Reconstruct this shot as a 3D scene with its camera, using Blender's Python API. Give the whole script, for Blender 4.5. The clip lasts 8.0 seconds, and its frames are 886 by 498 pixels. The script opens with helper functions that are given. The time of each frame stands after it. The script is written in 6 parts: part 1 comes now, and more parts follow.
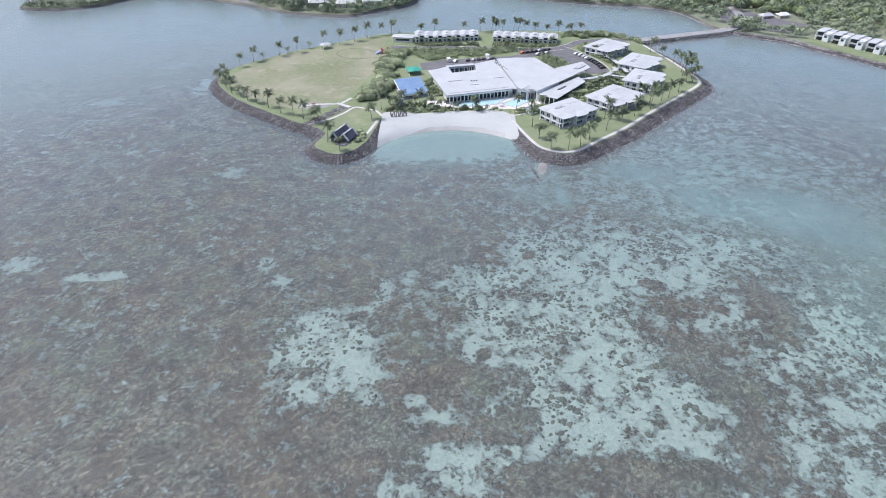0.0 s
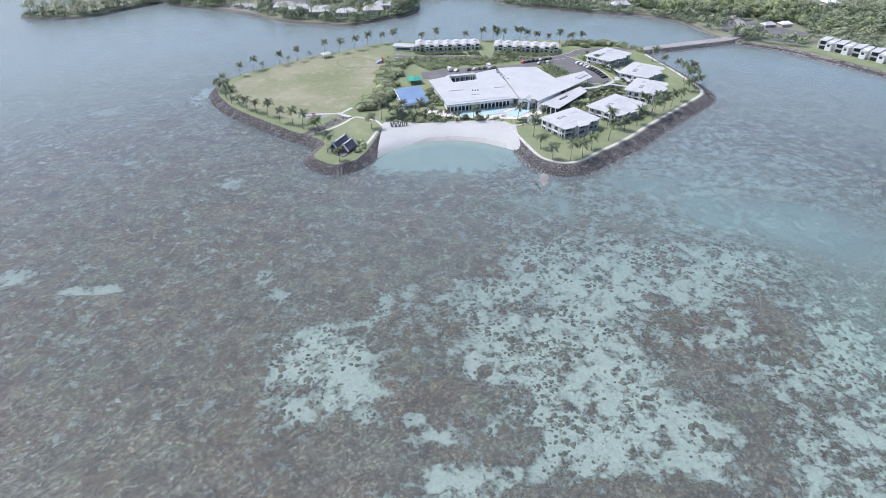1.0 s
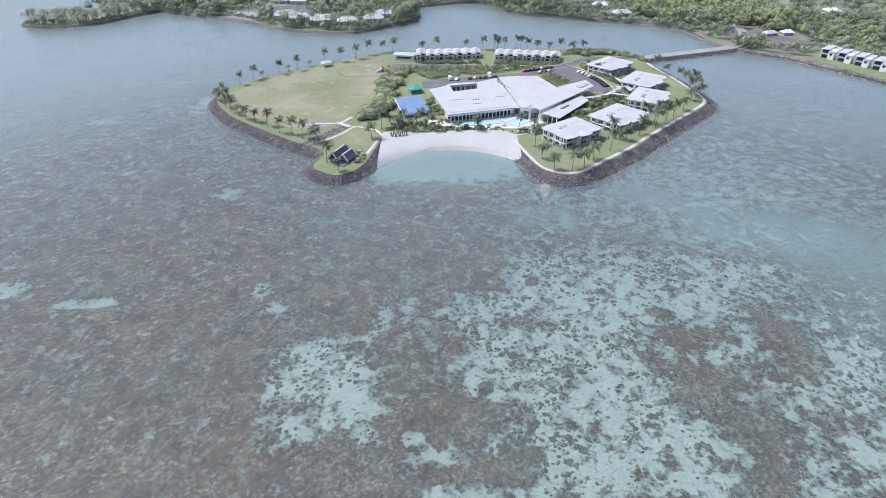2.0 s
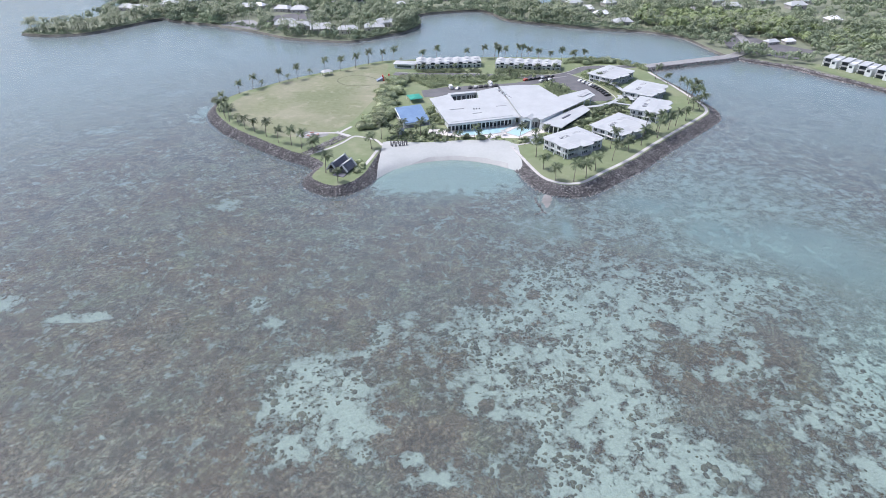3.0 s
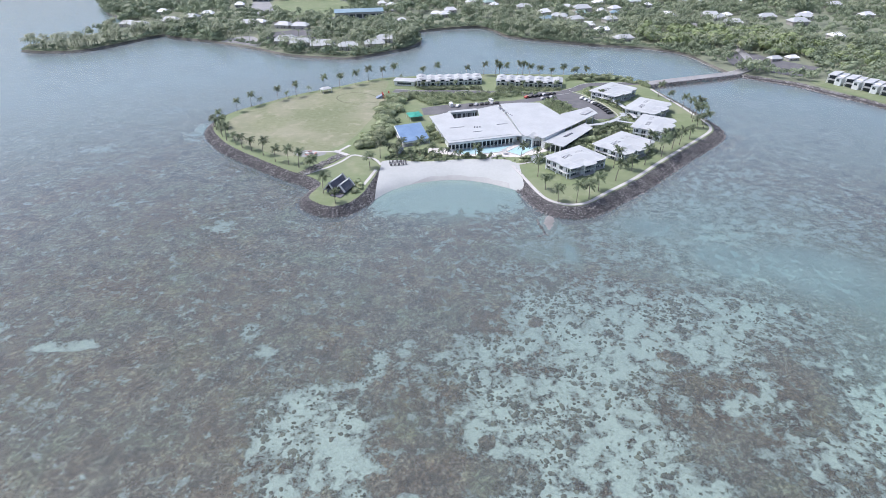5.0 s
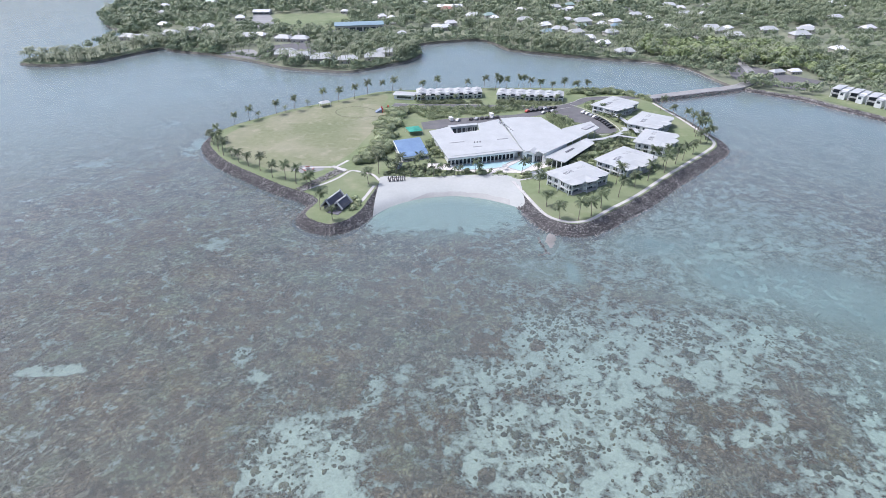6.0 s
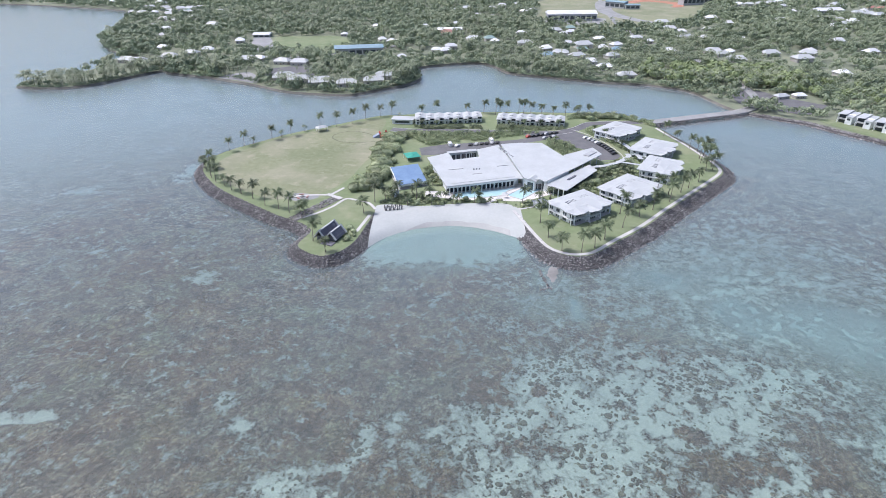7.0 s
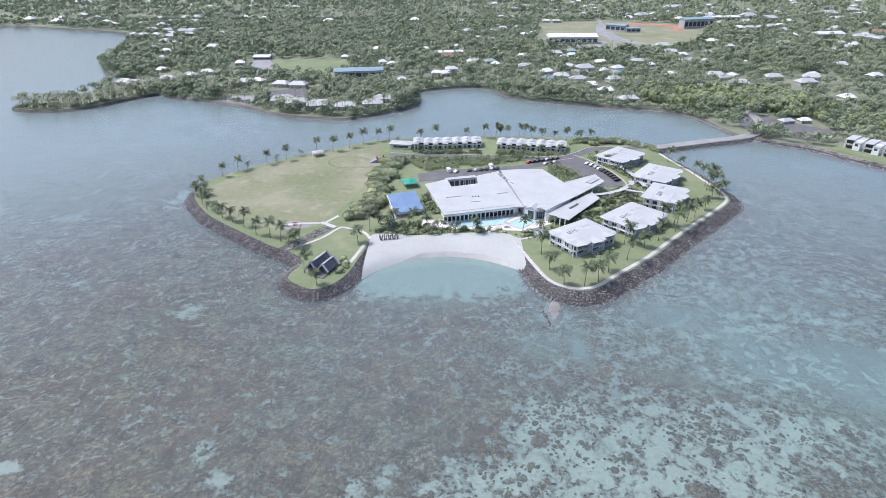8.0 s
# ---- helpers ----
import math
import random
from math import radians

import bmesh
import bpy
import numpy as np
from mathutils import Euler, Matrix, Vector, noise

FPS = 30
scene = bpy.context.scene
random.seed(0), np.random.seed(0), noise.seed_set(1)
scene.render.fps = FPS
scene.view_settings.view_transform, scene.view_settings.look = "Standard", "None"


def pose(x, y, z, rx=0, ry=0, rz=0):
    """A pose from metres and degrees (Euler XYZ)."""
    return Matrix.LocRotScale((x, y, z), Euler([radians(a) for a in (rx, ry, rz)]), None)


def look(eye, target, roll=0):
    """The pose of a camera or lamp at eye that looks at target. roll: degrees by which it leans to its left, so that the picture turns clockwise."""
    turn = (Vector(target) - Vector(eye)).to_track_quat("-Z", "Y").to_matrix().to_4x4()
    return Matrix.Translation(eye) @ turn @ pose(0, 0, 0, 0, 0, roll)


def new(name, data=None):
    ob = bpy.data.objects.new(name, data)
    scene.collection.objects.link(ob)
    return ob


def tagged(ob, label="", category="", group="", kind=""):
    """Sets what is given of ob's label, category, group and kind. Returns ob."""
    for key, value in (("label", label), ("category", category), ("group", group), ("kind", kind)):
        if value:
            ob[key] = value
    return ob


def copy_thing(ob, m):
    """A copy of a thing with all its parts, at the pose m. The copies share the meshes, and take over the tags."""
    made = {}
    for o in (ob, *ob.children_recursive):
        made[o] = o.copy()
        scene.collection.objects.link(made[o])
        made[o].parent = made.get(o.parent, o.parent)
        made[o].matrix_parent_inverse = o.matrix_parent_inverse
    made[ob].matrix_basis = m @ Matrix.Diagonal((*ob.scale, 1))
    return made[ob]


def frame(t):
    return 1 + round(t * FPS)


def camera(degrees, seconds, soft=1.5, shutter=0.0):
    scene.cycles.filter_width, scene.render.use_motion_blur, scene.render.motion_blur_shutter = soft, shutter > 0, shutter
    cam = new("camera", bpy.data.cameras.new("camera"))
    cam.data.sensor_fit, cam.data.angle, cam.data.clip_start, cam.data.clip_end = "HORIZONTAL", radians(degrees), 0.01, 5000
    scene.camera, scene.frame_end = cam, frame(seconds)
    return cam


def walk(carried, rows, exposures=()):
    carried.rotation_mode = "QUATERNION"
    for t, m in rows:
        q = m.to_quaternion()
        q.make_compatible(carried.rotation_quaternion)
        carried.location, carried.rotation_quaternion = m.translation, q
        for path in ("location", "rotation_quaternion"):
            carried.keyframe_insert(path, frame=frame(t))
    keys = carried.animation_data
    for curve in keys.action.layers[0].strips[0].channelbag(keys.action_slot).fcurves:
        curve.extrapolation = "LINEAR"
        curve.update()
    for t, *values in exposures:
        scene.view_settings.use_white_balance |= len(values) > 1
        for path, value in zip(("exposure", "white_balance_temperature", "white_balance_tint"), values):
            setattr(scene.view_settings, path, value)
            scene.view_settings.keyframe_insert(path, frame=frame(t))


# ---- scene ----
EXPOSURE, SKY, SUN = 0.36, 0.15, 2.4
cam = camera(75.0, 8.0, soft=0.8)
# seconds, eye x y z, yaw, pitch, roll
PATH = [
    (0.00, 0.16, -2.19, 119.46, 0.04, -35.30, -0.46),
    (0.50, 0.29, -0.30, 119.48, 0.11, -34.97, -0.49),
    (1.00, 0.42, 1.59, 119.49, 0.17, -34.63, -0.51),
    (1.50, 0.56, 3.48, 119.51, 0.23, -34.30, -0.53),
    (2.25, 0.78, 6.30, 119.53, 0.31, -33.82, -0.56),
    (3.00, 1.02, 9.12, 119.56, 0.38, -33.34, -0.58),
    (3.50, 1.19, 10.99, 119.57, 0.42, -33.02, -0.60),
    (4.00, 1.36, 12.86, 119.58, 0.46, -32.71, -0.61),
    (4.75, 1.64, 15.66, 119.60, 0.51, -32.25, -0.62),
    (5.50, 1.94, 18.45, 119.62, 0.55, -31.79, -0.63),
    (5.64, 2.00, 18.99, 119.63, 0.56, -31.71, -0.63),
    (6.00, 2.46, 23.03, 119.65, 0.62, -31.05, -0.64),
    (6.50, 3.17, 28.75, 119.68, 0.68, -30.13, -0.63),
    (7.00, 3.96, 34.48, 119.71, 0.74, -29.21, -0.60),
    (7.50, 4.83, 40.23, 119.73, 0.81, -28.28, -0.56),
    (8.00, 5.77, 45.99, 119.75, 0.88, -27.34, -0.50),
]
walk(cam, [(t, pose(x, y, z, 90 + pitch, 0, yaw) @ pose(0, 0, 0, 0, 0, roll)) for t, x, y, z, yaw, pitch, roll in PATH],
     [(0.0, EXPOSURE, 6020, 16)])

# ---- light: a high sun from the left, hazy bright sky ----
SUN_TO = Vector((0.50, -0.12, -0.86)).normalized()
world = bpy.data.worlds.new("sky")
scene.world = world
world.use_nodes = True
wn = world.node_tree.nodes
sky = wn.new("ShaderNodeTexSky")
sky.sky_type = "NISHITA"
sky.sun_disc = False
sky.sun_elevation = math.asin(-SUN_TO.z)
sky.sun_rotation = math.atan2(-SUN_TO.x, -SUN_TO.y)
sky.dust_density = 4.0
sky.ozone_density = 1.0
world.node_tree.links.new(sky.outputs[0], wn["Background"].inputs[0])
wn["Background"].inputs[1].default_value = SKY
sun = new("sun", bpy.data.lights.new("sun", "SUN"))
sun.data.energy = SUN
sun.data.angle = radians(0.6)
sun.data.color = (1.0, 0.98, 0.945)
sun.matrix_world = look((0, 0, 300), Vector((0, 0, 300)) + SUN_TO * 100)


# ---- materials ----
def ramp(nt, fac, stops):
    n = nt.nodes.new("ShaderNodeValToRGB")
    el = n.color_ramp.elements
    while len(el) < len(stops):
        el.new(0.5)
    for e, (p, c) in zip(el, stops):
        e.position, e.color = p, (*c, 1)
    nt.links.new(fac, n.inputs[0])
    return n.outputs[0]


def noise_tex(nt, vec, scale, detail=4.0, rough=0.55):
    n = nt.nodes.new("ShaderNodeTexNoise")
    n.inputs["Scale"].default_value = scale
    n.inputs["Detail"].default_value = detail
    n.inputs["Roughness"].default_value = rough
    nt.links.new(vec, n.inputs["Vector"])
    return n.outputs[0]


def calc(nt, op, a, b=None, clamp=False):
    n = nt.nodes.new("ShaderNodeMath")
    n.operation, n.use_clamp = op, clamp
    for i, v in enumerate((a, b)):
        if v is None:
            continue
        if isinstance(v, (int, float)):
            n.inputs[i].default_value = v
        else:
            nt.links.new(v, n.inputs[i])
    return n.outputs[0]


def mix(nt, fac, a, b, mode="MIX"):
    n = nt.nodes.new("ShaderNodeMix")
    n.data_type, n.blend_type = "RGBA", mode
    for s, v in ((n.inputs[0], fac), (n.inputs[6], a), (n.inputs[7], b)):
        if isinstance(v, (int, float)):
            s.default_value = v
        elif isinstance(v, tuple):
            s.default_value = (*v, 1)
        else:
            nt.links.new(v, s)
    return n.outputs[2]


def material(name, dark, light, scale=1.0, fine=8.0, rough=0.8, bump=0.0, metal=0.0, vary=0.0, random_by="", leaf=0.0):
    """A surface with stains at one scale and grain at another, both in metres of the world."""
    m = bpy.data.materials.new(name)
    m.use_nodes = True
    nt = m.node_tree
    b = nt.nodes["Principled BSDF"]
    at = nt.nodes.new("ShaderNodeNewGeometry").outputs["Position"]
    big = noise_tex(nt, at, scale, 3.0)
    small = noise_tex(nt, at, fine, 3.0)
    both = calc(nt, "ADD", calc(nt, "MULTIPLY", big, 0.6), calc(nt, "MULTIPLY", small, 0.4))
    col = ramp(nt, both, [(0.34, dark), (0.66, light)])
    if vary:
        if random_by == "island":
            r = nt.nodes.new("ShaderNodeNewGeometry").outputs["Random Per Island"]
        else:
            r = nt.nodes.new("ShaderNodeObjectInfo").outputs["Random"]
        hsv = nt.nodes.new("ShaderNodeHueSaturation")
        nt.links.new(col, hsv.inputs["Color"])
        nt.links.new(calc(nt, "ADD", calc(nt, "MULTIPLY", r, 2 * vary), 1 - vary), hsv.inputs["Value"])
        col = hsv.outputs[0]
    nt.links.new(col, b.inputs["Base Color"])
    b.inputs["Roughness"].default_value = rough
    b.inputs["Metallic"].default_value = metal
    if leaf:
        tr = nt.nodes.new("ShaderNodeBsdfTranslucent")
        nt.links.new(col, tr.inputs[0])
        both = nt.nodes.new("ShaderNodeMixShader")
        both.inputs[0].default_value = leaf
        nt.links.new(b.outputs[0], both.inputs[1])
        nt.links.new(tr.outputs[0], both.inputs[2])
        nt.links.new(both.outputs[0], nt.nodes["Material Output"].inputs[0])
    if bump:
        n = nt.nodes.new("ShaderNodeBump")
        n.inputs["Strength"].default_value = bump
        n.inputs["Distance"].default_value = 0.1
        nt.links.new(small, n.inputs["Height"])
        nt.links.new(n.outputs[0], b.inputs["Normal"])
    return m


SHORE_BANK = material("shore_bank_earth", (0.07, 0.07, 0.06), (0.17, 0.165, 0.145), 0.1, 0.9, 0.95)
WHITE_ROOF = material("white_roof_sheet", (0.385, 0.402, 0.402), (0.465, 0.486, 0.485), 0.12, 1.2, 0.55)
WHITE_WALL = material("white_render", (0.62, 0.65, 0.65), (0.75, 0.78, 0.77), 0.4, 3.0, 0.8)
GREY_WALL = material("grey_render", (0.30, 0.31, 0.32), (0.42, 0.43, 0.44), 0.4, 3.0, 0.8)
GLASS_DARK = material("dark_glazing", (0.035, 0.045, 0.055), (0.075, 0.09, 0.10), 0.5, 1.5, 0.12)
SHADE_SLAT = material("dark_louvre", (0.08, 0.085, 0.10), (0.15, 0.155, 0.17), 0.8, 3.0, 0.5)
CONCRETE = material("pale_concrete", (0.40, 0.39, 0.38), (0.54, 0.53, 0.51), 0.25, 2.5, 0.85)
WORN_CONCRETE = material("worn_concrete", (0.26, 0.26, 0.255), (0.38, 0.375, 0.365), 0.2, 2.0, 0.9)
PAVING = material("pool_paving", (0.52, 0.50, 0.47), (0.66, 0.64, 0.60), 0.4, 2.0, 0.8)
ASPHALT = material("asphalt", (0.10, 0.10, 0.105), (0.16, 0.16, 0.163), 0.15, 2.0, 0.9)
GRAVEL = material("gravel_yard", (0.21, 0.213, 0.212), (0.32, 0.325, 0.32), 0.08, 1.0, 0.9)
DECK_BLUE = material("blue_court_sheet", (0.12, 0.20, 0.335), (0.18, 0.28, 0.42), 0.2, 1.5, 0.6)
GREEN_SHEET = material("green_shade_cloth", (0.02, 0.22, 0.16), (0.05, 0.33, 0.25), 0.3, 2.0, 0.7)
DARK_ROOF = material("dark_shingle", (0.095, 0.095, 0.115), (0.165, 0.165, 0.19), 0.5, 3.0, 0.75)
ROCK = material("basalt_boulder", (0.075, 0.072, 0.071), (0.26, 0.253, 0.248), 0.25, 1.6, 0.9, vary=0.55, random_by="island")
ROCK_BED = material("basalt_bed", (0.05, 0.048, 0.05), (0.11, 0.105, 0.105), 0.3, 1.4, 0.95)
WET_SAND = material("wet_sand", (0.28, 0.285, 0.275), (0.36, 0.365, 0.35), 0.2, 1.5, 0.5)
SPIT_SAND = material("wet_grey_sand", (0.17, 0.165, 0.155), (0.27, 0.262, 0.248), 0.2, 1.5, 0.6)
BEACH = material("coral_sand", (0.375, 0.393, 0.38), (0.438, 0.456, 0.442), 0.06, 0.8, 0.95)
TRUNK = material("palm_trunk", (0.12, 0.10, 0.085), (0.24, 0.21, 0.18), 0.8, 5.0, 0.9)
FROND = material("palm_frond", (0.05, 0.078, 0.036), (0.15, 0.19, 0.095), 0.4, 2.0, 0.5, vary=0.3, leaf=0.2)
# Paler copy of the fronds for far palms, sunlight put into its colour.
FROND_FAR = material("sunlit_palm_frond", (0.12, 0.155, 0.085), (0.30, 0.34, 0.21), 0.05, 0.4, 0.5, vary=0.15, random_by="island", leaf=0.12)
SHRUB = material("shrub_leaves", (0.18, 0.225, 0.125), (0.38, 0.42, 0.255), 0.12, 1.2, 0.7, vary=0.3, leaf=0.18)
# Haze over the mainland is put into this leaf colour: paler and bluer.
WOOD_LEAF_HAZED = material("hazed_woodland_leaves", (0.125, 0.17, 0.105), (0.33, 0.385, 0.24), 0.03, 0.16, 0.6, vary=0.12, random_by="island", leaf=0.15)
WOOD_BRIGHT = material("sunlit_canopy_leaves", (0.15, 0.205, 0.085), (0.32, 0.385, 0.185), 0.06, 0.2, 0.6, vary=0.2, random_by="island", leaf=0.15)
WOOD_DARK = material("mangrove_leaves", (0.10, 0.145, 0.085), (0.25, 0.31, 0.18), 0.06, 0.2, 0.6, vary=0.2, random_by="island", leaf=0.15)
CANOPY_FLOOR = material("woodland_floor", (0.135, 0.158, 0.108), (0.23, 0.25, 0.17), 0.012, 0.12, 0.95)
WALL_TAN = material("village_wall", (0.36, 0.34, 0.31), (0.55, 0.53, 0.50), 0.1, 1.0, 0.85, vary=0.25)
TIN = material("village_tin_roof", (0.46, 0.47, 0.49), (0.72, 0.73, 0.74), 0.05, 0.6, 0.5, vary=0.2)
TIN_BLUE = material("blue_tin_roof", (0.17, 0.26, 0.31), (0.26, 0.36, 0.41), 0.05, 0.6, 0.5)
TIN_RED = material("red_tin_roof", (0.33, 0.15, 0.12), (0.44, 0.22, 0.18), 0.05, 0.6, 0.6)
TIN_GREEN = material("green_tin_roof", (0.20, 0.29, 0.27), (0.30, 0.39, 0.36), 0.05, 0.6, 0.6)
CLAY = material("red_clay", (0.34, 0.15, 0.10), (0.46, 0.23, 0.16), 0.05, 0.5, 0.95)
POOL_TILE = material("pool_tile", (0.34, 0.53, 0.56), (0.44, 0.62, 0.645), 0.15, 1.5, 0.3)
RUBBER = material("tyre_rubber", (0.02, 0.02, 0.02), (0.035, 0.035, 0.035), 1.0, 8.0, 0.85)
TIMBER = material("weathered_timber", (0.16, 0.13, 0.10), (0.28, 0.24, 0.19), 0.5, 4.0, 0.85)
FABRIC_DARK = material("dark_fabric", (0.04, 0.04, 0.045), (0.08, 0.08, 0.085), 0.8, 5.0, 0.9)
RED_PVC = material("red_playground", (0.42, 0.06, 0.05), (0.56, 0.12, 0.09), 0.6, 4.0, 0.5)
BLUE_PVC = material("blue_grey_playground", (0.16, 0.20, 0.28), (0.26, 0.31, 0.40), 0.6, 4.0, 0.5)


def grass_material(name, lush, dry, bare):
    m = material(name, lush, dry, 0.02, 0.35, 0.95)
    nt = m.node_tree
    b = nt.nodes["Principled BSDF"]
    at = nt.nodes.new("ShaderNodeNewGeometry").outputs["Position"]
    base = b.inputs["Base Color"].links[0].from_socket
    patch = ramp(nt, noise_tex(nt, at, 0.035, 5.0, 0.6), [(0.47, (0, 0, 0)), (0.66, (1, 1, 1))])
    tuft = noise_tex(nt, at, 2.2, 3.0, 0.7)
    c = mix(nt, calc(nt, "MULTIPLY", patch, 0.75), base, bare)
    c = mix(nt, calc(nt, "MULTIPLY", tuft, 0.5), c, (0.13, 0.15, 0.075))
    worn = ramp(nt, noise_tex(nt, at, 0.13, 6.0, 0.65), [(0.54, (0, 0, 0)), (0.70, (1, 1, 1))])
    c = mix(nt, calc(nt, "MULTIPLY", worn, 0.55), c, bare)
    lush_patch = ramp(nt, noise_tex(nt, at, 0.07, 4.0, 0.6), [(0.52, (0, 0, 0)), (0.64, (1, 1, 1))])
    c = mix(nt, calc(nt, "MULTIPLY", lush_patch, 0.5), c, lush)
    nt.links.new(c, b.inputs["Base Color"])
    return m


RUT = material("worn_turf", (0.11, 0.125, 0.075), (0.19, 0.205, 0.13), 0.3, 2.0, 0.95)
LAWN = grass_material("lawn_grass", (0.14, 0.188, 0.092), (0.215, 0.265, 0.142), (0.285, 0.295, 0.195))
FIELD = grass_material("dry_field_grass", (0.165, 0.19, 0.105), (0.28, 0.285, 0.185), (0.36, 0.335, 0.265))


def seabed_material():
    """Reef flat: coral rubble and heads over pale sand; where sand lies and its depth come with the sheet. Shade
    between the heads is painted into the colour.
    """
    m = bpy.data.materials.new("reef_flat")
    m.use_nodes = True
    nt = m.node_tree
    b = nt.nodes["Principled BSDF"]
    b.inputs["Roughness"].default_value = 1.0
    b.inputs["Specular IOR Level"].default_value = 0.0
    at = nt.nodes.new("ShaderNodeNewGeometry").outputs["Position"]
    a = nt.nodes.new("ShaderNodeAttribute")
    a.attribute_name = "sand"
    a2 = nt.nodes.new("ShaderNodeAttribute")
    a2.attribute_name = "silt"
    sand, silt = a.outputs["Fac"], a2.outputs["Fac"]
    # warped place, so that edges fray
    wob = nt.nodes.new("ShaderNodeTexNoise")
    wob.inputs["Scale"].default_value, wob.inputs["Detail"].default_value = 0.35, 3.0
    nt.links.new(at, wob.inputs["Vector"])
    sc = nt.nodes.new("ShaderNodeVectorMath")
    sc.operation = "MULTIPLY_ADD"
    sc.inputs[1].default_value = (2.4, 2.4, 0)
    nt.links.new(wob.outputs["Color"], sc.inputs[0])
    nt.links.new(at, sc.inputs[2])
    wp = sc.outputs[0]
    n1 = noise_tex(nt, wp, 0.26, 7.0, 0.70)
    n2 = noise_tex(nt, at, 0.95, 6.0, 0.72)
    n3 = noise_tex(nt, at, 0.05, 4.0, 0.5)
    n4 = noise_tex(nt, at, 3.2, 3.0, 0.6)
    cover = calc(nt, "ADD", calc(nt, "MULTIPLY", calc(nt, "SUBTRACT", n1, 0.5), 4.8),
                 calc(nt, "MULTIPLY", calc(nt, "SUBTRACT", n2, 0.5), 2.0))
    s = calc(nt, "ADD", calc(nt, "ADD", sand, cover), calc(nt, "MULTIPLY", calc(nt, "SUBTRACT", n3, 0.5), 0.8))
    isand = ramp(nt, calc(nt, "ADD", calc(nt, "MULTIPLY", s, 0.5), 0.5), [(0.40, (0, 0, 0)), (0.52, (0.62, 0.62, 0.62)), (0.66, (1, 1, 1))])
    # coral heads as cells
    v = nt.nodes.new("ShaderNodeTexVoronoi")
    v.inputs["Scale"].default_value = 1.05
    nt.links.new(wp, v.inputs["Vector"])
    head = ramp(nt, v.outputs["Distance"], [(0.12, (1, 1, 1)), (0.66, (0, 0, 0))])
    coral = ramp(nt, calc(nt, "ADD", calc(nt, "MULTIPLY", n2, 0.6), calc(nt, "MULTIPLY", n1, 0.4)),
                 [(0.36, (0.082, 0.065, 0.050)), (0.46, (0.208, 0.168, 0.132)), (0.55, (0.305, 0.255, 0.207)), (0.64, (0.50, 0.445, 0.38))])
    tone = nt.nodes.new("ShaderNodeSeparateColor")
    nt.links.new(v.outputs["Color"], tone.inputs[0])
    hv = nt.nodes.new("ShaderNodeHueSaturation")
    nt.links.new(coral, hv.inputs["Color"])
    nt.links.new(calc(nt, "ADD", calc(nt, "MULTIPLY", tone.outputs[0], 0.95), 0.52), hv.inputs["Value"])
    # dark gaps between the heads: shade of the relief put into the colour
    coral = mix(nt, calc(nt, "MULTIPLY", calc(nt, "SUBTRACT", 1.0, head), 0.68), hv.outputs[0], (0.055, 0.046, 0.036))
    fleck = ramp(nt, n4, [(0.53, (0, 0, 0)), (0.66, (1, 1, 1))])
    coral = mix(nt, calc(nt, "MULTIPLY", fleck, 0.42), coral, (0.44, 0.39, 0.34))
    # rubble drawn out along the swell: pale ridges of broken coral, and furrows between them darkened by colour
    swell = nt.nodes.new("ShaderNodeMapping")
    swell.vector_type = "TEXTURE"
    swell.inputs["Rotation"].default_value = (0, 0, radians(52))
    swell.inputs["Scale"].default_value = (1.5, 0.85, 1.0)
    nt.links.new(wp, swell.inputs["Vector"])
    ridge = noise_tex(nt, swell.outputs[0], 0.62, 5.0, 0.66)
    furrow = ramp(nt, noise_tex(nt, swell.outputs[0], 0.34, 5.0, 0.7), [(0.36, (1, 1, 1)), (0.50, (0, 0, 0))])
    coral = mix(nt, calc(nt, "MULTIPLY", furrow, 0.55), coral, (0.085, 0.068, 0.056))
    coral = mix(nt, calc(nt, "MULTIPLY", ramp(nt, ridge, [(0.55, (0, 0, 0)), (0.66, (1, 1, 1))]), 0.42), coral, (0.52, 0.48, 0.43))
    band = noise_tex(nt, wp, 0.11, 5.0, 0.62)
    hb = nt.nodes.new("ShaderNodeHueSaturation")
    nt.links.new(coral, hb.inputs["Color"])
    nt.links.new(calc(nt, "ADD", calc(nt, "MULTIPLY", calc(nt, "SUBTRACT", band, 0.5), 2.6), 1.06), hb.inputs["Value"])
    coral = hb.outputs[0]
    rust = ramp(nt, noise_tex(nt, wp, 0.035, 5.0, 0.6), [(0.42, (0, 0, 0)), (0.60, (1, 1, 1))])
    coral = mix(nt, rust, coral, mix(nt, 1.0, coral, (1.0, 0.82, 0.72), "MULTIPLY"))
    weed = ramp(nt, noise_tex(nt, wp, 0.055, 5.0, 0.62), [(0.50, (0, 0, 0)), (0.64, (1, 1, 1))])
    coral = mix(nt, calc(nt, "MULTIPLY", weed, 0.8), coral, mix(nt, 1.0, coral, (0.80, 0.92, 0.82), "MULTIPLY"))
    pale = ramp(nt, calc(nt, "ADD", calc(nt, "MULTIPLY", n2, 0.5), calc(nt, "MULTIPLY", n4, 0.5)),
                [(0.34, (0.27, 0.285, 0.275)), (0.48, (0.40, 0.418, 0.405)), (0.66, (0.51, 0.525, 0.51))])
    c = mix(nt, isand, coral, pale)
    # sediment colour, with some blue of the sky's reflection put into it
    bluish_mud = ramp(nt, n3, [(0.35, (0.30, 0.385, 0.395)), (0.65, (0.40, 0.485, 0.49))])
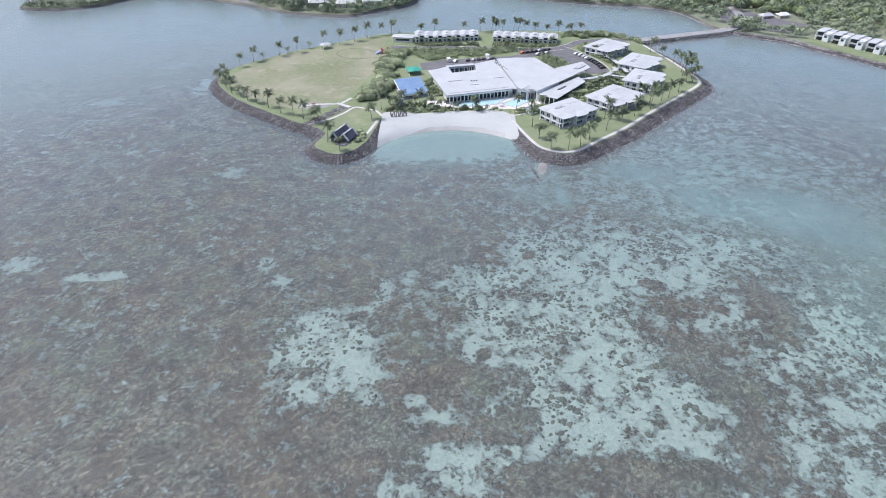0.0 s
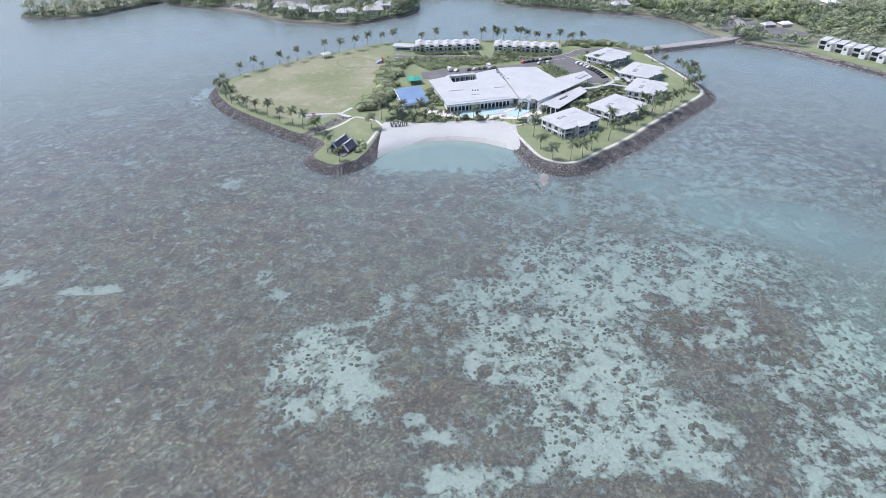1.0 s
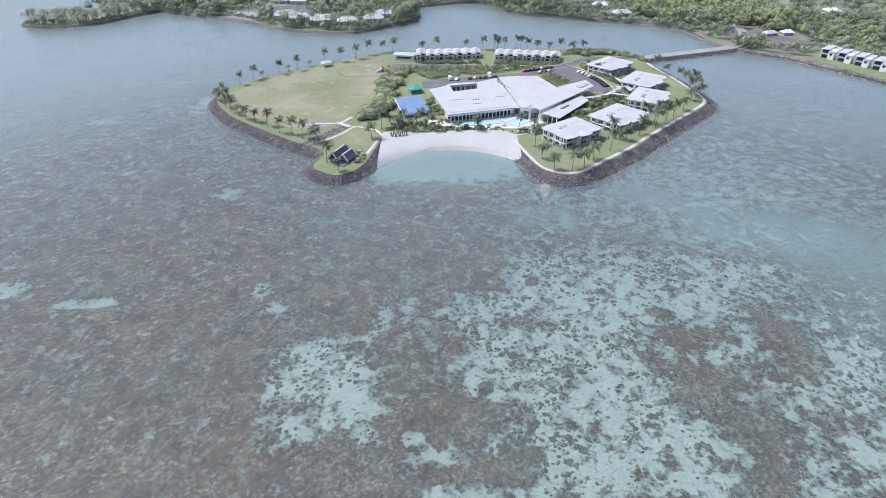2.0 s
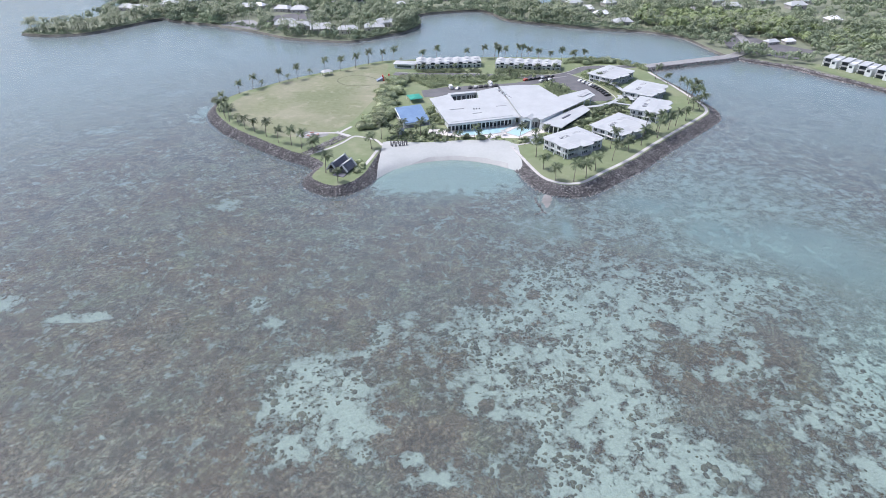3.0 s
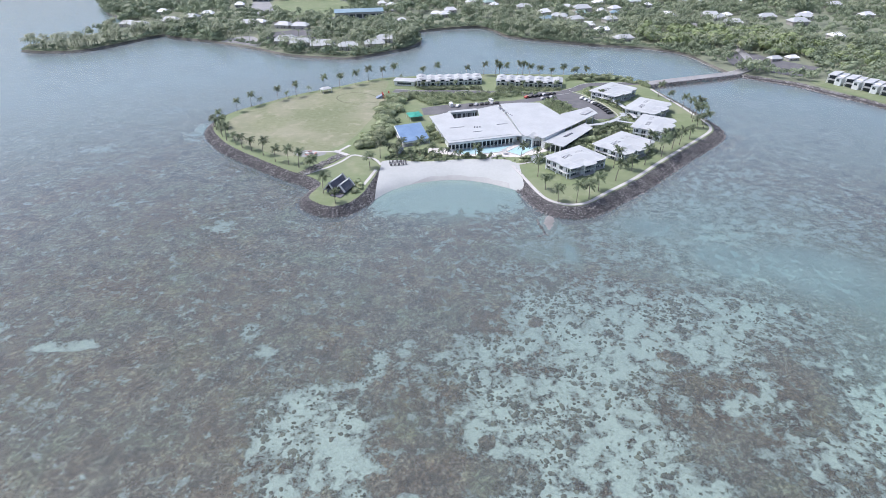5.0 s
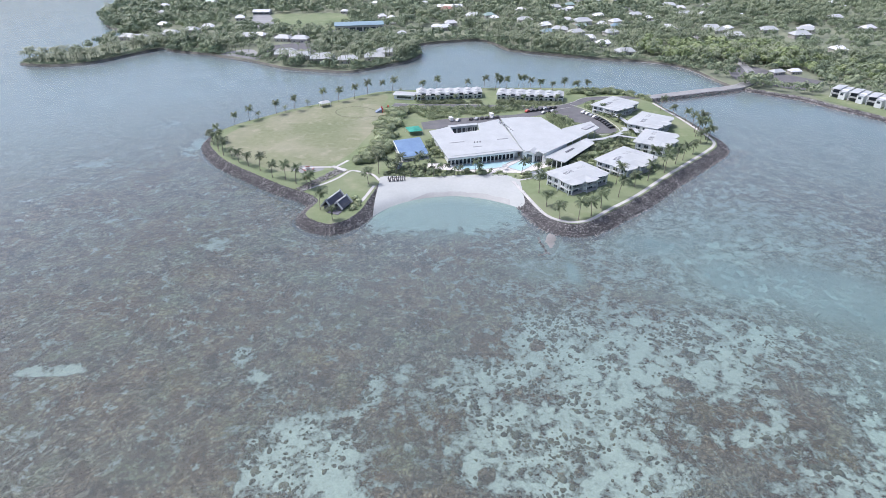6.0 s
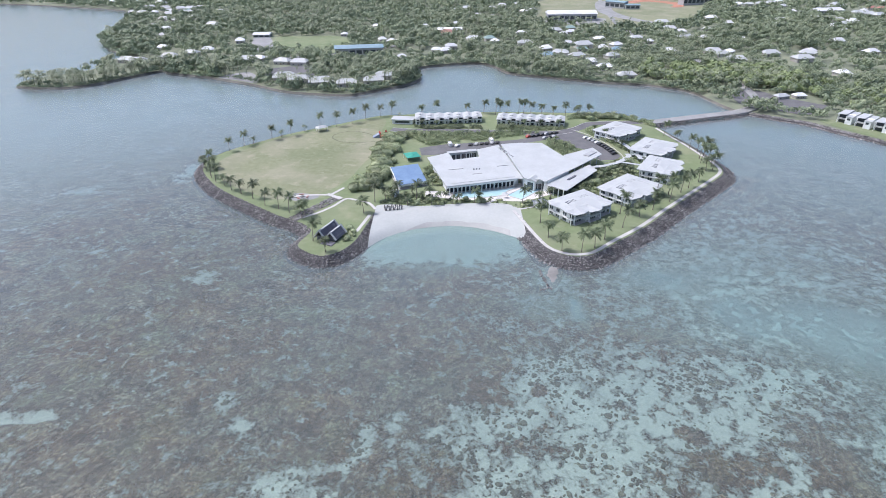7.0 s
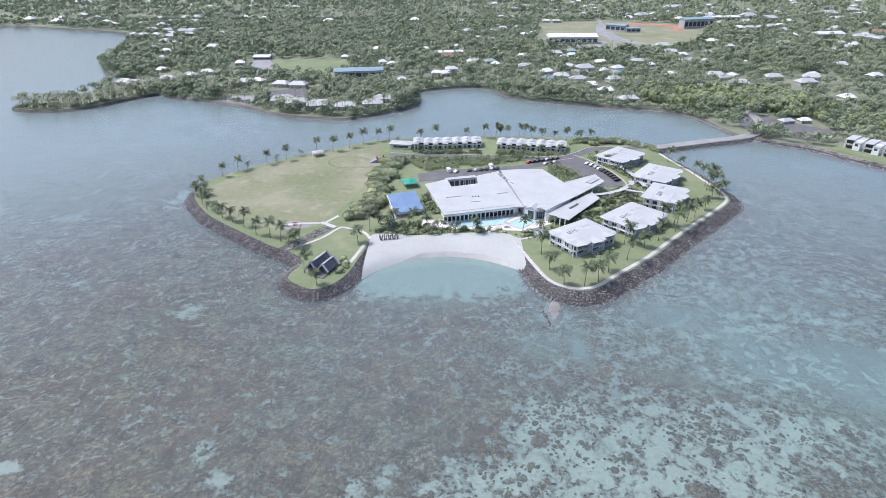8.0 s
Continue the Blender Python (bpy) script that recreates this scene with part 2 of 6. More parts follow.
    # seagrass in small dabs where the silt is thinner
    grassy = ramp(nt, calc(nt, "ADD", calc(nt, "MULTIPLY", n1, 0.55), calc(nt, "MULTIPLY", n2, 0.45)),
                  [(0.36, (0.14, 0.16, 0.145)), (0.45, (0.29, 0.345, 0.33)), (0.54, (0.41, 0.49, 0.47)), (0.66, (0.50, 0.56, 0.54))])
    bluish_mud = mix(nt, ramp(nt, silt, [(0.70, (0, 0, 0)), (0.98, (1, 1, 1))]), grassy, bluish_mud)
    c = mix(nt, silt, c, bluish_mud)
    nt.links.new(c, b.inputs["Base Color"])
    bp = nt.nodes.new("ShaderNodeBump")
    bp.inputs["Strength"].default_value, bp.inputs["Distance"].default_value = 1.0, 0.9
    nt.links.new(calc(nt, "SUBTRACT", calc(nt, "MULTIPLY", calc(nt, "ADD", n2, calc(nt, "MULTIPLY", head, 0.45)), calc(nt, "SUBTRACT", 1.0, calc(nt, "MULTIPLY", isand, 0.75))), calc(nt, "MULTIPLY", isand, 0.25)), bp.inputs["Height"])
    nt.links.new(bp.outputs[0], b.inputs["Normal"])
    return m


def water_material():
    """Clear lagoon water: it tints what lies under it, the deeper the bluer, and mirrors the sky; a pale veil put into
    its colour stands in for haze and sky glare.
    """
    m = bpy.data.materials.new("lagoon_water")
    m.use_nodes = True
    nt = m.node_tree
    nt.nodes.remove(nt.nodes["Principled BSDF"])
    out = nt.nodes["Material Output"]
    at = nt.nodes.new("ShaderNodeNewGeometry").outputs["Position"]
    a = nt.nodes.new("ShaderNodeAttribute")
    a.attribute_name = "deep_haze"
    clear = nt.nodes.new("ShaderNodeBsdfTransparent")
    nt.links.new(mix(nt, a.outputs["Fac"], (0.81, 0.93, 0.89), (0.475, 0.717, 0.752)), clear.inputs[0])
    # pale diffuse veil, haze put into the water itself
    haze_veil = nt.nodes.new("ShaderNodeBsdfDiffuse")
    haze_veil.inputs[0].default_value = (0.40, 0.448, 0.455, 1)
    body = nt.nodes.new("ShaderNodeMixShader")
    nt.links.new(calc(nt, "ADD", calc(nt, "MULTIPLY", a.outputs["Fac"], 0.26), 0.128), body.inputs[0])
    nt.links.new(clear.outputs[0], body.inputs[1])
    nt.links.new(haze_veil.outputs[0], body.inputs[2])
    gloss = nt.nodes.new("ShaderNodeBsdfGlossy")
    gloss.inputs["Roughness"].default_value = 0.12
    bp = nt.nodes.new("ShaderNodeBump")
    bp.inputs["Strength"].default_value, bp.inputs["Distance"].default_value = 0.6, 0.16
    along = nt.nodes.new("ShaderNodeMapping")
    along.vector_type = "TEXTURE"
    along.inputs["Rotation"].default_value = (0, 0, radians(52))
    along.inputs["Scale"].default_value = (1.3, 0.6, 1.0)
    nt.links.new(at, along.inputs["Vector"])
    nt.links.new(calc(nt, "ADD", noise_tex(nt, along.outputs[0], 0.55, 5.0, 0.62), noise_tex(nt, at, 0.12, 3.0)), bp.inputs["Height"])
    nt.links.new(bp.outputs[0], gloss.inputs["Normal"])
    fr = nt.nodes.new("ShaderNodeFresnel")
    fr.inputs["IOR"].default_value = 1.33
    nt.links.new(bp.outputs[0], fr.inputs["Normal"])
    both = nt.nodes.new("ShaderNodeMixShader")
    nt.links.new(fr.outputs[0], both.inputs[0])
    nt.links.new(body.outputs[0], both.inputs[1])
    nt.links.new(gloss.outputs[0], both.inputs[2])
    nt.links.new(both.outputs[0], out.inputs[0])
    return m


CORAL_HEAD = material("coral_head", (0.06, 0.056, 0.042), (0.17, 0.155, 0.12), 0.4, 2.5, 1.0, vary=0.35, random_by="island")
REEF = seabed_material()
WATER = water_material()


# ---- helpers for meshes ----
def mesh(name, verts, faces, mat, parent=None, label="", smooth=False):
    me = bpy.data.meshes.new(name)
    me.from_pydata([tuple(v) for v in verts], [], faces)
    me.materials.append(mat)
    if smooth:
        me.shade_smooth()
    ob = new(name, me)
    ob.parent = parent
    if label:
        tagged(ob, label)
    return ob


def part(name, bm, mat, parent=None, label="", smooth=False):
    me = bpy.data.meshes.new(name)
    bm.to_mesh(me)
    bm.free()
    me.materials.append(mat)
    if smooth:
        me.shade_smooth()
    ob = new(name, me)
    ob.parent = parent
    if label:
        tagged(ob, label)
    return ob


def empty(name, label, category, m=None, group="", kind=""):
    ob = new(name)
    if m is not None:
        ob.matrix_basis = m
    return tagged(ob, label, category, group, kind)


def add_box(bm, x0, y0, z0, x1, y1, z1):
    v = [bm.verts.new(p) for p in ((x0, y0, z0), (x1, y0, z0), (x1, y1, z0), (x0, y1, z0),
                                   (x0, y0, z1), (x1, y0, z1), (x1, y1, z1), (x0, y1, z1))]
    for f in ((3, 2, 1, 0), (4, 5, 6, 7), (0, 1, 5, 4), (1, 2, 6, 5), (2, 3, 7, 6), (3, 0, 4, 7)):
        bm.faces.new([v[i] for i in f])


def box(*boxes):
    bm = bmesh.new()
    for b in boxes:
        add_box(bm, *b)
    return bm


def add_prism(bm, pts, z0, z1):
    """An upright block over a plan outline; z1 may be one height or one for each corner."""
    tops = z1 if isinstance(z1, (list, tuple)) else [z1] * len(pts)
    lows = z0 if isinstance(z0, (list, tuple)) else [z0] * len(pts)
    area = sum(a[0] * b[1] - b[0] * a[1] for a, b in zip(pts, list(pts[1:]) + [pts[0]]))
    if area < 0:
        pts, tops, lows = list(pts)[::-1], list(tops)[::-1], list(lows)[::-1]
    lo = [bm.verts.new((x, y, z)) for (x, y), z in zip(pts, lows)]
    hi = [bm.verts.new((x, y, z)) for (x, y), z in zip(pts, tops)]
    n = len(pts)
    bm.faces.new(hi)
    bm.faces.new(lo[::-1])
    for i in range(n):
        j = (i + 1) % n
        bm.faces.new((lo[i], lo[j], hi[j], hi[i]))


def prism(pts, z0, z1):
    bm = bmesh.new()
    add_prism(bm, pts, z0, z1)
    return bm


def add_hip(bm, x0, y0, x1, y1, z, rise, t=0.25, hip=0.5):
    """A hipped or (hip=0) gabled roof with a fascia, ridge along the longer side."""
    w, d = x1 - x0, y1 - y0
    if w >= d:
        h = hip * d
        r = [(x0 + h, (y0 + y1) / 2), (x1 - h, (y0 + y1) / 2)]
    else:
        h = hip * w
        r = [((x0 + x1) / 2, y0 + h), ((x0 + x1) / 2, y1 - h)]
    lo = [bm.verts.new((x, y, z)) for x, y in ((x0, y0), (x1, y0), (x1, y1), (x0, y1))]
    e = [bm.verts.new((x, y, z + t)) for x, y in ((x0, y0), (x1, y0), (x1, y1), (x0, y1))]
    a, b = (bm.verts.new((x, y, z + t + rise)) for x, y in r)
    bm.faces.new(lo[::-1])
    for i in range(4):
        j = (i + 1) % 4
        bm.faces.new((lo[i], lo[j], e[j], e[i]))
    if w >= d:
        for f in ((e[0], e[1], b, a), (e[1], e[2], b), (e[2], e[3], a, b), (e[3], e[0], a)):
            bm.faces.new(f)
    else:
        for f in ((e[0], e[1], a), (e[1], e[2], b, a), (e[2], e[3], b), (e[3], e[0], a, b)):
            bm.faces.new(f)


def hip(*a, **k):
    bm = bmesh.new()
    add_hip(bm, *a, **k)
    return bm


def spline(pts, n=8, closed=True):
    """A smooth line through plan points."""
    out, m = [], len(pts)
    for i in range(m if closed else m - 1):
        p = [Vector(pts[(i + k) % m] if closed else pts[min(max(i + k, 0), m - 1)]) for k in (-1, 0, 1, 2)]
        for s in range(n):
            t = s / n
            out.append(tuple(0.5 * (2 * p[1] + (p[2] - p[0]) * t + (2 * p[0] - 5 * p[1] + 4 * p[2] - p[3]) * t * t
                                    + (3 * p[1] - p[0] - 3 * p[2] + p[3]) * t ** 3)))
    if not closed:
        out.append(tuple(pts[-1]))
    return out


def ribbon(name, pts, width, z, mat, thick=0.06, parent=None, label=""):
    """A path of even width along a plan line."""
    p = np.array(pts)
    d = np.gradient(p, axis=0)
    d /= np.linalg.norm(d, axis=1)[:, None] + 1e-9
    nrm = np.stack([-d[:, 1], d[:, 0]], 1) * width / 2
    a, b = p + nrm, p - nrm
    k = len(p)
    verts = [(*q, z) for q in a] + [(*q, z) for q in b] + [(*q, z - thick) for q in a] + [(*q, z - thick) for q in b]
    faces = []
    for i in range(k - 1):
        faces += [(i, k + i, k + i + 1, i + 1), (2 * k + i, i, i + 1, 2 * k + i + 1), (k + i, 3 * k + i, 3 * k + i + 1, k + i + 1)]
    return mesh(name, verts, faces, mat, parent, label)


def fill(pts):
    """Triangles over a plan outline."""
    from mathutils.geometry import tessellate_polygon
    return tessellate_polygon([[Vector((x, y, 0)) for x, y in pts]])


def sheet(name, pts, z, mat, kind="structure", label="", category=""):
    n = len(pts)
    bm = bmesh.new()
    top = [bm.verts.new((x, y, z)) for x, y in pts]
    for f in fill(pts):
        try:
            bm.faces.new([top[i] for i in f])
        except ValueError:
            pass
    bmesh.ops.recalc_face_normals(bm, faces=bm.faces)
    if sum(f.normal.z for f in bm.faces) < 0:
        bmesh.ops.reverse_faces(bm, faces=bm.faces)
    return tagged(part(name, bm, mat), label, category, "", kind)


def inside(px, py, poly):
    """Which of many points lie within an outline."""
    c = np.zeros(px.shape, bool)
    q = poly[-1]
    for p in poly:
        if p[1] != q[1]:
            c ^= ((p[1] > py) != (q[1] > py)) & (px < (q[0] - p[0]) * (py - p[1]) / (q[1] - p[1]) + p[0])
        q = p
    return c


def lattice(seed, x, y):
    """Smooth random values between 0 and 1 on a unit grid."""
    def h(i, j):
        v = np.sin(i * 127.1 + j * 311.7 + seed * 74.7) * 43758.5453
        return v - np.floor(v)
    i, j = np.floor(x), np.floor(y)
    u, v = x - i, y - j
    u, v = u * u * (3 - 2 * u), v * v * (3 - 2 * v)
    return (h(i, j) * (1 - u) + h(i + 1, j) * u) * (1 - v) + (h(i, j + 1) * (1 - u) + h(i + 1, j + 1) * u) * v


def fbm(seed, x, y, octaves=4):
    s, a, t = 0, 1.0, 0
    for k in range(octaves):
        s = s + a * lattice(seed + k, x * 2 ** k, y * 2 ** k)
        t += a
        a *= 0.5
    return s / t


# ---- seabed and water ----
def spread(lo, hi, step, far, grow=1.12):
    a = list(np.arange(lo, hi + step, step))
    s = step
    while a[-1] < far[1]:
        s *= grow
        a.append(a[-1] + s)
    s = step
    while a[0] > far[0]:
        s *= grow
        a.insert(0, a[0] - s)
    return np.array(a)


# plan patches: centre x, y, half widths, strength
SAND = [(41, 143, 20.2, 29.1, 0.7), (19, 122, 16.7, 13.1, 0.6), (47, 113, 17.5, 15.2, 0.6), (31, 93, 15.9, 10.6, 0.7), (50, 93, 12.9, 9.7, 0.6),
        (59, 88, 8.4, 7.5, 0.8), (35, 161, 10.9, 20.2, 0.8), (-38, 125, 12.8, 9.3, 0.75), (-43, 113, 6.4, 5.7, 0.7), (-26, 119, 9.9, 8.3, 0.75),
        (-36, 103, 7.6, 4.3, 0.7), (-32, 95, 3.5, 3.6, 0.5), (-26, 108, 6.3, 4.6, 0.5), (-16, 107, 5.3, 1.8, 1.2), (-7, 113, 5.5, 1.5, 1.1),
        (-20, 145, 3, 7, 1.2), (-13, 152, 4.6, 3.1, 1.1), (-26, 136, 4.5, 2.7, 0.6)]
SAND_SMALL = [(-62, 159, 4.4, 3.3, 1.1), (-55, 150, 3.8, 2.1, 1.1), (-50, 141, 2.6, 3.9, 0.7), (-119, 154, 10.1, 2.8, 1.5), (-148, 161, 9, 4.3, 1.2),
              (-113, 139, 3.6, 2.8, 0.9), (-20, 99, 3, 2.1, 1), (-7, 98, 3, 3.2, 1.1), (-2, 93, 6.1, 2.8, 1.1), (-7, 89, 4.2, 1.5, 0.9),
              (-2, 83, 5.7, 4.4, 0.9), (9, 82, 9.5, 4, 0.9), (-11, 74, 9.1, 3.4, 0.6), (6, 74, 6.5, 2.8, 0.6), (1, 143, 11.1, 6.9, 0.4),
              (15, 149, 10.4, 9.7, 0.6), (13, 97, 4.1, 2.2, 1), (55, 100, 12, 6.1, 0.6), (68, 92, 5.7, 5.2, 0.9)]
SAND_FAR = [(101, 94, 6.5, 7.2, 0.4), (87, 85, 8.2, 4.8, 0.4), (99, 75, 5.8, 5.7, 0.7), (78, 112, 5.4, 1.9, 0.9), (88, 139, 6.5, 11.1, 0.7),
            (74, 128, 14.6, 2.5, 0.9), (64, 151, 13.3, 6.2, 0.55), (56, 168, 14.2, 12.7, 0.45), (95, 167, 26.3, 10.5, 0.35), (-93, 230, 5.6, 6, 1.2),
            (-191, 317, 11.7, 5.3, 0.9), (-145, 344, 6.3, 12.1, 1.2), (-181, 382, 9.1, 8.4, 0.6), (-149, 251, 7.1, 2.5, 0.6),
            (26, 195, 9.9, 6.9, 0.3), (119, 121, 11.6, 14.1, 0.3), (-112, 129, 5.2, 1.5, 0.5), (-63, 103, 2.1, 2, 0.5), (-86, 106, 3.1, 2, 0.4)]
CORAL = [(-12, 116, 8.5, 3.8, -1), (-3, 107, 14.8, 5.3, -1.1), (-21, 90, 15.6, 8.5, -1), (-27, 97, 5, 4.4, -0.8), (1, 88, 5, 3.7, -1),
         (17, 92, 7.5, 7.7, -1.2), (16, 108, 11.3, 4.6, -0.9), (12, 117, 2.4, 2.7, -2), (78, 137, 11.1, 8.2, -0.9), (61, 135, 14.1, 5.9, -0.5),
         (101, 136, 10.7, 15, -1.1), (73, 116, 15.4, 9.4, -1.2), (77, 101, 7.8, 8.1, -0.9), (72, 88, 5.9, 7, -0.8), (63, 126, 9.9, 5.4, -0.7),
         (41, 77, 14.4, 7, -1.1), (61, 75, 16.8, 5.7, -0.8), (76, 82, 5.4, 8.1, -0.6)]
CORAL_SMALL = [(24, 77, 8.1, 5.3, -1), (12, 78, 5.6, 3, -0.7), (55, 93, 3.2, 3.9, -1), (39, 102, 3, 5.5, -0.7), (30, 103, 4.6, 2.6, -1),
               (3, 132, 7.7, 10.5, -0.35), (32, 165, 3.2, 3.1, -1.6), (26, 142, 10.1, 5.1, -0.7), (21, 156, 8.6, 5.8, -0.4),
               (-42, 110, 5.7, 3, -0.8), (69, 148, 3.8, 2.4, -1.6), (80, 189, 5.7, 2.9, -1.7), (53, 195, 4.5, 3, -1.5), (-55, 114, 4.8, 13.2, -0.4),
               (72, 189, 8.8, 4.9, -0.8), (-15, 127, 6.9, 6.5, -0.5), (-31, 131, 5.3, 2.6, -0.3)]
# silty, smooth shallows: beach bay and the pale east side
SILT = [(4, 251, 32, 17, 1.0), (-24, 252, 9, 10, .7), (38, 208, 12, 9, .55), (50, 206, 3.5, 11, .8), (134, 197, 22, 19, .5), (108, 200, 8, 12, .6),
        (138, 236, 34, 22, .35), (80, 226, 14, 12, .5), (98, 222, 18, 18, .4), (170, 180, 30, 40, .45), (152, 140, 30, 60, .5), (126, 118, 18, 46, .3), (104, 244, 40, 24, .35), (116, 192, 34, 30, .45), (88, 200, 22, 14, .25), (65, 212, 12, 20, .25), (44, 226, 8, 8, .8)]


def patches(x, y, rows):
    s = np.zeros_like(x)
    for cx, cy, rx, ry, w in rows:
        r = ((x - cx) / rx) ** 2 + ((y - cy) / ry) ** 2
        s += w * np.clip(1.5 - r, 0, 1) if abs(w) > 1.3 else w * np.exp(-(r ** 1.5) * 0.9)
    return s


SAMPLE = {}


def seabed():
    xs, ys = spread(-150, 165, 0.8, (-4600, 4600)), spread(46, 276, 0.8, (-900, 4700))
    x, y = np.meshgrid(xs, ys)
    wx = x + 6 * (fbm(3, x / 11, y / 11) - 0.5)
    wy = y + 6 * (fbm(7, x / 11, y / 11) - 0.5)
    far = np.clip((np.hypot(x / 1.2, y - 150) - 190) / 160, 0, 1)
    broad = [(36, 118, 42, 46, .62), (100, 112, 34, 55, .56), (80, 165, 50, 40, .32), (-30, 114, 24, 24, .46), (85, 215, 70, 40, .24), (130, 245, 60, 50, .42), (45, 74, 48, 14, .40)]
    sand = np.clip(-0.52 + patches(wx, wy, broad) + 1.0 * (patches(wx, wy, SAND) + patches(wx, wy, SAND_SMALL) + patches(wx, wy, SAND_FAR)), -0.6, 0.55)
    sand = np.clip(sand + 0.7 * (patches(wx, wy, CORAL) + patches(wx, wy, CORAL_SMALL)), -0.8, 0.42)
    sand += 0.12 * np.clip((x - 85) / 40, 0, 1) * (y < 230) + 0.3 * (fbm(11, x / 30, y / 30) - 0.5)
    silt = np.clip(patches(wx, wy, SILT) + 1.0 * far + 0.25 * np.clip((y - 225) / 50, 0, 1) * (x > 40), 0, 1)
    bay = np.exp(-(((wx + 2) / 37) ** 4) - ((wy - 259) / 19) ** 4)
    sand += 2.2 * bay
    silt *= 1 - 0.75 * bay
    # dark tidal shelf along the foot of the eastern boulders
    along = (x - 62) * 0.725 + (y - 231) * 0.689
    off = (x - 62) * 0.689 - (y - 231) * 0.725 + 3.0 * (fbm(15, x / 9, y / 9) - 0.5)
    shelf = np.clip(1.3 - np.abs(off - 2.0) / 4.0, 0, 1) * np.clip(along / 12, 0, 1) * np.clip((150 - along) / 20, 0, 1)
    sand -= 1.0 * shelf
    silt *= 1 - shelf
    spit = np.exp(-((x - 44.6 - (y - 228) * 0.2) / 3.6) ** 2 - ((y - 228) / 9.5) ** 2)
    spit = np.clip(spit * (0.62 + 0.76 * fbm(33, x / 2.4, y / 3.2, 3)), 0, 1.1)
    sand += 0.9 * spit
    silt *= 1 - spit
    lump = fbm(21, x / 2.2, y / 2.2, 3) - 0.5
    z = -1.5 - 1.2 * far + np.where(sand < 0.1, 0.7 * lump + 0.25, 0.05 * lump) * (1 - far) - 0.5 * np.clip(silt, 0, 1) * (1 - far) + 1.0 * shelf + np.minimum(2.3 * spit, 1.57)
    d = y - (270.5 - 0.0135 * (x - 4) ** 2)
    z = np.where((x > -38) & (x < 46) & (y > 228) & (y < 290), np.maximum(z, np.clip(0.085 * d, -1.6, -0.04)), z)
    ny, nx = x.shape
    verts = np.stack([x, y, z], -1).reshape(-1, 3)
    i = np.arange(nx * ny).reshape(ny, nx)
    quads = np.stack([i[:-1, :-1], i[:-1, 1:], i[1:, 1:], i[1:, :-1]], -1).reshape(-1, 4)
    me = bpy.data.meshes.new("seabed")
    me.vertices.add(len(verts))
    me.vertices.foreach_set("co", verts.ravel())
    me.loops.add(quads.size)
    me.loops.foreach_set("vertex_index", quads.ravel())
    me.polygons.add(len(quads))
    me.polygons.foreach_set("loop_start", np.arange(0, quads.size, 4))
    me.update(calc_edges=True)
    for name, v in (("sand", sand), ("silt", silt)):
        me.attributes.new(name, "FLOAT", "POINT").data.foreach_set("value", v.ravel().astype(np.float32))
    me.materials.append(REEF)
    me.shade_smooth()
    SAMPLE.update(xs=xs, ys=ys, sand=sand, silt=silt, z=z, spit=spit)
    return tagged(new("seabed", me), "coral reef flat with brown coral and pale sand under shallow water", "seabed", "", "structure")


def water():
    xs, ys = spread(-170, 170, 2.5, (-4600, 4600), 1.2), spread(40, 300, 2.5, (-900, 4700), 1.2)
    x, y = np.meshgrid(xs, ys)
    # far and right: lagoon depth, plus a veil for haze and sky reflection
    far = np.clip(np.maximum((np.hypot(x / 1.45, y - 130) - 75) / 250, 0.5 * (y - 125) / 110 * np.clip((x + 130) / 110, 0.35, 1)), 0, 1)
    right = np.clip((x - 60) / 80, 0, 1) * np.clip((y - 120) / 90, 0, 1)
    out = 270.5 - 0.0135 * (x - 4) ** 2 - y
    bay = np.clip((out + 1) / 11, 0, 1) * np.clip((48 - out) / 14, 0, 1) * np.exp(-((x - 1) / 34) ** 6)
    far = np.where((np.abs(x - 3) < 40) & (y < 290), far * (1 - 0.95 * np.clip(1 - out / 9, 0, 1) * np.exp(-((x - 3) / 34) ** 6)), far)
    deep_haze = np.clip(np.maximum.reduce([far, 0.2 * right, 0.5 * bay]), 0, 1)
    ny, nx = x.shape
    i = np.arange(nx * ny).reshape(ny, nx)
    quads = np.stack([i[:-1, :-1], i[:-1, 1:], i[1:, 1:], i[1:, :-1]], -1).reshape(-1, 4)
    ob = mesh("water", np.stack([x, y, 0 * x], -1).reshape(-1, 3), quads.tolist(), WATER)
    ob.data.attributes.new("deep_haze", "FLOAT", "POINT").data.foreach_set("value", deep_haze.ravel().astype(np.float32))
    return tagged(ob, "clear shallow lagoon water, turquoise over sand", "water", "", "structure")


seabed()
water()

# ---- the island ----
TOP = 3.0
CREST = [(35, 278), (39, 265), (43, 250), (47, 241), (53, 237), (59, 237), (65, 240), (74, 248), (90, 262), (108, 281), (129, 302), (143, 316),
         (150, 324), (153, 332), (153, 340), (151, 352), (148, 372), (144, 389), (141, 404), (136, 420), (120, 434), (86, 441), (27, 444), (-37, 438),
         (-55, 430), (-69, 419), (-82, 410)]
CREST_WEST = [(-101, 396), (-114, 382), (-127, 368), (-134, 355), (-135, 344), (-132, 333), (-126, 323), (-116, 310), (-103, 298), (-92, 289), (-81, 280),
              (-73, 274), (-66, 270), (-60, 265), (-57, 260), (-59, 253), (-60, 247), (-56, 242), (-49, 238), (-43, 240), (-39, 245),
              (-36, 252), (-34, 262), (-32, 272), (-30, 281), (-23, 286), (-12, 284), (4, 286), (19, 287), (30, 287), (33, 284)]
crest = spline(CREST + CREST_WEST, 6)
tagged(sheet("ground", crest, TOP, LAWN), "flat grassy island ground above a boulder wall", "ground", "", "structure")


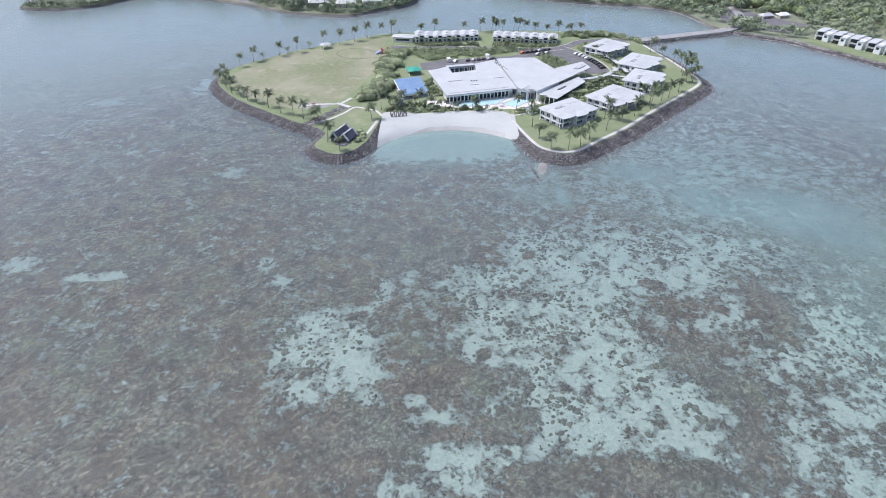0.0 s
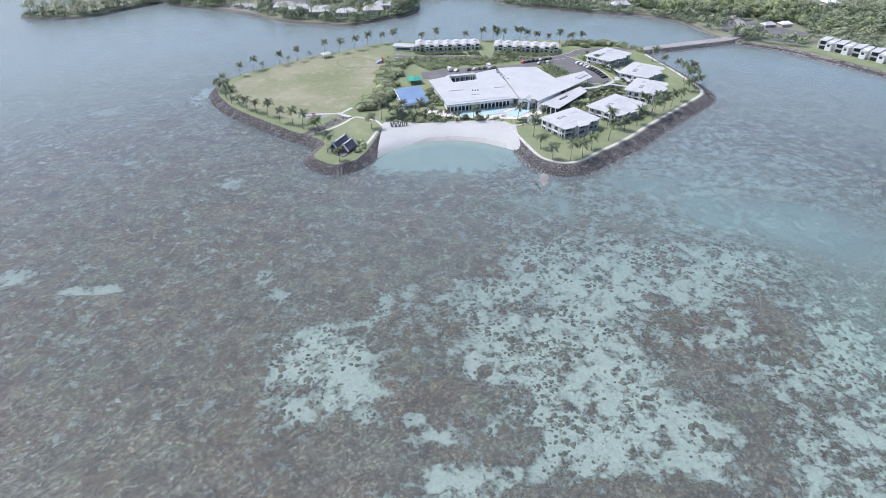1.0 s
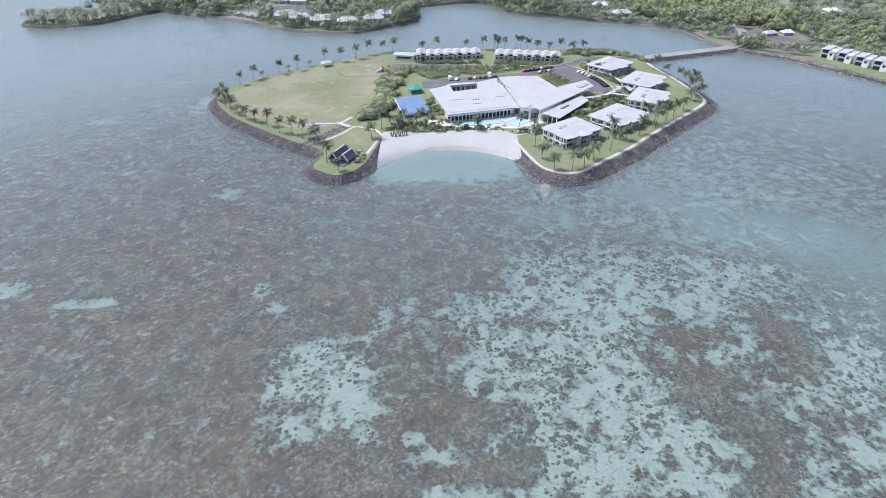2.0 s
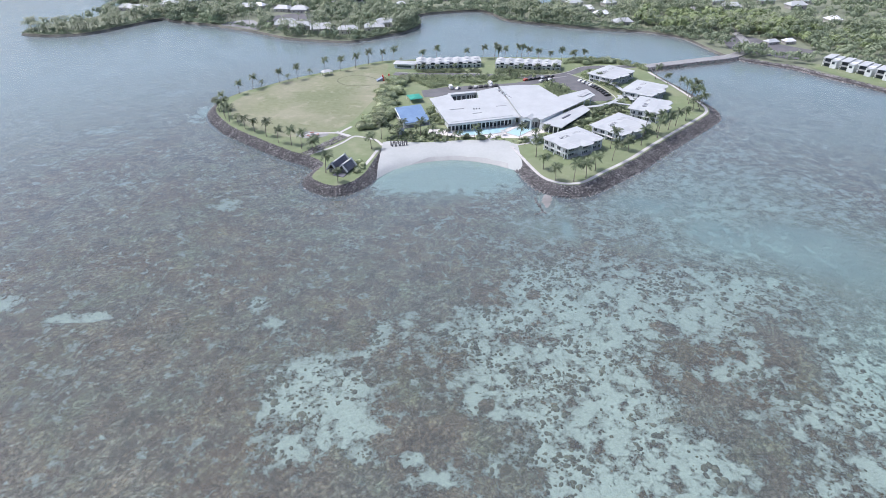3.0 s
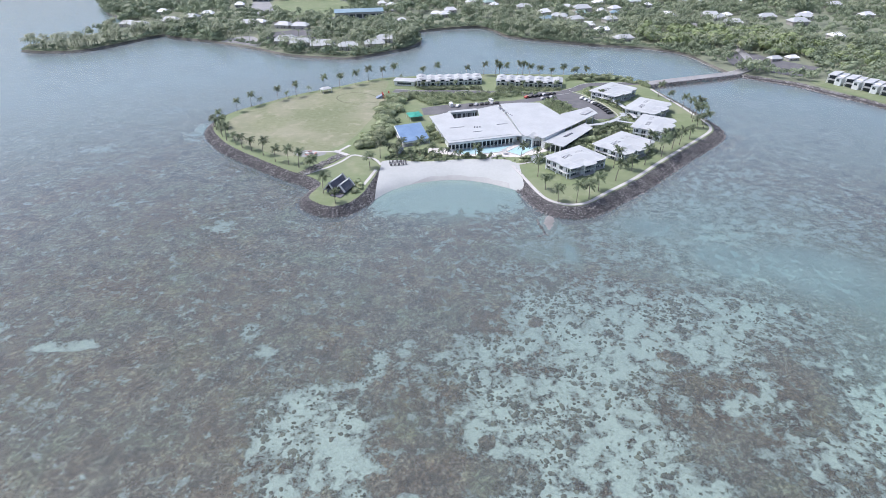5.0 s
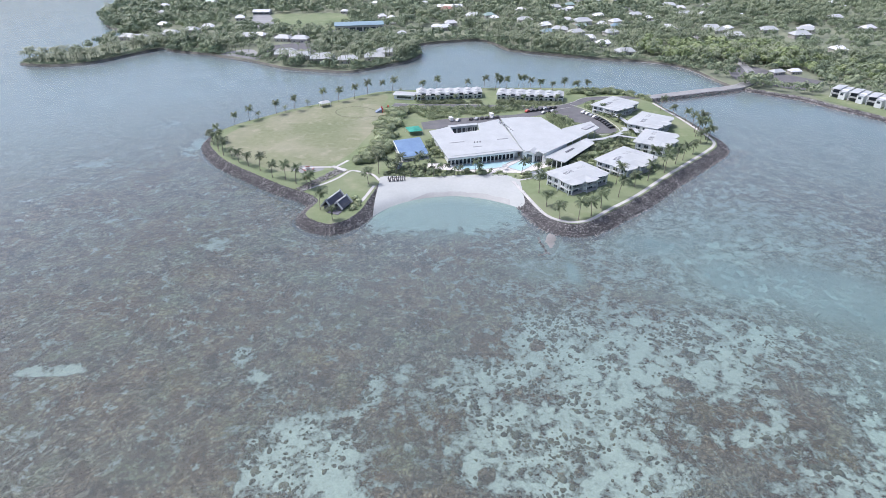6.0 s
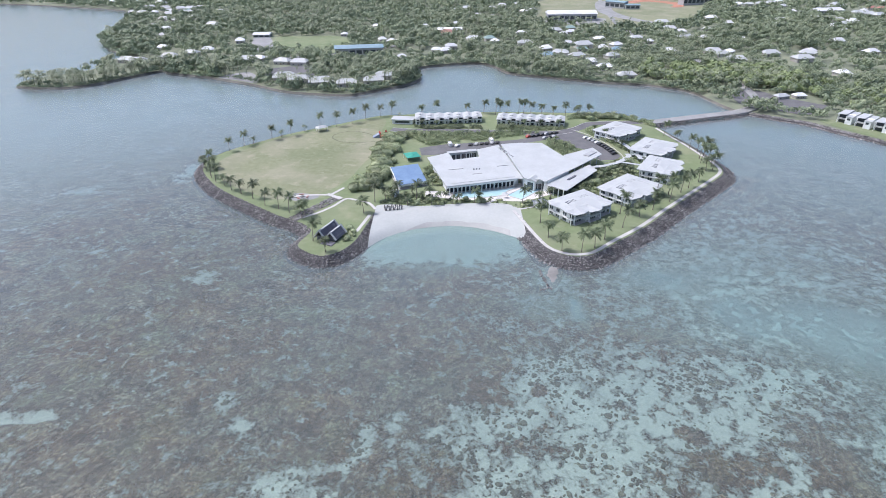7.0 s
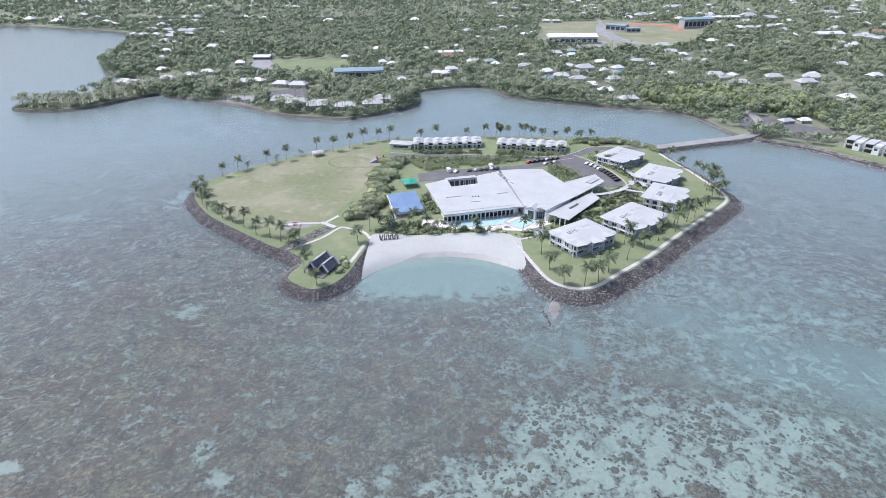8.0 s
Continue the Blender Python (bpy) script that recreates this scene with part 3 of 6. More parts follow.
def slope_width(x, y):
    """How far the boulder slope reaches out from its crest."""
    if -31 < x < 36 and y > 276:
        return 0.0
    if y > 400:
        return 5.0
    return 6.6 if x > 30 else 5.2


def boulder_wall():
    p = np.array(crest)
    d = np.roll(p, -1, 0) - np.roll(p, 1, 0)
    d /= np.linalg.norm(d, axis=1)[:, None]
    out = np.stack([d[:, 1], -d[:, 0]], 1)
    w = np.array([slope_width(*q) for q in p])
    w = np.convolve(np.concatenate([w[-4:], w, w[:4]]), np.ones(9) / 9, "valid")
    foot = p + out * (w * 1.22 + 0.2)[:, None]
    n = len(p)
    verts = [(*q, TOP - 0.01) for q in p] + [(*q, -1.3) for q in foot]
    faces = [(i, n + i, n + (i + 1) % n, (i + 1) % n) for i in range(n)]
    tagged(mesh("embankment", verts, faces, ROCK_BED), "dark basalt bed of the island's shore slope", "embankment", "", "structure")
    rng = np.random.default_rng(5)
    V, F = [], []
    for i in range(n):
        if w[i] < 1.5:
            continue
        a, b = p[i], p[(i + 1) % n]
        run = np.linalg.norm(b - a)
        for _ in range(int(run * w[i] * 1.2 * (1.2 if p[i][1] > 395 else 3.4))):
            s, r = rng.random(), rng.random() ** 0.9
            at = a + (b - a) * s + out[i] * (w[i] * 1.12 * r - 0.1)
            z = TOP - 3.45 * r + 0.02
            size = rng.uniform(0.2, 0.46) * (1.0 if z > 0 else 1.2)
            V.append((at[0], at[1], z, size))
    return V


ROCKS = boulder_wall()


def rocks(name, spots, label, seed=1, flat=0.75):
    """Many angular boulders in one mesh."""
    rng = np.random.default_rng(seed)
    t = (1 + 5 ** 0.5) / 2
    ico = np.array([(-1, t, 0), (1, t, 0), (-1, -t, 0), (1, -t, 0), (0, -1, t), (0, 1, t), (0, -1, -t), (0, 1, -t), (t, 0, -1), (t, 0, 1), (-t, 0, -1), (-t, 0, 1)])
    ico /= np.linalg.norm(ico[0])
    tri = np.array([(0, 11, 5), (0, 5, 1), (0, 1, 7), (0, 7, 10), (0, 10, 11), (1, 5, 9), (5, 11, 4), (11, 10, 2), (10, 7, 6), (7, 1, 8),
                    (3, 9, 4), (3, 4, 2), (3, 2, 6), (3, 6, 8), (3, 8, 9), (4, 9, 5), (2, 4, 11), (6, 2, 10), (8, 6, 7), (9, 8, 1)])
    s = np.array(spots)
    k = len(s)
    sc = s[:, None, 3:4] * rng.uniform(0.6, 1.25, (k, 1, 3)) * np.array([1, 1, flat])
    v = ico[None] * rng.uniform(0.75, 1.2, (k, 12, 1)) * sc
    a = rng.uniform(0, 6.28, k)
    c, n = np.cos(a)[:, None], np.sin(a)[:, None]
    v = np.stack([v[..., 0] * c - v[..., 1] * n, v[..., 0] * n + v[..., 1] * c, v[..., 2]], -1) + s[:, None, :3]
    f = (tri[None] + 12 * np.arange(k)[:, None, None]).reshape(-1, 3)
    me = bpy.data.meshes.new(name)
    v = v.reshape(-1, 3)
    me.vertices.add(len(v))
    me.vertices.foreach_set("co", v.ravel())
    me.loops.add(f.size)
    me.loops.foreach_set("vertex_index", f.ravel().astype(np.int32))
    me.polygons.add(len(f))
    me.polygons.foreach_set("loop_start", np.arange(0, f.size, 3))
    me.update(calc_edges=True)
    me.materials.append(ROCK)
    return tagged(new(name, me), label, "boulders", "", "stuff")


def coral_heads():
    """Coral heads standing on the sandy parts of the reef flat."""
    rng = np.random.default_rng(31)
    n = 80000
    x, y = rng.uniform(-75, 140, n), rng.uniform(58, 215, n)
    i = np.clip(np.searchsorted(SAMPLE["ys"], y), 0, len(SAMPLE["ys"]) - 1)
    j = np.clip(np.searchsorted(SAMPLE["xs"], x), 0, len(SAMPLE["xs"]) - 1)
    s, silt, z = SAMPLE["sand"][i, j], SAMPLE["silt"][i, j], SAMPLE["z"][i, j]
    clump = fbm(61, x / 7, y / 7, 3)
    ok = (s > 0.0) & (silt < 0.5) & (rng.random(n) < np.clip((clump - 0.47) * 3.2, 0.015, 1) * 0.45)
    x, y, z = x[ok], y[ok], z[ok]
    size = rng.uniform(0.2, 0.5, len(x)) * rng.choice([1, 1, 1.3, 1.8, 2.6], len(x))
    return [(a, b, c - 0.1 * d, d) for a, b, c, d in zip(x, y, z, size)]


heads = rocks("coral_heads", coral_heads(), "brown coral heads standing on pale sand under water", 9, 0.5)
heads.data.materials.clear()
heads.data.materials.append(CORAL_HEAD)
rocks("boulder_slope", ROCKS, "dark grey basalt boulders heaped round the island shore")


def beach():
    xs, ys = np.linspace(-31, 37.5, 75), np.linspace(236, 291, 80)
    x, y = np.meshgrid(xs, ys)
    line = 270.5 - 0.0135 * (x - 4) ** 2 - np.where(x < -20, 0.03 * (x + 20) ** 2, 0)
    d = y - line
    z = np.where(d > 0, 3.1 * (1 - np.exp(-d / 5.2)) / 0.96, 0.085 * d) - 0.012
    z = np.minimum(z + 0.06 * (fbm(5, x / 3, y / 3, 3) - 0.5), np.where(y > np.interp(x, [-31, -20, -8, 0, 9, 22, 32, 37], [285, 285.5, 285, 284.8, 287.5, 287.5, 285.5, 283]) + 1.4 * (fbm(6, x / 2, y / 2, 2) - 0.5), 2.92, 3.045))
    z = np.where(d < -0.6, z - 0.5 * (-0.6 - d), z)
    ny, nx = x.shape
    i = np.arange(nx * ny).reshape(ny, nx)
    quads = np.stack([i[:-1, :-1], i[:-1, 1:], i[1:, 1:], i[1:, :-1]], -1).reshape(-1, 4)
    return tagged(mesh("beach", np.stack([x, y, z], -1).reshape(-1, 3), quads.tolist(), BEACH, smooth=True),
                  "white coral sand beach sloping into the bay", "beach", "", "structure")


beach()


def wet_sand():
    x = np.linspace(-16, 31, 60)
    line = 270.5 - 0.0135 * (x - 4) ** 2
    rows = []
    for d in (-0.5, 0.3, 1.1, 1.9, 2.8):
        dd = d * (0.55 + 0.75 * fbm(9, x / 6, x * 0 + d, 2)) * np.clip((x + 16) / 8, 0.02, 1)
        z = np.where(dd > 0, 3.1 * (1 - np.exp(-dd / 5.2)) / 0.96, 0.085 * dd) + 0.07
        rows.append(np.stack([x, line + dd, z], -1))
    v = np.concatenate(rows)
    f = [(r * 60 + i, r * 60 + i + 1, r * 60 + 61 + i, r * 60 + 60 + i) for r in range(4) for i in range(59)]
    return tagged(mesh("wet_sand", v, f, WET_SAND, smooth=True), "dark wet sand along the water's edge", "beach", "", "structure")


wet_sand()
beach_back = [(-29.5, 280), (-23, 286), (-12, 284), (4, 286), (19, 287), (30, 287), (33, 283.5), (34, 285.5), (28, 288.2), (10, 288), (0, 286.6), (-12, 285.4), (-24, 287.6), (-31, 286)]
sheet("beach_top", spline(beach_back, 3), TOP + 0.02, BEACH, label="white sand above the beach", category="beach")

# the sports field, paler and drier than the lawns
field = spline([(-40, 398), (-40, 428), (-56, 424), (-70, 413), (-86, 402), (-104, 387), (-118, 370), (-127, 352), (-126, 340), (-117, 320), (-98, 303), (-80, 294),
                (-62, 300), (-50, 318), (-44, 345), (-36, 375)], 5)
sheet("field", field, TOP + 0.015, FIELD, label="wide dry grass field with worn patches", category="field")

tagged(ribbon("worn_track", spline([(-66, 383), (-70, 389), (-69, 396), (-60, 402), (-50, 398), (-44, 392)], 6, False), 0.9, TOP + 0.03, RUT, 0.02), "curved worn track across the dry field", "track", "", "structure")
tagged(ribbon("worn_track", spline([(-70, 388), (-64, 381), (-52, 379), (-42, 381)], 6, False), 0.8, TOP + 0.035, RUT, 0.02), "faint curved track across the dry field", "track", "", "structure")

# paths, walls and roads
east_path = spline([(34, 280), (37.5, 268), (42, 252), (46, 243), (52.5, 238.6), (58.5, 238.4), (64, 241), (73, 249.4), (89, 263.4), (107, 282.4), (128, 303.4), (141.5, 317),
                    (148.5, 325), (151.3, 332), (151.3, 340), (149.5, 352), (146.3, 372), (142.4, 389), (139.4, 404)], 6, False)
tagged(ribbon("path", east_path, 1.6, TOP + 0.12, CONCRETE, 0.2), "pale concrete shore path along the lawn edge", "path", "", "structure")
tagged(ribbon("path", spline([(-67, 271), (-57.6, 278.6), (-51.6, 286), (-47, 294), (-42, 293), (-35, 289), (-31, 282)], 6, False), 1.4, TOP + 0.07, CONCRETE), "narrow pale concrete footpath across the lawn", "path", "", "structure")
tagged(ribbon("path", spline([(-76, 297), (-66, 299), (-57, 299), (-50, 296)], 5, False), 1.6, TOP + 0.065, CONCRETE), "narrow pale concrete footpath beside the field", "path", "", "structure")
tagged(ribbon("path", spline([(-56, 298), (-53, 303), (-50, 308)], 5, False), 1.6, TOP + 0.08, CONCRETE), "pale concrete ramp onto the field", "path", "", "structure")
tagged(ribbon("path", [(-37, 259), (-35, 267), (-33, 276)], 1.5, TOP + 0.08, CONCRETE), "pale concrete slab path above the boulders", "path", "", "structure")
tagged(ribbon("path", spline([(36, 281), (44, 284), (52, 290)], 5, False), 1.2, TOP + 0.07, CONCRETE), "narrow pale path behind the beach", "path", "", "structure")
tagged(ribbon("path", spline([(22, 288), (28, 294), (33, 300)], 5, False), 1.6, TOP + 0.075, CONCRETE), "pale path from the beach to the pool", "path", "", "structure")
sheet("plaza", spline([(-78, 297), (-71, 292), (-63, 294), (-61, 298), (-68, 301), (-75, 301)], 4), TOP + 0.04, GRAVEL, label="round gravel fire pit plaza", category="plaza")
road = spline([(-34, 405), (-18, 402), (7, 401), (28, 399), (56, 396), (74, 396), (88, 404), (98, 414), (112, 416), (122, 416), (134, 418)], 6, False)
tagged(ribbon("road", road, 6.5, TOP + 0.05, ASPHALT), "grey asphalt drive through the resort", "road", "", "structure")
for side in (-3.45, 3.45):
    rp = np.array(road)
    rd = np.gradient(rp, axis=0)
    rd /= np.linalg.norm(rd, axis=1)[:, None]
    edge_line = (rp + np.stack([-rd[:, 1], rd[:, 0]], 1) * side)[: 34 if side < 0 else None]
    tagged(ribbon("kerb", [tuple(q) for q in edge_line], 0.4, TOP + 0.16, CONCRETE, 0.2), "pale concrete kerb along the drive", "kerb", "", "structure")
tagged(ribbon("kerb", spline([(84, 402), (91, 393), (100, 373), (104, 352), (99.5, 345.2), (89.5, 345.2), (81, 364)], 5, False), 0.45, TOP + 0.17, CONCRETE, 0.2), "pale concrete kerb round the car park", "kerb", "", "structure")
sheet("car_park", [(73, 398), (66, 386), (73, 380), (82, 364), (90, 346), (99, 346), (103, 352), (99, 372), (90, 392), (84, 400)], TOP + 0.058, ASPHALT,
      label="asphalt car park beside the entrance", category="car park")
sheet("service_yard", [(-12, 355), (3, 357), (34, 369), (60, 380), (72, 386), (70, 394), (46, 382), (0, 374), (-14, 368)], TOP + 0.054, ASPHALT, label="asphalt service yard behind the main building", category="yard")
sheet("paving", [(-8, 297), (8, 292.6), (32, 290.6), (40, 290), (56, 299), (52, 310), (40, 313), (2, 303), (-8, 303)], TOP + 0.03, PAVING, label="pale stone pool terrace", category="paving")


# ---- plants ----
def palm(name, label, height, bend, seed, fronds=26, reach=3.7):
    rng = random.Random(seed)
    ob = empty(name, label, "palm tree")
    verts, faces = [], []
    k, rings = 7, 7
    for i in range(rings):
        t = i / (rings - 1)
        r = (0.165 if i else 0.30) * (1 - 0.45 * t)
        cx, cy = bend[0] * t * t, bend[1] * t * t
        for j in range(k):
            a = 6.283 * j / k
            verts.append((cx + r * math.cos(a), cy + r * math.sin(a), -0.15 + (height + 0.15) * t))
    for i in range(rings - 1):
        for j in range(k):
            faces.append((i * k + j, i * k + (j + 1) % k, (i + 1) * k + (j + 1) % k, (i + 1) * k + j))
    mesh("trunk", verts, faces, TRUNK, ob, smooth=True)
    verts, faces = [], []
    top = Vector((bend[0], bend[1], height))
    for f in range(fronds):
        a = 6.283 * f / fronds + rng.uniform(-0.4, 0.4)
        lift = rng.uniform(-0.6, 1.7)
        length = reach * rng.uniform(0.75, 1.15)
        out, side = Vector((math.cos(a) + 0.16, math.sin(a), 0)), Vector((-math.sin(a), math.cos(a), 0))
        prev = []
        for s in range(8):
            t = s / 7
            prev.append(top + out * (length * t * (1 - 0.2 * t)) + Vector((0, 0, length * (lift * t - (0.42 + 0.40 * lift) * t * t * 1.15))))
        for s in range(7):
            c, d = prev[s], prev[s + 1]
            t = (s + 0.5) / 7
            w = 0.86 * math.sin(3.0 * (0.12 + 0.86 * t)) * length / 3
            for sg in (-1, 1):
                for h in (0.0, 0.33, 0.66):
                    b = len(verts)
                    e = c + (d - c) * h
                    wv = w * rng.uniform(0.8, 1.2)
                    tip = e + side * sg * wv + out * 0.42 - Vector((0, 0, rng.uniform(0.35, 0.75) * wv))
                    verts += [tuple(e), tuple(e + (d - c) * 0.34), tuple(tip)]
                    faces.append((b, b + 1, b + 2))
            b = len(verts)
            verts += [tuple(c + side * 0.05), tuple(c - side * 0.05), tuple(d - side * 0.03), tuple(d + side * 0.03)]
            faces.append((b, b + 1, b + 2, b + 3))
    mesh("crown", verts, faces, FROND, ob)
    return ob


PALMS = [palm("palm_tree", "tall coconut palm with a slender leaning trunk", 8.2, (0.9, 0.3), 1),
         palm("palm_tree", "coconut palm with a full drooping crown", 6.6, (-0.5, 0.4), 2),
         palm("palm_tree", "tall coconut palm bent by the wind", 9.2, (1.4, -0.4), 3),
         palm("palm_tree", "young coconut palm with a short trunk", 4.0, (0.3, 0.1), 4, 13, 2.4)]
placed = [False] * 4


def plant(kind, x, y, z=TOP, turn=0.0, size=1.0, group=""):
    m = pose(x, y, z, 0, 0, turn)
    ob = PALMS[kind]
    if placed[kind]:
        ob = copy_thing(ob, m)
    placed[kind] = True
    ob.matrix_basis = m @ Matrix.Scale(size, 4)
    if group:
        tagged(ob, group=group)
    return ob


def palms(spots, group, kinds=(0, 1, 2), seed=1, z=TOP, size=(0.85, 1.1)):
    rng = random.Random(seed)
    for x, y in spots:
        plant(rng.choice(kinds), x + rng.uniform(-.3, .3), y + rng.uniform(-.3, .3), z, rng.uniform(-70, 70), rng.uniform(*size), group)


palms([(-128, 365), (-122, 375), (-108, 387), (-98, 395), (-82, 412), (-72, 412), (-62, 419), (-54, 428), (-44, 433), (-37, 435)], "palms on the north shore", (0, 0, 2), 1, size=(0.85, 1.08))
palms([(-117, 378), (-103, 391), (-91, 402), (-31, 431)], "palms on the north shore", (3,), 2)
palms([(-133, 338), (-132, 344), (-130, 333), (-127, 336), (-125, 326), (-123, 322), (-119, 316), (-113, 312), (-107, 306), (-101, 301), (-93, 295), (-85, 287), (-77, 283), (-71, 279), (-63, 276)],
      "palms on the west shore", (1, 1, 0), 3, size=(0.75, 1.0))
palms([(-47, 241), (-64, 273), (-36, 278), (-32, 290), (-54, 251)], "palms on the point", (1, 0, 3), 4)
palms([(-16, 286), (-5, 287), (6, 288), (16, 289), (39, 286), (-23, 290), (-21, 297), (-12, 294)], "palms behind the beach", (1, 0, 3), 5, size=(0.8, 1.05))
palms([(46, 253), (50, 241), (58, 240), (64, 244), (70, 251), (80, 262), (91, 273), (99, 280), (110, 289), (119, 300), (125, 305), (133, 313), (143, 329), (45, 267), (112, 297), (83, 276), (105, 294)],
      "palms on the east lawn", (0, 2, 1), 6, size=(0.95, 1.15))
palms([(139, 388), (144, 378), (147, 365), (150, 351), (149, 343), (148, 335), (147, 330), (144, 340), (146, 347), (149, 358)], "palms on the east shore", (1, 0, 2), 7, size=(0.85, 1.05))
palms([(16, 437), (29, 441), (37, 438), (45, 438), (53, 437), (61, 436), (69, 435), (77, 434), (85, 432), (93, 430), (-5, 436), (-15, 436), (99, 428), (40, 440), (57, 440)],
      "palms behind the terraces", (0, 2, 1), 8, size=(0.85, 1.08))


palms([(-27, 293), (-24, 295), (-17, 291), (-14, 297), (-9, 291), (-6, 295), (-1, 290), (2, 292), (9, 289.5), (12, 290), (19, 289.5), (24, 290), (47, 287), (53, 292), (-7, 305), (-5, 311), (-8, 317)],
      "palms behind the beach", (1, 1, 3), 15, size=(0.55, 0.85))
palms([(66, 296), (72, 302), (76, 308), (84, 316), (90, 321), (97, 327), (103, 336), (86, 309), (108, 316), (100, 322), (79, 297)], "palms among the villas", (1, 3, 1), 16, size=(0.6, 0.9))


palms([(-18, 391), (-12, 388), (-4, 384), (3, 386), (9, 389), (15, 391), (22, 390), (29, 393), (36, 394), (44, 395), (51, 396), (-8, 392), (12, 386), (33, 389)], "palms along the drive", (3, 3, 1), 21, size=(0.6, 0.95))
palms([(68, 372), (72, 362), (76, 352), (80, 350), (70, 378), (104, 372), (101, 384), (97, 396), (109, 356), (106, 364)], "palms beside the car park", (3, 1), 22, size=(0.6, 0.9))
palms([(-14, 408), (-4, 408), (8, 409), (18, 408), (44, 410), (54, 408), (64, 406), (76, 406)], "palms before the terraces", (3, 1), 23, size=(0.6, 0.85))


def leaf_cloud(rng, n, rx, ry, rz, leaf, lumps=5):
    """Small leaf sprays spread over several lumps of a crown."""
    cen = rng.uniform(-1, 1, (lumps, 3)) * np.array([rx, ry, rz]) * 0.45
    pick = rng.integers(0, lumps, n)
    d = rng.normal(size=(n, 3))
    d /= np.linalg.norm(d, axis=1)[:, None]
    d[:, 2] = np.abs(d[:, 2]) * 1.0 - 0.25
    c = cen[pick] + d * np.array([rx, ry, rz]) * 0.62 * rng.uniform(0.9, 1.05, (n, 1))
    c[:, 2] = np.maximum(c[:, 2], -rz * 0.85)
    u = np.cross(d, rng.normal(size=(n, 3)))
    u /= np.linalg.norm(u, axis=1)[:, None] + 1e-9
    w = np.cross(d, u)
    s = leaf * rng.uniform(0.6, 1.3, (n, 1))
    q = np.stack([c - u * s, c - w * s * 0.7, c + u * s, c + w * s * 0.7 + d * s * 0.4], 1)
    return q.reshape(-1, 3), [(4 * i, 4 * i + 1, 4 * i + 2, 4 * i + 3) for i in range(n)]


def bush(label, rx, ry, rz, n, leaf, seed):
    rng = np.random.default_rng(seed)
    v, f = leaf_cloud(rng, n, rx, ry, rz, leaf, 6)
    v = v + np.array([0, 0, rz * 0.8])
    bm = bmesh.new()
    bmesh.ops.create_icosphere(bm, subdivisions=2, radius=1.0)
    for vert in bm.verts:
        vert.co *= 0.86 + 0.2 * noise.noise(vert.co * 2.0 + Vector((seed, 0, 0)))
        vert.co.x, vert.co.y, vert.co.z = vert.co.x * rx * 0.82, vert.co.y * ry * 0.82, max(-0.1, vert.co.z * rz * 0.8 + rz * 0.7)
    core = [tuple(q.co) for q in bm.verts]
    cf = [tuple(q.index for q in face.verts) for face in bm.faces]
    bm.free()
    k = len(core)
    ob = mesh("bush", core + [tuple(q) for q in v], cf + [tuple(i + k for i in q) for q in f], SHRUB)
    return tagged(ob, label, "bush")


BUSHES = [bush("dense green shrub with an uneven top", 1.7, 1.5, 1.0, 260, 0.26, 1),
          bush("broad round shade tree with dense olive leaves", 4.2, 3.8, 2.5, 1150, 0.33, 2),
          bush("low clipped shrub in a planting bed", 1.1, 1.0, 0.65, 150, 0.2, 3),
          bush("loose tropical shrub with pale leaves", 2.4, 2.0, 1.5, 330, 0.34, 4)]
bush_placed = [False] * len(BUSHES)


def put_bush(kind, x, y, turn, size, group, z=TOP):
    ob = BUSHES[kind]
    if bush_placed[kind]:
        ob = copy_thing(ob, pose(x, y, z))
    bush_placed[kind] = True
    ob.matrix_basis = pose(x, y, z - 0.05, 0, 0, turn) @ Matrix.Diagonal((size, size, size * 0.95, 1))
    tagged(ob, group=group)


def bush_bed(outline, spacing, kinds, group, seed, size=(0.7, 1.2)):
    """Shrubs scattered over a planting bed."""
    rng = random.Random(seed)
    xs, ys = [p[0] for p in outline], [p[1] for p in outline]
    y = min(ys)
    while y < max(ys):
        x = min(xs)
        while x < max(xs):
            px, py = x + rng.uniform(-.5, .5) * spacing, y + rng.uniform(-.5, .5) * spacing
            if inside(np.array([px]), np.array([py]), outline)[0]:
                put_bush(rng.choice(kinds), px, py, rng.uniform(0, 360), rng.uniform(*size), group)
            x += spacing
        y += spacing


def shrubbery(outline, kinds, group, seed):
    """A planted bed too dense to count: leaf clouds in one mesh."""
    rng = np.random.default_rng(seed + 200)
    xs, ys = [p[0] for p in outline], [p[1] for p in outline]
    area = abs(sum(a[0] * b[1] - b[0] * a[1] for a, b in zip(outline, outline[1:] + outline[:1]))) / 2
    V = []
    for _ in range(int(area / 3.2)):
        for _ in range(20):
            x, y = rng.uniform(min(xs), max(xs)), rng.uniform(min(ys), max(ys))
            if inside(np.array([x]), np.array([y]), outline)[0]:
                r = rng.uniform(1.0, 2.2) * (1.35 if 1 in kinds and rng.random() < 0.3 else 1)
                q, _f = leaf_cloud(rng, 70, r, r, r * 0.75, 0.34, 4)
                V.append(q + np.array([x, y, TOP + r * 0.55]))
                break
    v = np.concatenate(V)
    ob = mesh("shrubbery", v, [(i, i + 1, i + 2, i + 3) for i in range(0, len(v), 4)], SHRUB)
    return tagged(ob, "dense green planted " + group, "shrubs", "", "stuff")


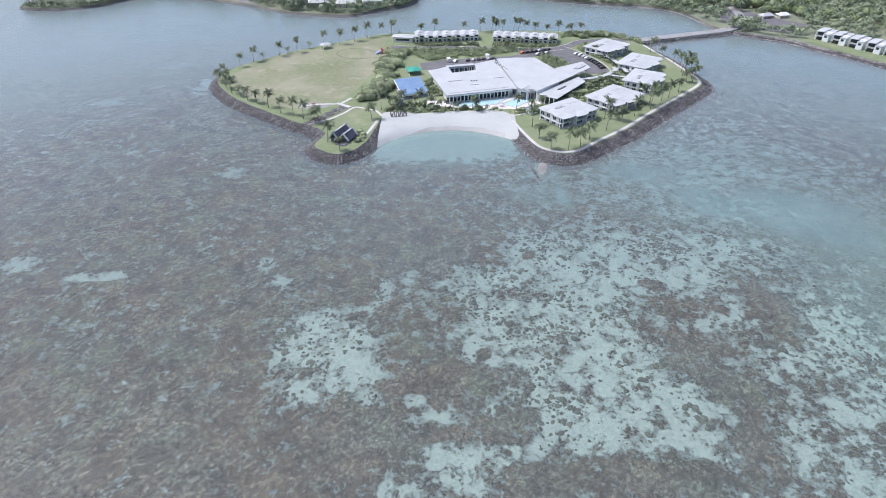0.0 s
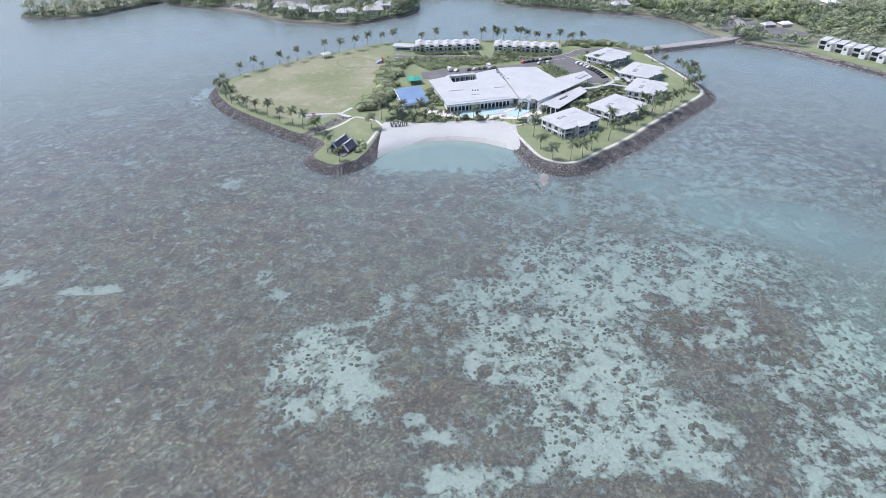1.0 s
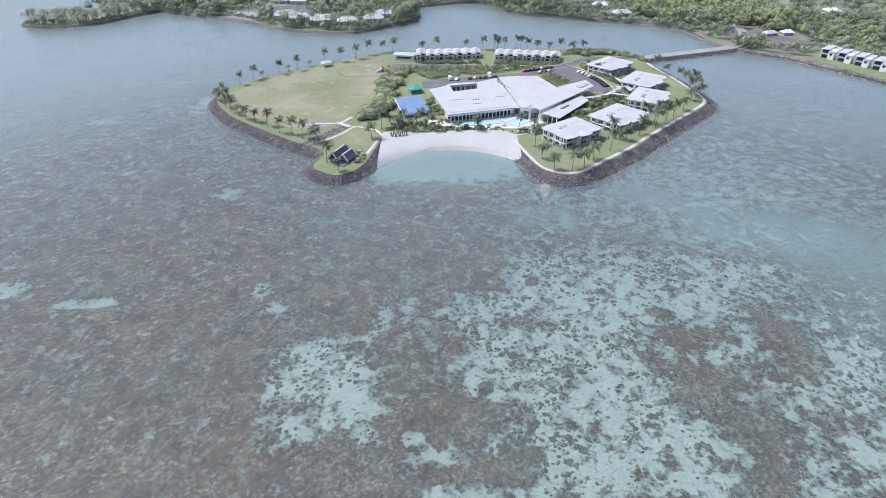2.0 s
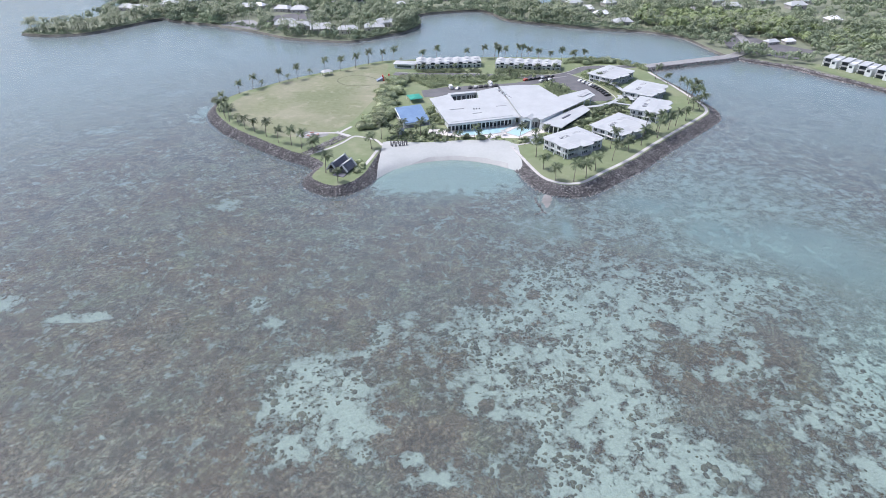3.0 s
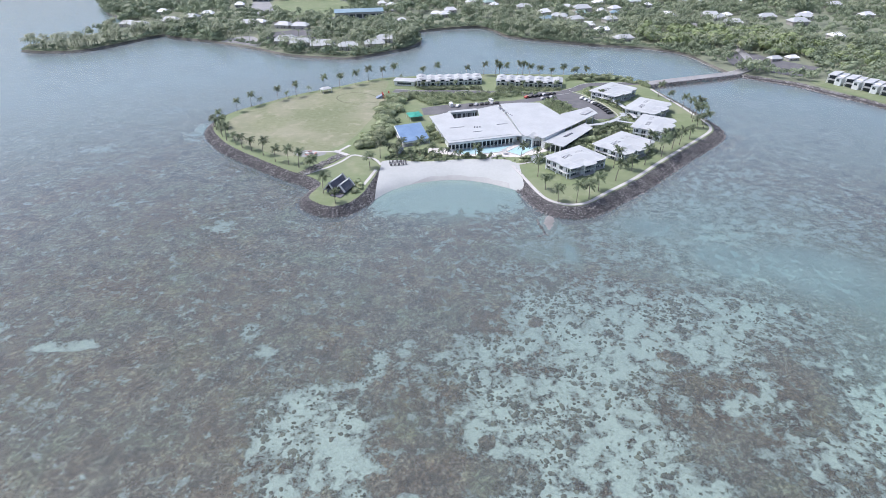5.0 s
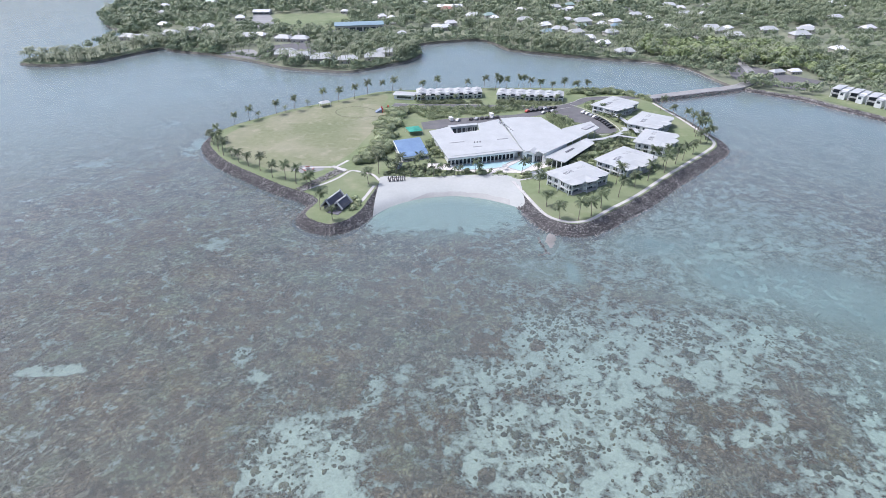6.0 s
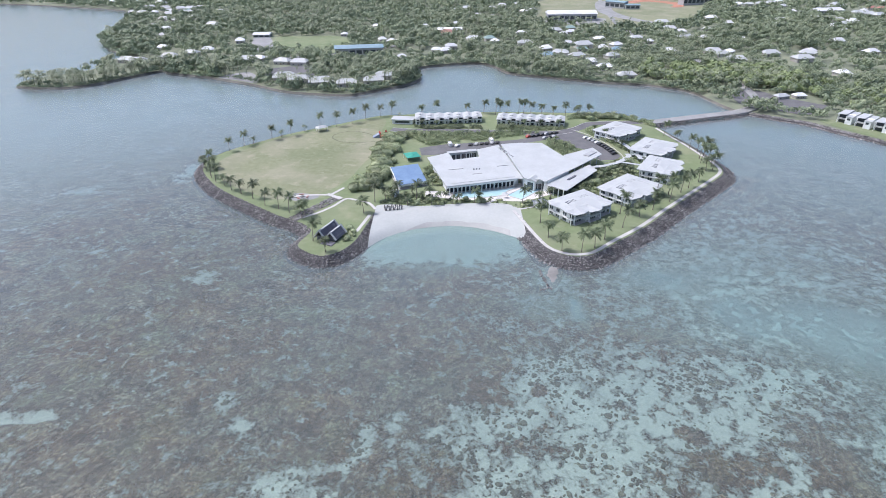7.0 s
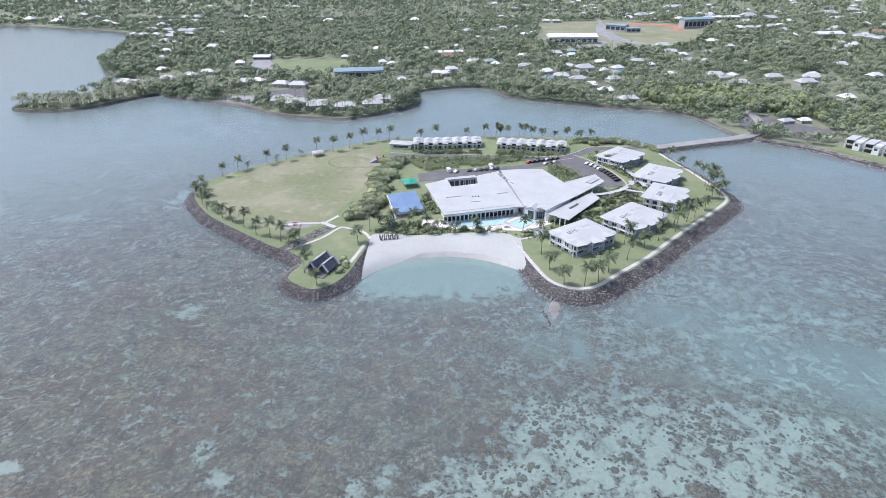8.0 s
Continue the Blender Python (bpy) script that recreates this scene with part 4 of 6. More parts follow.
bush_bed([(-46, 300), (-38, 302), (-30, 322), (-26, 345), (-30, 352), (-37, 340), (-42, 318)], 4.8, (1, 1, 1, 3), "shade trees beside the field", 1, (0.9, 1.35))
bush_bed([(-40, 345), (-27, 352), (-24, 372), (-24, 390), (-33, 388), (-38, 365)], 5.0, (1, 1, 1, 3), "shade trees beside the field", 2, (0.9, 1.35))
shrubbery([(-34, 388), (-20, 388), (-8, 370), (-2, 376), (30, 384), (62, 396), (60, 392), (60, 397), (20, 396), (-20, 399)], (0, 3, 3, 1), "shrubs along the drive", 3)
bush_bed([(-10, 335), (-6, 318), (1, 304), (2, 312), (-4, 338)], 3.0, (0, 3), "shrubs beside the court", 4)
bush_bed([(-30, 288), (-18, 287), (-8, 286.6), (0, 286.8), (10, 289), (26, 289), (32, 287.5), (31, 291.6), (8, 292.6), (-4, 294), (-10, 300), (-28, 298)], 2.1, (0, 2, 2, 3), "shrubs behind the beach", 5, (0.6, 0.95))
bush_bed([(34, 287), (40, 281), (50, 284), (54, 296), (40, 289)], 2.4, (0, 2, 2), "shrubs beside the pool", 6, (0.6, 0.9))
bush_bed([(64, 296), (72, 296), (80, 312), (92, 326), (104, 336), (108, 346), (92, 338), (84, 326), (70, 306)], 3.4, (0, 3, 1), "shrubs among the villas", 7, (0.7, 1.0))
bush_bed([(66, 294), (80, 290), (92, 312), (106, 318), (106, 334), (96, 336), (84, 322)], 3.6, (0, 3), "shrubs among the villas", 17, (0.7, 1.1))
shrubbery([(63, 368), (72, 345), (78, 344), (86, 356), (76, 374), (66, 384)], (0, 3), "shrubs beside the car park", 8)
shrubbery([(100, 378), (112, 352), (108, 346), (114, 346), (114, 360), (100, 398), (92, 404), (93, 394)], (0, 3), "shrubs beside the covered walk", 9)
shrubbery([(-20, 406), (26, 404), (26, 410), (-18, 410)], (0, 2, 3), "shrubs before the terraces", 10)
shrubbery([(32, 404), (70, 400), (82, 404), (40, 411)], (0, 2, 3), "shrubs before the terraces", 11)
shrubbery([(84, 424), (112, 432), (120, 430), (126, 420), (134, 416), (138, 404), (140, 410), (134, 426), (116, 438), (92, 436)], (0, 1, 3), "trees by the causeway", 12)
bush_bed([(88, 424), (100, 430), (112, 430), (122, 424), (118, 419), (100, 422)], 5.2, (1, 1, 3), "shade trees by the causeway", 31, (0.7, 1.05))
bush_bed([(-43, 250), (-38, 250), (-36, 262), (-42, 262)], 2.4, (0, 2), "shrubs beside the meeting house", 13)


# ---- buildings ----
def bay_window(parent, x0, x1, y, z0, z1, posts=2):
    """A recessed glazed bay facing -y with dark panes, white mullions and a rail."""
    w = part("window", box((x0, y - 0.02, z0, x1, y + 0.12, z1)), GLASS_DARK, parent)
    step = (x1 - x0) / (posts + 1)
    part("frame", box(*[(x0 + step * i - 0.07, y - 0.07, z0, x0 + step * i + 0.07, y - 0.022, z1) for i in range(posts + 2)]), WHITE_WALL, w)
    return w


def villa(name, label, lx, ly, seed):
    """Two storeys of guest rooms in staggered blocks with verandas under a broad low white roof. Fronts face -y and -x."""
    rng = random.Random(seed)
    ob = empty(name, label, "villa")
    hx, hy = lx / 2, ly / 2
    third = lx / 3
    blocks = []
    for i in range(3):
        x0 = -hx + third * i
        out = (0.0, 1.5, 0.3)[i]
        blocks.append((x0, -hy + 1.6 - out, x0 + third, hy - 1.2))
    for i, (x0, y0, x1, y1) in enumerate(blocks):
        part("wall", box((x0 + 0.02, y0 + 2.0, -0.2, x1 - 0.02, y1, 6.0)), WHITE_WALL, ob)
        part("floor_slab", box((x0 + 0.05, y0 + 0.2, 2.85, x1 - 0.05, y0 + 1.995, 3.1)), WHITE_WALL, ob)
        part("terrace", box((x0 + 0.05, y0 - 0.3, 0.0, x1 - 0.05, y0 + 1.99, 0.14)), CONCRETE, ob)
        for z in (0.2, 3.15):
            bay_window(ob, x0 + 1.7, x1 - 1.5, y0 + 1.86, z, z + 2.1, 2)
        for px in (x0 + 0.22, x1 - 0.22):
            part("column", box((px - 0.17, y0 + 0.25, 0.14, px + 0.17, y0 + 0.6, 6.0)), WHITE_WALL, ob)
        bars = [(x0 + 0.4 + 0.35 * k, y0 + 0.32, 3.1, x0 + 0.45 + 0.35 * k, y0 + 0.37, 4.05) for k in range(int((third - 0.8) / 0.35))]
        part("railing", box((x0 + 0.39, y0 + 0.30, 4.05, x1 - 0.39, y0 + 0.39, 4.13), *bars), GREY_WALL, ob)
        w = part("window", box((x0 + 1.2, y1 - 0.02, 0.9, x1 - 1.2, y1 + 0.05, 2.2)), GLASS_DARK, ob)
    for s in (-1, 1):
        for k in range(4):
            yc = -hy + 3.6 + (ly - 6.4) * k / 3.0
            for z in (0.4, 3.2):
                a, b = sorted((s * hx - s * 0.06, s * hx + s * 0.05))
                w = part("window", box((a, yc - 0.95, z, b, yc + 0.95, z + 1.9)), GLASS_DARK, ob)
                c, d = sorted((s * hx + s * 0.052, s * hx + s * 0.09))
                part("frame", box((c, yc - 0.06, z, d, yc + 0.06, z + 1.9)), WHITE_WALL, w)
        c, d = sorted((s * hx + s * 0.03, s * hx + s * 1.3))
        part("balcony", box((c, -hy + 2.4, 2.75, d, hy - 2.4, 2.95)), WHITE_WALL, ob)
        e, g = sorted((s * hx + s * 1.22, s * hx + s * 1.29))
        part("railing", box((e, -hy + 2.4, 3.75, g, hy - 2.4, 3.85), *[(e, -hy + 2.5 + 0.6 * q, 2.95, g, -hy + 2.56 + 0.6 * q, 3.75) for q in range(int((ly - 5) / 0.6))]), GREY_WALL, ob)
        for q in range(3):
            py = -hy + 2.6 + (ly - 5.2) * q / 2
            part("column", box((e - 0.1, py - 0.15, 0.0, g + 0.1, py + 0.15, 6.0)), WHITE_WALL, ob)
    # roofs: one broad low hip, and a pointed gablet over each bay on both fronts
    part("roof", hip(-hx - 0.6, -hy + 1.2, hx + 0.8, hy + 0.2, 6.0, 1.2, 0.32, 0.5), WHITE_ROOF, ob)

    def prow(w, front, back, m):
        bm = bmesh.new()
        z, t = 5.9, 0.3
        lo = [bm.verts.new(p) for p in ((-w, front, z), (0, front - 1.5, z + 0.55), (w, front, z), (w, back, z), (-w, back, z))]
        up = [bm.verts.new(p) for p in ((-w, front, z + t), (0, front - 1.5, z + t + 0.7), (w, front, z + t), (w, back, z + t), (-w, back, z + t))]
        r = bm.verts.new((0, back, z + t + 1.0))
        for q in (lo[::-1], (lo[0], lo[1], up[1], up[0]), (lo[1], lo[2], up[2], up[1]), (lo[2], lo[3], up[3], up[2]), (lo[4], lo[0], up[0], up[4]),
                  (up[0], up[1], r, up[4]), (up[1], up[2], up[3], r), (lo[3], lo[4], up[4], r, up[3])):
            bm.faces.new(q)
        bmesh.ops.transform(bm, matrix=m, verts=bm.verts)
        part("gable_roof", bm, WHITE_ROOF, ob)
        g = bmesh.new()
        v = [g.verts.new(p) for p in ((-w * 0.5, front + 0.35, z), (w * 0.5, front + 0.35, z), (0, front + 0.35, z + 0.62))]
        v2 = [g.verts.new(p) for p in ((-w * 0.5, front + 0.55, z), (w * 0.5, front + 0.55, z), (0, front + 0.55, z + 0.62))]
        for q in ((v[0], v[1], v[2]), (v2[2], v2[1], v2[0]), (v[0], v[2], v2[2], v2[0]), (v[1], v2[1], v2[2], v[2])):
            g.faces.new(q)
        bmesh.ops.transform(g, matrix=m, verts=g.verts)
        part("gable_louvre", g, SHADE_SLAT, ob)

    for x0, y0, x1, y1 in blocks:
        prow((x1 - x0) / 2 + 0.1, y0 - 0.35, 1.0, Matrix.Translation(((x0 + x1) / 2, 0, 0)))
    for k in (-1, 1):
        prow(ly * 0.21, -hx - 0.5, 0.0, pose(0, k * ly * 0.23 + 0.6, 0, 0, 0, -90))

    def roof_z(x, y):
        return 6.32 + 1.2 * min(1 - abs(y - 0.7) / (hy - 0.5), (x + hx + 0.6) / (hy - 0.5), (hx + 0.8 - x) / (hy - 0.5))

    for g in (-1, 1):
        for k in range(5):
            x = g * lx * 0.20 + (k - 2) * 1.05
            y0, y1 = (0.9, 3.1) if g < 0 else (1.9, 3.9)
            q = [(x, y0), (x + 0.36, y0), (x + 0.36, y1), (x, y1)]
            z = [max(roof_z(*p), 7.2 if p[1] < 1 else 0) for p in q]
            part("roof_vent", prism(q, [h - 0.1 for h in z], [h + 0.1 for h in z]), SHADE_SLAT if g < 0 else GREY_WALL, ob, "narrow grey roof collector strip")
    return ob


def villa_copy(ob, x, y, turn):
    return copy_thing(ob, pose(x, y, TOP, 0, 0, turn) @ VILLA_SIZE)


VILLA_SIZE = Matrix.Diagonal((1.09, 1.09, 0.86, 1))
v = villa("villa", "white two-storey villa with verandas under a low roof", 21.2, 18.0, 1)
v.matrix_basis = pose(64.3, 277.0, TOP, 0, 0, 35) @ VILLA_SIZE
tagged(v, group="villas on the east lawn")
villa_copy(v, 93.0, 296.8, 42)
v2 = villa("villa", "long white two-storey villa with dark windows", 21.0, 17.4, 2)
v2.matrix_basis = pose(116.2, 323.4, TOP, 0, 0, 58) @ VILLA_SIZE
tagged(v2, group="villas on the east lawn")
villa_copy(v2, 122.5, 355.4, 52)
villa_copy(v2, 110.3, 388.5, 44)

vr = random.Random(44)
for cx, cy, turn, half in ((64.8, 278.6, 35, 9), (93.4, 298.0, 42, 9), (116.5, 326.0, 58, 10)):
    c, s = math.cos(radians(turn)), math.sin(radians(turn))
    for k in range(8):
        u, w = -half + 2 * half * k / 7 + vr.uniform(-0.8, 0.8), -12.6 + vr.uniform(-0.7, 0.5)
        if vr.random() < 0.75:
            put_bush(vr.choice((0, 2)), cx + u * c - w * s, cy + u * s + w * c, vr.uniform(0, 360), vr.uniform(0.55, 0.9), "shrubs along the villa fronts")


def block(name, label, outline, z_eave, wall, inset=1.4, walls=None, category="building"):
    """A low building over a plan outline: walls set back under a white roof slab."""
    ob = empty(name, label, category)
    cx, cy = sum(p[0] for p in outline) / len(outline), sum(p[1] for p in outline) / len(outline)
    small = []
    for x, y in outline:
        d = math.hypot(x - cx, y - cy)
        small.append((cx + (x - cx) * (d - inset) / d, cy + (y - cy) * (d - inset) / d))
    part("wall", prism(walls or small, TOP - 0.3, z_eave), wall, ob)
    part("roof", prism(outline, z_eave + 0.05, z_eave + 0.45), WHITE_ROOF, ob)
    return ob


def colonnade(parent, a, b, z0, z1, n, inset=0.5):
    """White columns and dark glass along a front from a to b."""
    a, b = Vector(a), Vector(b)
    d = (b - a).normalized()
    back = Vector((-d.y, d.x))
    for i in range(n):
        p = a + (b - a) * (i + 0.5) / n + back * inset
        part("column", prism([tuple(p + d * u * 0.2 + back * w * 0.2) for u, w in ((-1, -1), (1, -1), (1, 1), (-1, 1))], z0, z1), WHITE_WALL, parent)
        g = (b - a).length / n * 0.46
        q = p + back * 2.4
        part("window", prism([tuple(q + d * u + back * w) for u, w in ((-g, -0.06), (g, -0.06), (g, 0.1), (-g, 0.1))], z0 + 0.1, z1 - 0.5), GLASS_DARK, parent)


# main building: restaurant wing, hall wing, entrance arm and pavilion
main = block("main_building", "large white low resort building with a flat roof", [(-8.2, 338.7), (2.6, 297.4), (21.4, 302.5), (38.2, 307.2), (41.5, 307.0), (32.9, 358.9), (19.9, 350.9), (20.6, 339.4), (6.2, 334.5), (3.6, 346.5), (-2.2, 342)],
             TOP + 4.5, WHITE_WALL, walls=[(-6.6, 337.5), (3.0, 301.6), (21, 306.4), (38, 311.2), (39.5, 311.2), (31.6, 356.5), (22, 350), (22.4, 338), (5, 332.2), (2.4, 343.5), (-2, 340)])
colonnade(main, (3.2, 298.0), (21.4, 302.9), TOP, TOP + 4.55, 9, 0.35)
colonnade(main, (21.6, 303.0), (38, 307.5), TOP, TOP + 4.55, 8, 0.35)
for a, b in (((2.75, 297.55), (21.4, 302.65)), ((21.45, 302.66), (38.2, 307.3))):
    part("fascia", prism([a, b, (b[0] - 0.08, b[1] + 0.3), (a[0] - 0.08, a[1] + 0.3)], TOP + 3.7, TOP + 4.5), WHITE_WALL, main)
part("well_floor", prism([(6.6, 335.2), (20.2, 339.9), (19.6, 350.2), (4.3, 346.2)], TOP, TOP + 0.12), CONCRETE, main)
for k in range(5):
    x, y = 5.2 + 3.0 * k, 346.55 + 0.757 * k
    part("window", prism([(x, y), (x + 2.3, y + 0.58), (x + 2.28, y + 0.66), (x - 0.02, y + 0.08)], TOP + 0.3, TOP + 3.2), GLASS_DARK, main)
part("screen_wall", prism([(3.4, 346.6), (20.4, 350.9), (20.2, 351.7), (3.2, 347.4)], TOP, TOP + 4.2), WHITE_WALL, main)
part("roof", prism([(3.2, 345.4), (20.0, 349.8), (19.4, 353), (2.6, 348.6)], TOP + 4.2, TOP + 4.7), WHITE_ROOF, main)
part("plant_unit", box((8, 339, TOP, 10.5, 342, TOP + 2.6), (12, 340, TOP, 14, 343, TOP + 2.2), (16, 342, TOP, 18.5, 345, TOP + 2.4)), SHADE_SLAT, main, "dark plant units in the roof well")
for a, b in (((4.0, 300.2), (37.6, 309.6)),):
    part("roof_step", prism([a, b, (b[0] - 0.12, b[1] + 0.5), (a[0] - 0.12, a[1] + 0.5)], TOP + 4.94, TOP + 5.12), WHITE_ROOF, main)
for x, y, w in ((3.5, 319.0, 8.0), (29.5, 324.0, 6.0), (16.0, 313.0, 5.0)):
    part("roof_vent", prism([(x, y), (x + w, y + 0.26 * w), (x + w - 0.1, y + 0.26 * w + 0.45), (x - 0.1, y + 0.45)], TOP + 4.94, TOP + 5.15), GREY_WALL, main, "long low grey roof vent")
for k in range(3):
    part("roof_cowl", box((16.6 + 1.5 * k, 319.6 + 0.2 * k, TOP + 4.94, 17.2 + 1.5 * k, 320.2 + 0.2 * k, TOP + 5.5)), SHADE_SLAT, main)
for k in range(6):
    x, y = 5.2 + 2.6 * k, 346.2 + 0.66 * k
    part("column", box((x - 0.15, y - 0.15, TOP, x + 0.15, y + 0.15, TOP + 4.2)), WHITE_WALL, main)
hall = block("hall_wing", "tall white hall wing with a broad flat roof", [(34.0, 357.6), (46, 359.6), (58, 359.2), (66.8, 336.6), (57.5, 316), (51, 303.5), (44, 303.5), (41.4, 306.8)], TOP + 5.4, WHITE_WALL, 1.2)
for k in range(4):
    x = 44.8 + 2.0 * k
    y = 304.68 - 0.1146 * (x - 44.24)
    part("window", prism([(x, y - 0.06), (x + 1.5, y - 0.232), (x + 1.51, y - 0.1), (x + 0.01, y + 0.08)], TOP + 0.3, TOP + 3.2), GLASS_DARK, hall)
ARM = [(49, 303.5), (51.2, 299.6), (70, 318.6), (88.2, 338.2), (85.6, 349.2), (76.5, 343.5), (67.2, 337.4), (57.8, 316.2)]
arm = empty("entrance_canopy", "long narrow white entrance canopy roof", "canopy")
part("roof", prism(ARM, TOP + 5.9, TOP + 6.3), WHITE_ROOF, arm)
part("wall", prism([(51.2, 302.6), (53, 301), (66, 316.2), (63.4, 320.6)], TOP - 0.2, TOP + 5.9), WHITE_WALL, arm)
for x, y in ((70, 320.6), (75.5, 327), (81, 333.4), (86, 339.4), (84.6, 346.6), (78, 342), (71.6, 338.4)):
    part("column", box((x - 0.22, y - 0.22, TOP, x + 0.22, y + 0.22, TOP + 5.9)), WHITE_WALL, arm)
part("lantern", prism([(77.5, 336.5), (80, 334.5), (86, 341.2), (83.4, 343.2)], TOP + 6.3, TOP + 6.75), GREY_WALL, arm, "low grey roof lantern")
tower = empty("entrance_porch", "white gabled porch with a tall glass front", "porch")
part("wall", prism([(42.4, 304.6), (46.6, 302.2), (48.8, 306.2), (44.6, 308.6)], TOP, TOP + 5.3), WHITE_WALL, tower)
part("window", prism([(43.2, 304.0), (45.8, 302.5), (45.92, 302.72), (43.32, 304.22)], TOP + 0.3, TOP + 4.4), GLASS_DARK, tower)
gable = bmesh.new()
gv = [gable.verts.new(p) for p in ((41.7, 304.6, TOP + 5.3), (46.9, 301.6, TOP + 5.3), (44.3, 303.1, TOP + 6.6), (44.9, 309.9, TOP + 5.3), (50.1, 306.9, TOP + 5.3), (47.5, 308.4, TOP + 6.6))]
for q in ((0, 1, 2), (3, 5, 4), (0, 2, 5, 3), (1, 4, 5, 2), (0, 3, 4, 1)):
    gable.faces.new([gv[n] for n in q])
part("roof", gable, WHITE_ROOF, tower)
pav = block("pavilion", "white open pavilion with a low hipped roof", [(51.0, 299.8), (60.7, 292.2), (72, 306.6), (81.4, 318.8), (79.0, 326.8), (65, 313.4)], TOP + 4.2, GLASS_DARK, 2.6)
colonnade(pav, (52.0, 299.4), (60.2, 292.0), TOP, TOP + 4.2, 4, 0.3)
part("roof_vent", prism([(64, 305), (69, 310.5), (68.2, 311.3), (63.2, 305.8)], TOP + 4.6, TOP + 5.0), SHADE_SLAT, pav, "dark roof vent strip")
for i in range(9):
    t = i / 8
    u = empty("air_unit", "grey rooftop air conditioning unit", "air conditioner", pose(33.0 + 6.0 * t, 352 - 16 * t, TOP + 4.95, 0, 0, 20), "rooftop air units")
    part("casing", box((-0.6, -0.5, 0, 0.6, 0.5, 1.0)), GREY_WALL if i % 2 else WHITE_WALL, u)
    part("fan_grille", box((-0.4, -0.4, 1.0, 0.4, 0.4, 1.06)), SHADE_SLAT, u)
# covered walks
for pts, w in (([(77, 327), (88, 329.6), (97, 335), (104.5, 343.5), (104.8, 348)], 2.6), ([(98.5, 334.8), (104, 332), (108.6, 330)], 2.0),
               ([(110.6, 339), (110, 352), (107, 367), (102, 381), (96, 393)], 2.4)):
    wob = empty("covered_walk", "white roofed walkway on posts between shrubs", "walkway")
    line = spline(pts, 6, False)
    ribbon("roof", line, w, TOP + 3.0, WHITE_ROOF, 0.25, wob)
    for q in line[::3]:
        part("post", box((q[0] - 0.08, q[1] - 0.08, TOP, q[0] + 0.08, q[1] + 0.08, TOP + 2.78)), WHITE_WALL, wob)


def terrace_house(label):
    """One unit of a terrace: two storeys, a stepped front with dark glass and a low gabled white roof."""
    ob = empty("terrace_house", label, "house")
    part("wall", box((-3.15, 0, -0.2, 3.15, 9, 5.1)), WHITE_WALL, ob)
    part("porch_wall", box((-3.1, -1.6, -0.1, -0.2, -0.01, 4.5)), WHITE_WALL, ob)
    w = part("window", box((-2.4, -1.66, 3.1, -0.8, -1.55, 4.4)), GLASS_DARK, ob)
    part("window", box((-2.2, -1.66, 0.3, -1.0, -1.55, 2.3)), GLASS_DARK, ob)
    part("window", box((0.2, -0.06, 2.9, 2.9, 0.05, 4.9)), GLASS_DARK, ob)
    part("window", box((0.5, -0.06, 0.2, 2.2, 0.05, 2.3)), GLASS_DARK, ob)
    part("balcony", box((-0.15, -1.5, 2.55, 3.1, -0.07, 2.8), (-0.15, -1.5, 2.8, 3.1, -1.42, 3.6)), WHITE_WALL, ob)
    part("roof", hip(-3.35, -1.7, 3.35, 9.8, 5.1, 1.3, 0.28, 0.12), WHITE_ROOF, ob)
    part("dormer_roof", hip(-1.6, 2.2, 1.6, 7.4, 6.2, 0.7, 0.25, 0.0), WHITE_ROOF, ob)
    part("porch_roof", hip(-3.5, -3.4, 0.2, 1.0, 4.5, 1.0, 0.25, 0.2), WHITE_ROOF, ob)
    return ob


TERRACE_SIZE = Matrix.Diagonal((1, 1, 0.88, 1))
t0 = terrace_house("white terraced house with a stepped glass front")
t0.matrix_basis = pose(-15.5, 416.5, TOP, 0, 0, 3) @ TERRACE_SIZE
tagged(t0, group="terraced houses")
for i in range(1, 7):
    copy_thing(t0, pose(-15.5 + 6.45 * i, 416.5 + 0.6 * i, TOP, 0, 0, 3) @ TERRACE_SIZE)
for i in range(7):
    copy_thing(t0, pose(39.5 + 6.3 * i, 416.5 - 1.2 * i, TOP, 0, 0, -11) @ TERRACE_SIZE)
annex = empty("annex", "low white annex at the end of the terrace", "building", pose(-27, 419.5, TOP, 0, 0, -10))
part("wall", box((-7, -3, -0.2, 7, 4, 3.0)), WHITE_WALL, annex)
part("window", box((-5, -3.08, 0.8, 5, -2.95, 2.2)), GLASS_DARK, annex)
part("roof", hip(-7.8, -3.8, 7.8, 4.8, 3.0, 0.9, 0.3), WHITE_ROOF, annex)

kiosk = empty("pool_kiosk", "small white pool kiosk with a hipped roof", "kiosk", pose(47.0, 284.5, TOP, 0, 0, 30))
part("wall", box((-2.6, -1.8, -0.1, 2.6, 1.8, 2.5)), WHITE_WALL, kiosk)
part("roof", hip(-3.3, -2.5, 3.3, 2.5, 2.5, 0.7, 0.2), WHITE_ROOF, kiosk)
part("counter_window", box((-1.8, -1.88, 1.0, 1.8, -1.79, 2.1)), GLASS_DARK, kiosk)

